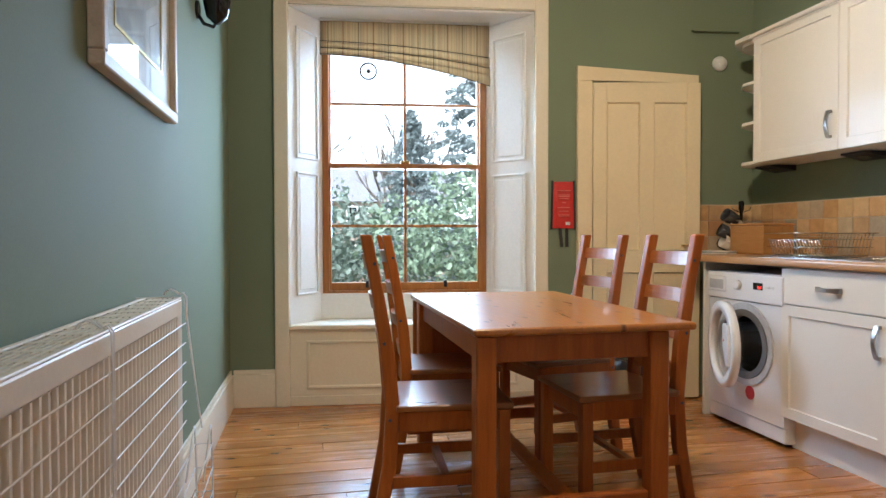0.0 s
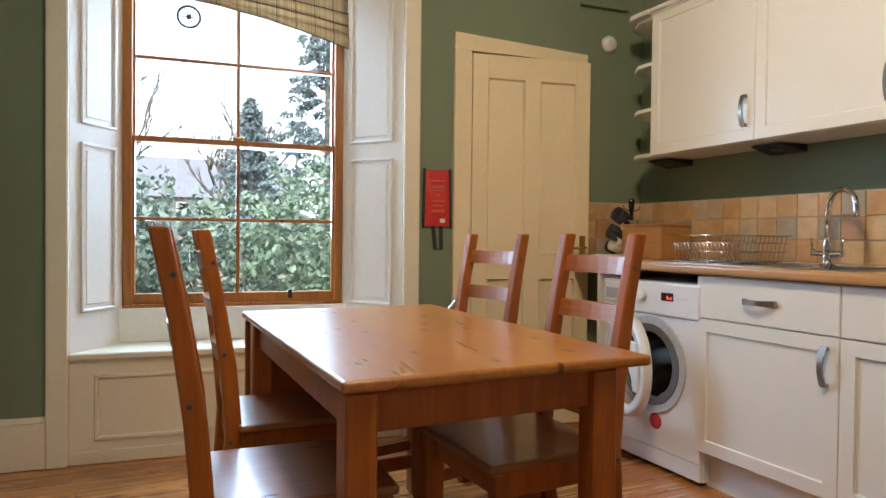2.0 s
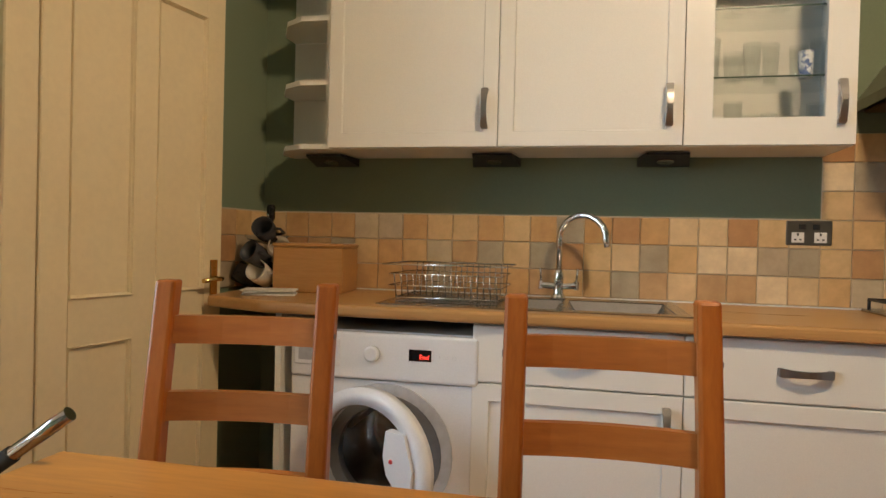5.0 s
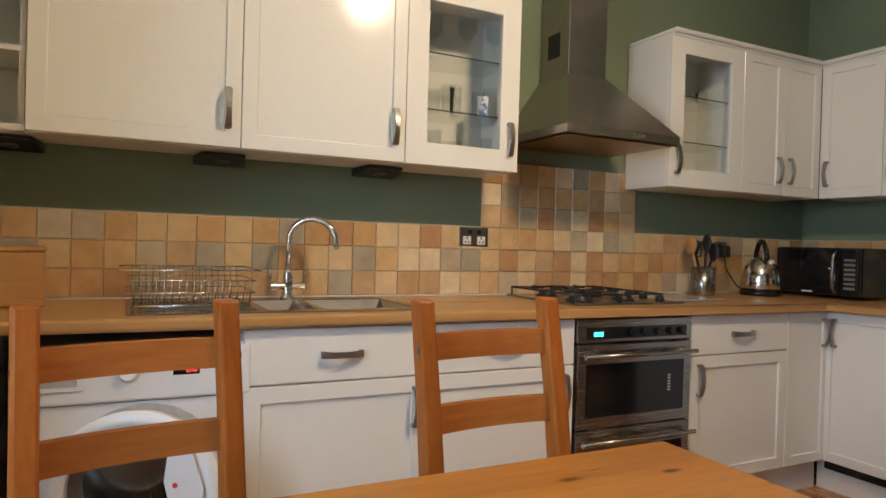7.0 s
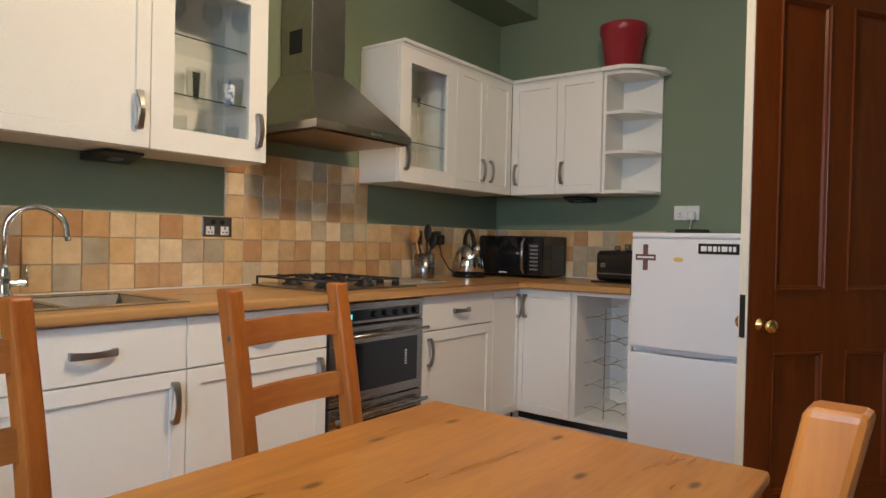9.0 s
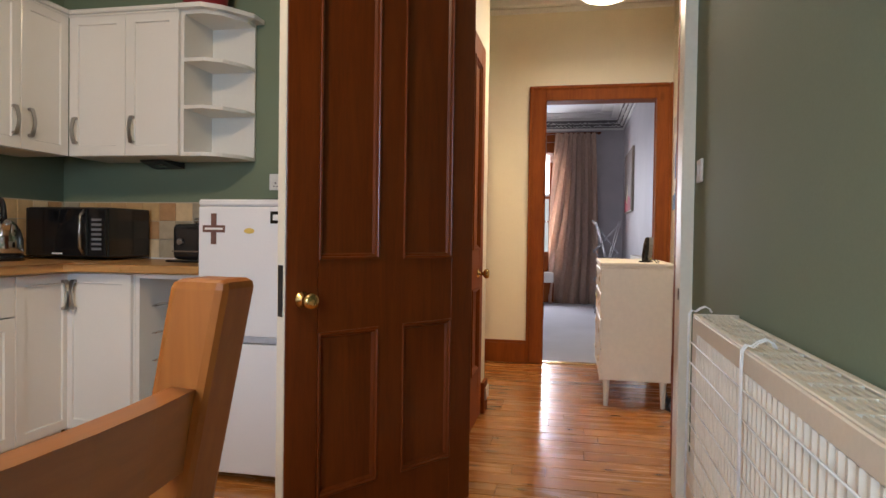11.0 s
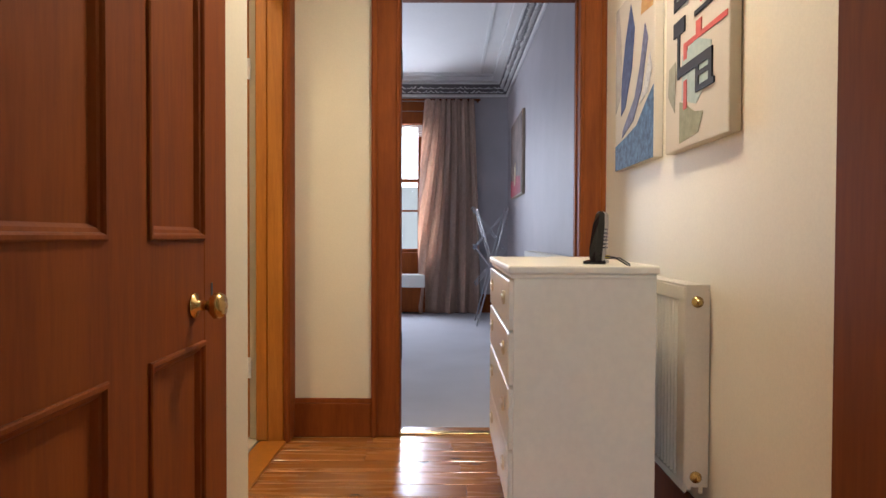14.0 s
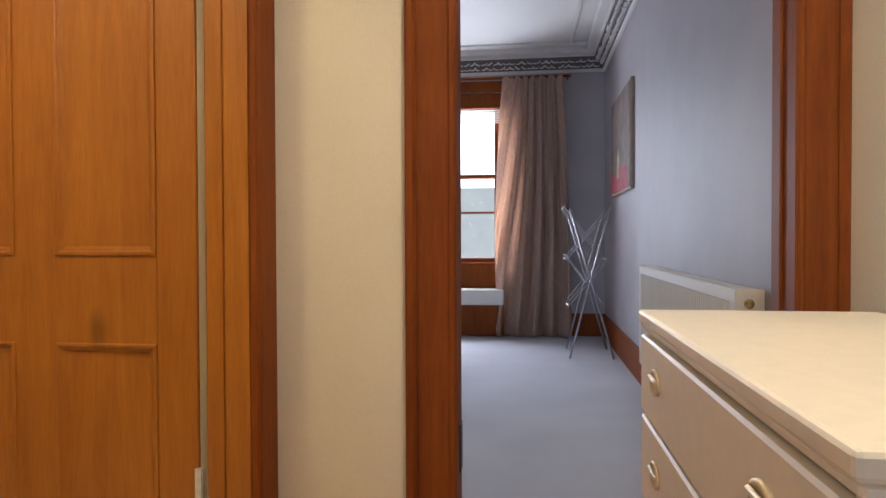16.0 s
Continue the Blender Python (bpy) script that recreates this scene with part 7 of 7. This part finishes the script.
boxes("architrave", [((-0.10, 0.0, 0.02), (0.0, 0.025, 2.74)), ((ww, 0.0, 0.02), (ww + 0.1, 0.025, 2.74)), ((0.0, 0.0, WZ1), (ww, 0.025, 2.74))], M_FRAME, bw, 0.006)
for z0, z1, v in ((0.78, 1.74, -0.10), (1.70, 2.46, -0.13)):
    s = boxes("sash", [((0.07, v - 0.02, z0), (0.11, v + 0.02, z1)), ((ww - 0.11, v - 0.02, z0), (ww - 0.07, v + 0.02, z1)), ((0.11, v - 0.02, z0), (ww - 0.11, v + 0.02, z0 + 0.05)), ((0.11, v - 0.02, z1 - 0.035), (ww - 0.11, v + 0.02, z1)), ((ww / 2 - 0.011, v - 0.015, z0), (ww / 2 + 0.011, v + 0.015, z1))] + ([((0.11, v - 0.015, 1.315), (ww - 0.11, v + 0.015, 1.34))] if z0 < 1 else []), M_FRAME, bw, 0.003)
    for x0, x1 in ((0.11, ww / 2), (ww / 2, ww - 0.11)):
        p = box("pane", (x0, v - 0.003, z0 + 0.04), (x1, v + 0.001, z1 - 0.03), M_PANE, s)
        p.visible_shadow = False
box("window_sill", (0.0, -0.02, 0.34), (ww, 0.22, 0.505), M_SHUTTER, bw, 0.01, "white cushion-like window seat")
box("seat_front", (0.0, -0.02, 0.02), (ww, 0.18, 0.338), M_FRAME, bw, 0.005)

# floor-length curtain
n_c = Nodes("dusty_pink_curtain", 0.9)
gc = n_c.noise(n_c.vector((1, 1, 0.3)), 60, 3)
n_c.colour(n_c.ramp(gc, [(0.3, (0.60, 0.42, 0.32)), (0.7, (0.74, 0.55, 0.43))]))
n_c.bump(n_c.noise(n_c.vector(), 500, 2), 0.3, 0.001)
n_c.bsdf.inputs["Sheen Weight"].default_value = 0.3
cu = thing("curtain", pose(0, 0, 0), "dusty pink floor-length curtain drawn to one side", "curtain")
bm = bmesh.new()
nx, nz = 130, 34
grid = []
for i in range(nx + 1):
    q = i / nx
    col = []
    for j in range(nz + 1):
        z = 2.735 * (1 - j / nz) + 0.01
        t = j / nz
        amp = 0.026 + 0.036 * t
        ph = q * 2 * math.pi * (6.5 - 2.0 * t) + 0.9 * math.sin(q * 9 + 2.5 * t)
        spread = 0.62 + 0.16 * math.sin(math.pi * min(1, t * 1.0) * 0.62) + 0.03 * t
        x = 0.11 - spread / 2 + spread * q + 0.02 * math.sin(q * 7 + t * 3)
        yv = BYF + 0.14 + amp * math.sin(ph) + 0.012 * math.sin(ph * 2.3 + t * 5) + (0.05 * (t - 0.93) / 0.07 * math.sin(q * 14) if t > 0.93 else 0)
        col.append(bm.verts.new((x, yv, z)))
    grid.append(col)
for p, q in zip(grid, grid[1:]):
    for c in range(nz):
        f = bm.faces.new((p[c], p[c + 1], q[c + 1], q[c]))
        f.smooth = True
bmesh.ops.solidify(bm, geom=list(bm.faces), thickness=0.004)
part("cloth", bm, n_c.mat, cu)
bm = bmesh.new()
bm_tube(bm, [(-0.28, BYF + 0.11, 2.745), (1.75, BYF + 0.11, 2.745)], 0.014, 10)
part("rail", bm, M_FRAME, cu, "wooden curtain pole")
for k in range(9):
    bm = bmesh.new()
    x = -0.13 + k * 0.062
    bm_tube(bm, [(x, BYF + 0.11 + 0.022 * math.cos(a * math.pi / 6), 2.742 + 0.022 * math.sin(a * math.pi / 6)) for a in range(12)], 0.003, 5, True)
    part("ring", bm, M_IRON, cu)
boxes("bracket", [((-0.26, BYF, 2.73), (-0.24, BYF + 0.11, 2.745))], M_FRAME, cu)

# framed painting
bp = thing("framed_painting", pose(BXR, -6.98, 1.43, 0, 0, 90), "framed dark abstract painting with red and gold", "painting")
box("frame", (0, -0.03, 0), (1.14, -0.001, 0.86), wood("pale_frame_wood", (0.35, 0.26, 0.18), (0.5, 0.4, 0.3), 0.4, 'X', False, 0.0), bp, 0.004)
box("canvas", (0.02, -0.034, 0.02), (1.12, -0.028, 0.84), brushed("umber_ground", (0.10, 0.06, 0.05), (0.22, 0.15, 0.12), 4), bp)
blot("red_field", [(0.03, 0.03), (1.11, 0.03), (1.11, 0.30), (0.70, 0.36), (0.40, 0.30), (0.03, 0.34)], brushed("crimson_paint", (0.25, 0.02, 0.04), (0.45, 0.06, 0.08), 6), bp, 0)
blot("gold_figure", [(0.46, 0.20), (0.60, 0.22), (0.62, 0.46), (0.56, 0.62), (0.48, 0.52), (0.44, 0.36)], brushed("gold_paint", (0.36, 0.22, 0.08), (0.62, 0.52, 0.34), 12), bp, 1)
radiator(pose(BXR, -5.0, 0, 0, 0, 90), 1.95, 0.24, 0.87, "white panel radiator on the bedroom wall", 0.10)
bs_ = socket("bedroom_socket", pose(BXR + 0.0225, -5.2, 0.16, 0, 0, 90), "white socket on the dark skirting", M_PLASTIC, 0.13, 0.08, white=True)

# folding clothes airer, half open, against the wall
ca = thing("clothes_airer", pose(-0.36, -6.62, 0), "grey metal folding clothes airer leaning by the wall", "clothes airer")
M_GALV = metal("galvanised_tube", (0.50, 0.50, 0.53), 0.35, False)
for y in (-0.25, 0.25):
    for x0, z0, x1, z1 in ((-0.20, 0.0, 0.17, 1.30), (0.17, 0.0, -0.17, 1.32)):
        bm = bmesh.new()
        bm_tube(bm, [(x0, y, z0 + 0.008), (x1, y, z1)], 0.009, 8)
        part("leg", bm, M_GALV, ca)
for k, (x0, z0, x1, z1) in enumerate(((0.22, 1.32, -0.14, 0.86), (0.20, 0.90, -0.12, 0.48), (-0.17, 1.28, 0.20, 0.86), (-0.16, 0.86, 0.18, 0.46))):
    for y in (-0.25, 0.0, 0.25):
        bm = bmesh.new()
        bm_tube(bm, [(x0, y, z0), (x1, y, z1)], 0.0055, 6)
        part("strut", bm, M_GALV, ca)
for x, z in ((0.22, 1.32), (-0.14, 0.86), (0.20, 0.90), (-0.12, 0.48), (0.20, 0.86), (0.18, 0.46), (-0.17, 1.28)):
    bm = bmesh.new()
    bm_tube(bm, [(x, -0.25, z), (x, 0.25, z)], 0.0045, 6)
    part("rail", bm, M_GALV, ca)

# ---- outside the kitchen window ----
GZ = -1.6
M_LAWN = brushed("winter_grass", (0.05, 0.085, 0.025), (0.10, 0.15, 0.05), 3)
bm = bmesh.new()
vs = [bm.verts.new(v) for v in ((-120, 5.2, GZ), (120, 5.2, GZ), (120, 160, GZ + 1.0), (-120, 160, GZ + 1.0))]
bm.faces.new(vs)
structure(part("ground", bm, M_LAWN), "winter garden lawn", "ground")


def foliage_mat(name, a, b, c):
    n = Nodes(name, 0.6)
    geo = n.tree.nodes.new("ShaderNodeNewGeometry")
    n.colour(n.ramp(geo.outputs["Random Per Island"], [(0.0, a), (0.6, b), (1.0, c)]))
    n.bsdf.inputs["Transmission Weight"].default_value = 0.0
    return n.mat


# leaf colours paled and greyed, so the garden's haze is in the leaves
M_IVY = foliage_mat("ivy_leaf", (0.13, 0.18, 0.14), (0.19, 0.24, 0.195), (0.25, 0.30, 0.25))
M_LAUREL = foliage_mat("laurel_leaf", (0.14, 0.20, 0.13), (0.20, 0.27, 0.175), (0.27, 0.34, 0.24))
M_CONIFER = foliage_mat("conifer_spray", (0.15, 0.19, 0.19), (0.20, 0.245, 0.245), (0.26, 0.30, 0.30))
M_BARK = brushed("grey_bark", (0.09, 0.075, 0.06), (0.20, 0.17, 0.14), 20)


def leaf_cloud(name, spots, count, size, material, parent, seed):
    """Many small leaves scattered through rough clumps given as (x, y, z, radius, height)."""
    r = np.random.RandomState(seed)
    w = np.array([s[3] ** 2 * s[4] for s in spots])
    pick = r.choice(len(spots), count, p=w / w.sum())
    sp = np.array(spots)[pick]
    d = r.normal(size=(count, 3))
    d /= np.linalg.norm(d, axis=1)[:, None]
    rad = r.uniform(0.55, 1.08, count) ** 0.6
    lump = 1 + 0.25 * np.sin(sp[:, 0] * 3 + d[:, 0] * 5) * np.cos(d[:, 2] * 6 + sp[:, 1])
    c = sp[:, :3] + d * np.stack([sp[:, 3], sp[:, 3], sp[:, 4]], 1) * (rad * lump)[:, None]
    a = r.normal(size=(count, 3))
    a /= np.linalg.norm(a, axis=1)[:, None]
    b = np.cross(a, r.normal(size=(count, 3)))
    b /= np.linalg.norm(b, axis=1)[:, None]
    s = size * r.uniform(0.6, 1.4, count)[:, None]
    v = np.stack([c - a * s, c + b * s * 0.55, c + a * s, c - b * s * 0.55], 1).reshape(-1, 3)
    me = bpy.data.meshes.new(name)
    f = np.arange(count * 4).reshape(-1, 4)
    me.from_pydata(v.tolist(), [], f.tolist())
    me.materials.append(material)
    ob = new(name, me)
    ob.parent = parent
    return tagged(ob, kind="stuff")


def branches(bm, p, d, length, r, depth, rng_, spread=0.55, up=0.25):
    q = p + d * length
    mid = (p + q) / 2 + Vector((rng_.uniform(-1, 1), rng_.uniform(-1, 1), rng_.uniform(-1, 1))) * length * 0.06
    bm_tube(bm, [p, mid, q], [r, r * 0.85, r * 0.68], 5 if depth > 1 else 4)
    if depth == 0:
        return
    for k in range(rng_.choice((2, 3, 3))):
        nd = (d + Vector((rng_.uniform(-1, 1), rng_.uniform(-1, 1), rng_.uniform(-0.6, 1))) * spread + Vector((0, 0, up * 0.4))).normalized()
        branches(bm, p + d * length * rng_.uniform(0.55, 1.0), nd, length * rng_.uniform(0.6, 0.8), r * 0.6, depth - 1, rng_, spread, up)


for x, y, hgt, sd in ((-2.6, 20.0, 3.2, 1), (-0.6, 24.0, 3.6, 2), (3.2, 22.0, 3.0, 6), (9.0, 21.0, 3.4, 8)):
    tr = thing("bare_tree", pose(x, y, GZ), "bare winter tree with fine grey branches", "tree", "bare garden trees")
    bm = bmesh.new()
    rr = random.Random(sd)
    base = Vector((0, 0, 0))
    bm_tube(bm, [(0, 0, -0.1), (0.05, 0, hgt * 0.5), (0, 0.05, hgt)], [0.18, 0.15, 0.12], 8)
    part("trunk", bm, M_BARK, tr)
    bm = bmesh.new()
    for k in range(5):
        a = k * 1.26 + rr.uniform(-0.3, 0.3)
        branches(bm, Vector((0, 0, hgt * rr.uniform(0.75, 1.0))), Vector((math.cos(a) * 0.5, math.sin(a) * 0.5, 1)).normalized(), hgt * 0.55, 0.075, 4, rr)
    tagged(part("crown", bm, M_BARK, tr), kind="stuff")


def bush(x, y, r, h, material, label, count, size, seed, name="bush"):
    b = thing(name, pose(x, y, GZ), label, "bush", "garden bushes")
    rr = random.Random(seed)
    spots = [(rr.uniform(-r, r) * 0.7, rr.uniform(-r, r) * 0.4, h * rr.uniform(0.15, 0.85), r * rr.uniform(0.35, 0.6), h * rr.uniform(0.18, 0.30)) for _ in range(9)]
    leaf_cloud("leaves", spots, count, size, material, b, seed)
    bm = bmesh.new()
    for s in spots[:7]:
        bm_tube(bm, [(s[0] * 0.3, s[1] * 0.3, -0.05), (s[0] * 0.8, s[1] * 0.7, s[2] * 0.6), (s[0], s[1], s[2])], [0.04, 0.025, 0.01], 5)
    tagged(part("stems", bm, M_BARK, b), kind="stuff")


for x, y, r, h, mat_, cnt, size, sd in ((-1.6, 10.5, 1.5, 2.9, M_LAUREL, 9000, 0.055, 3), (0.4, 11.5, 1.7, 3.3, M_IVY, 11000, 0.055, 4), (2.4, 11.0, 1.6, 3.4, M_LAUREL, 10000, 0.05, 5), (4.4, 11.5, 1.8, 3.2, M_IVY, 10000, 0.055, 6), (-3.8, 11.5, 1.8, 3.6, M_IVY, 10000, 0.06, 7), (6.8, 13.0, 2.2, 3.6, M_IVY, 9000, 0.06, 8), (-6.0, 13.0, 2.2, 3.8, M_LAUREL, 8000, 0.065, 9), (-0.6, 8.6, 0.9, 1.9, M_LAUREL, 5000, 0.05, 10), (9.5, 15.0, 2.6, 4.0, M_IVY, 8000, 0.07, 12)):
    bush(x, y, r, h, mat_, "dense evergreen shrub in the garden", cnt, size, sd)
for x, y, hgt, r, sd in ((4.3, 16.0, 8.6, 2.1, 31), (6.6, 17.5, 8.0, 2.0, 32), (2.9, 18.0, 6.0, 1.6, 33)):
    tr = thing("conifer", pose(x, y, GZ), "tall dark feathery conifer behind the garden", "tree", "conifers")
    bm = bmesh.new()
    bm_tube(bm, [(0, 0, -0.1), (0.05, 0, hgt * 0.5), (0, 0, hgt)], [0.2, 0.12, 0.02], 8)
    part("trunk", bm, M_BARK, tr)
    rr = random.Random(sd)
    spots = []
    for k in range(620):
        q = rr.random() ** 0.8
        rad = r * (1 - q) ** 0.75 * rr.uniform(0.35, 1.05)
        a = rr.uniform(0, 6.283)
        spots.append((rad * math.cos(a), rad * math.sin(a), 0.6 + q * (hgt - 0.6), 0.09 + 0.20 * (1 - q) * rr.random(), 0.04 + 0.06 * rr.random()))
    leaf_cloud("crown", spots, 30000, 0.045, M_CONIFER, tr, sd)
# a house beyond the hedge, and a far line of woods
hs_ = thing("house", pose(-1.5, 34, GZ), "distant brick house behind the bare trees", "house")
M_HB = painted("far_brick", (0.30, 0.22, 0.18), 0.8, 20, 0.1, 0.2)
M_SLATE = painted("far_slate", (0.20, 0.20, 0.22), 0.7, 20, 0.1, 0.2)
box("wall", (0, 0, 0), (9, 7, 4.4), M_HB, hs_)
bm = bmesh.new()
v = [bm.verts.new(p) for p in ((-0.3, -0.3, 4.4), (9.3, -0.3, 4.4), (9.3, 7.3, 4.4), (-0.3, 7.3, 4.4), (-0.3, 3.5, 6.6), (9.3, 3.5, 6.6))]
for f in ((0, 1, 5, 4), (2, 3, 4, 5), (3, 0, 4), (1, 2, 5), (3, 2, 1, 0)):
    bm.faces.new([v[i] for i in f])
part("roof", bm, M_SLATE, hs_)
for x in (1.2, 3.6, 6.2):
    for z in (0.9, 2.9):
        wdw = box("window", (x, -0.05, z), (x + 1.0, 0.02, z + 1.2), M_DARKGLASS, hs_)
        boxes("frame", [((x - 0.08, -0.09, z - 0.08), (x, 0, z + 1.28)), ((x + 1.0, -0.09, z - 0.08), (x + 1.08, 0, z + 1.28)), ((x, -0.09, z - 0.08), (x + 1.0, 0, z)), ((x, -0.09, z + 1.2), (x + 1.0, 0, z + 1.28)), ((x + 0.47, -0.08, z), (x + 0.53, 0, z + 1.2))], M_SHUTTER, wdw)
wd = thing("far_woods", pose(0, 46, GZ), "far belt of winter trees", "woods", kind="stuff")
rr = random.Random(77)
leaf_cloud("tree_belt", [(rr.uniform(-40, 50), rr.uniform(-4, 8), rr.uniform(0.5, 4.5), rr.uniform(1.5, 3), rr.uniform(1, 2)) for _ in range(90)], 16000, 0.22, foliage_mat("far_twigs", (0.10, 0.11, 0.085), (0.15, 0.15, 0.12), (0.20, 0.20, 0.16)), wd, 78)
# pale stone buildings across the street from the bedroom
st = thing("street_building", pose(-6, -30, -6), "pale stone tenement across the street", "building")
box("wall", (0, 0, 0), (26, 4, 9), painted("pale_sandstone", (0.60, 0.58, 0.54), 0.8, 8, 0.08, 0.3), st)
structure(box("street", (-40, -40, -6.2), (40, -8.3, -6.0), painted("asphalt", (0.05, 0.05, 0.05), 0.8, 40, 0.1, 0.3)), "asphalt street", "road")

# ---- wall tiles, each a piece of its own ----
def tile_mat():
    n = Nodes("rustic_ceramic_tile", 0.3)
    info = n.tree.nodes.new("ShaderNodeObjectInfo")
    base = n.ramp(info.outputs["Random"], [(0.0, (0.51, 0.29, 0.14)), (0.12, (0.60, 0.37, 0.17)), (0.28, (0.65, 0.43, 0.21)), (0.42, (0.50, 0.41, 0.29)), (0.50, (0.56, 0.37, 0.20)), (0.60, (0.67, 0.48, 0.26)), (0.72, (0.43, 0.37, 0.27)), (0.80, (0.57, 0.47, 0.32)), (0.86, (0.72, 0.54, 0.32)), (0.93, (0.79, 0.64, 0.43)), (1.0, (0.80, 0.67, 0.47))])
    for e in n.tree.nodes:
        if e.bl_idname == "ShaderNodeValToRGB":
            e.color_ramp.interpolation = 'CONSTANT'
    v = n.vector((1, 1, 1), True)
    blot_ = n.noise(v, 14.0, 5.0, 0.65)
    n.colour(n.mix(base, n.ramp(blot_, [(0.3, (0.78, 0.72, 0.66)), (0.7, (1.12, 1.1, 1.06))]), 0.8, 'MULTIPLY'))
    n.rough_from(blot_, 0.22, 0.42)
    n.bump(n.noise(v, 45.0, 3.0), 0.15, 0.002)
    return n.mat


M_TILE = tile_mat()
M_GROUT = painted("sandy_grout", (0.52, 0.45, 0.34), 0.8, 200, 0.05, 0.2)
TS = 0.1
bm = bmesh.new()
bm_box(bm, (0.0015, -0.006, 0.0015), (TS - 0.0015, 0.0, TS - 0.0015))
bmesh.ops.bevel(bm, geom=[e for e in bm.edges if all(v.co.y < -0.005 for v in e.verts)], offset=0.002, segments=1, affect='EDGES')
tile_mesh = bpy.data.meshes.new("tile")
bm.to_mesh(tile_mesh)
bm.free()
tile_mesh.materials.append(M_TILE)
TZ0 = 0.918


def tiled(name, m, cells, back, label):
    """A grout bed with tiles; cells are (column, row), back a list of boxes in the wall's own frame."""
    bed = structure(boxes(name, back, M_GROUT, m=m), label, "tiling")
    for c, r in cells:
        t = new("tile", tile_mesh)
        t.parent = bed
        t.location = (c * TS, -0.003, TZ0 + r * TS)
    return bed


# unit wall: starts at the window wall; x runs towards the alcove
mu = pose(XU, 4.17, 0, 0, 0, -90)
L = 4.17 - YB
cells = [(c, r) for c in range(int(L / TS)) for r in range(3)]
c0_, c1_ = 21, 30
cells += [(c, r) for c in range(c0_, c1_) for r in range(3, 6)]
tiled("splashback_units", mu, cells, [((0, -0.003, TZ0), (L, 0, TZ0 + 3 * TS + 0.004)), ((c0_ * TS, -0.003, TZ0 + 3 * TS + 0.004), (c1_ * TS, 0, TZ0 + 6 * TS))], "sand and ochre square tiles above the worktop")
mb = pose(XU - 0.01, YB, 0, 0, 0, 180)
cells = [(c, r) for c in range(12) for r in range(3)]
tiled("splashback_alcove", mb, cells, [((0, -0.003, TZ0), (12 * TS, 0, TZ0 + 3 * TS + 0.004))], "sand and ochre square tiles beside the fridge")
mw_ = WALL @ pose(2.78, 0, 0)
tiled("splashback_window", mw_, [(c, r) for c in range(5) for r in range(3)], [((0, -0.003, TZ0), (0.50, 0, TZ0 + 3 * TS + 0.004))], "sand and ochre square tiles in the corner")

# ---- floorboards, laid across the rooms ----
floor_ob = bpy.data.objects["floor"]
rng = random.Random(4)
y = -2.635
board_meshes = {}
while y < 4.62:
    bw = rng.choice((0.128, 0.134, 0.140))
    lo, hi = (-0.64, 0.95) if y < YB - 0.05 else (-0.64, 2.99)
    cuts = [lo] + sorted(rng.uniform(lo + 0.5, hi - 0.4) for _ in range(1 if hi < 2 else 2) if rng.random() < 0.8) + [hi]
    for a, b in zip(cuts, cuts[1:]):
        if b - a < 0.1:
            continue
        key = (bw, round(b - a - 0.002, 4))
        if key not in board_meshes:
            bm = bmesh.new()
            L = key[1]
            bm_box(bm, (0, 0.0022, -0.022), (L, bw - 0.0022, 0.0))
            bmesh.ops.bevel(bm, geom=[e for e in bm.edges if all(v.co.z > -0.001 for v in e.verts) and abs(e.verts[0].co.x - e.verts[1].co.x) > 0.05], offset=0.002, segments=1, affect='EDGES')
            me = bpy.data.meshes.new("floorboard")
            bm.to_mesh(me)
            bm.free()
            me.materials.append(M_FLOOR)
            board_meshes[key] = me
        ob = new("floorboard", board_meshes[key])
        ob.parent = floor_ob
        ob.location = (a + 0.001, y, rng.uniform(-0.0012, 0.0))
    y += bw
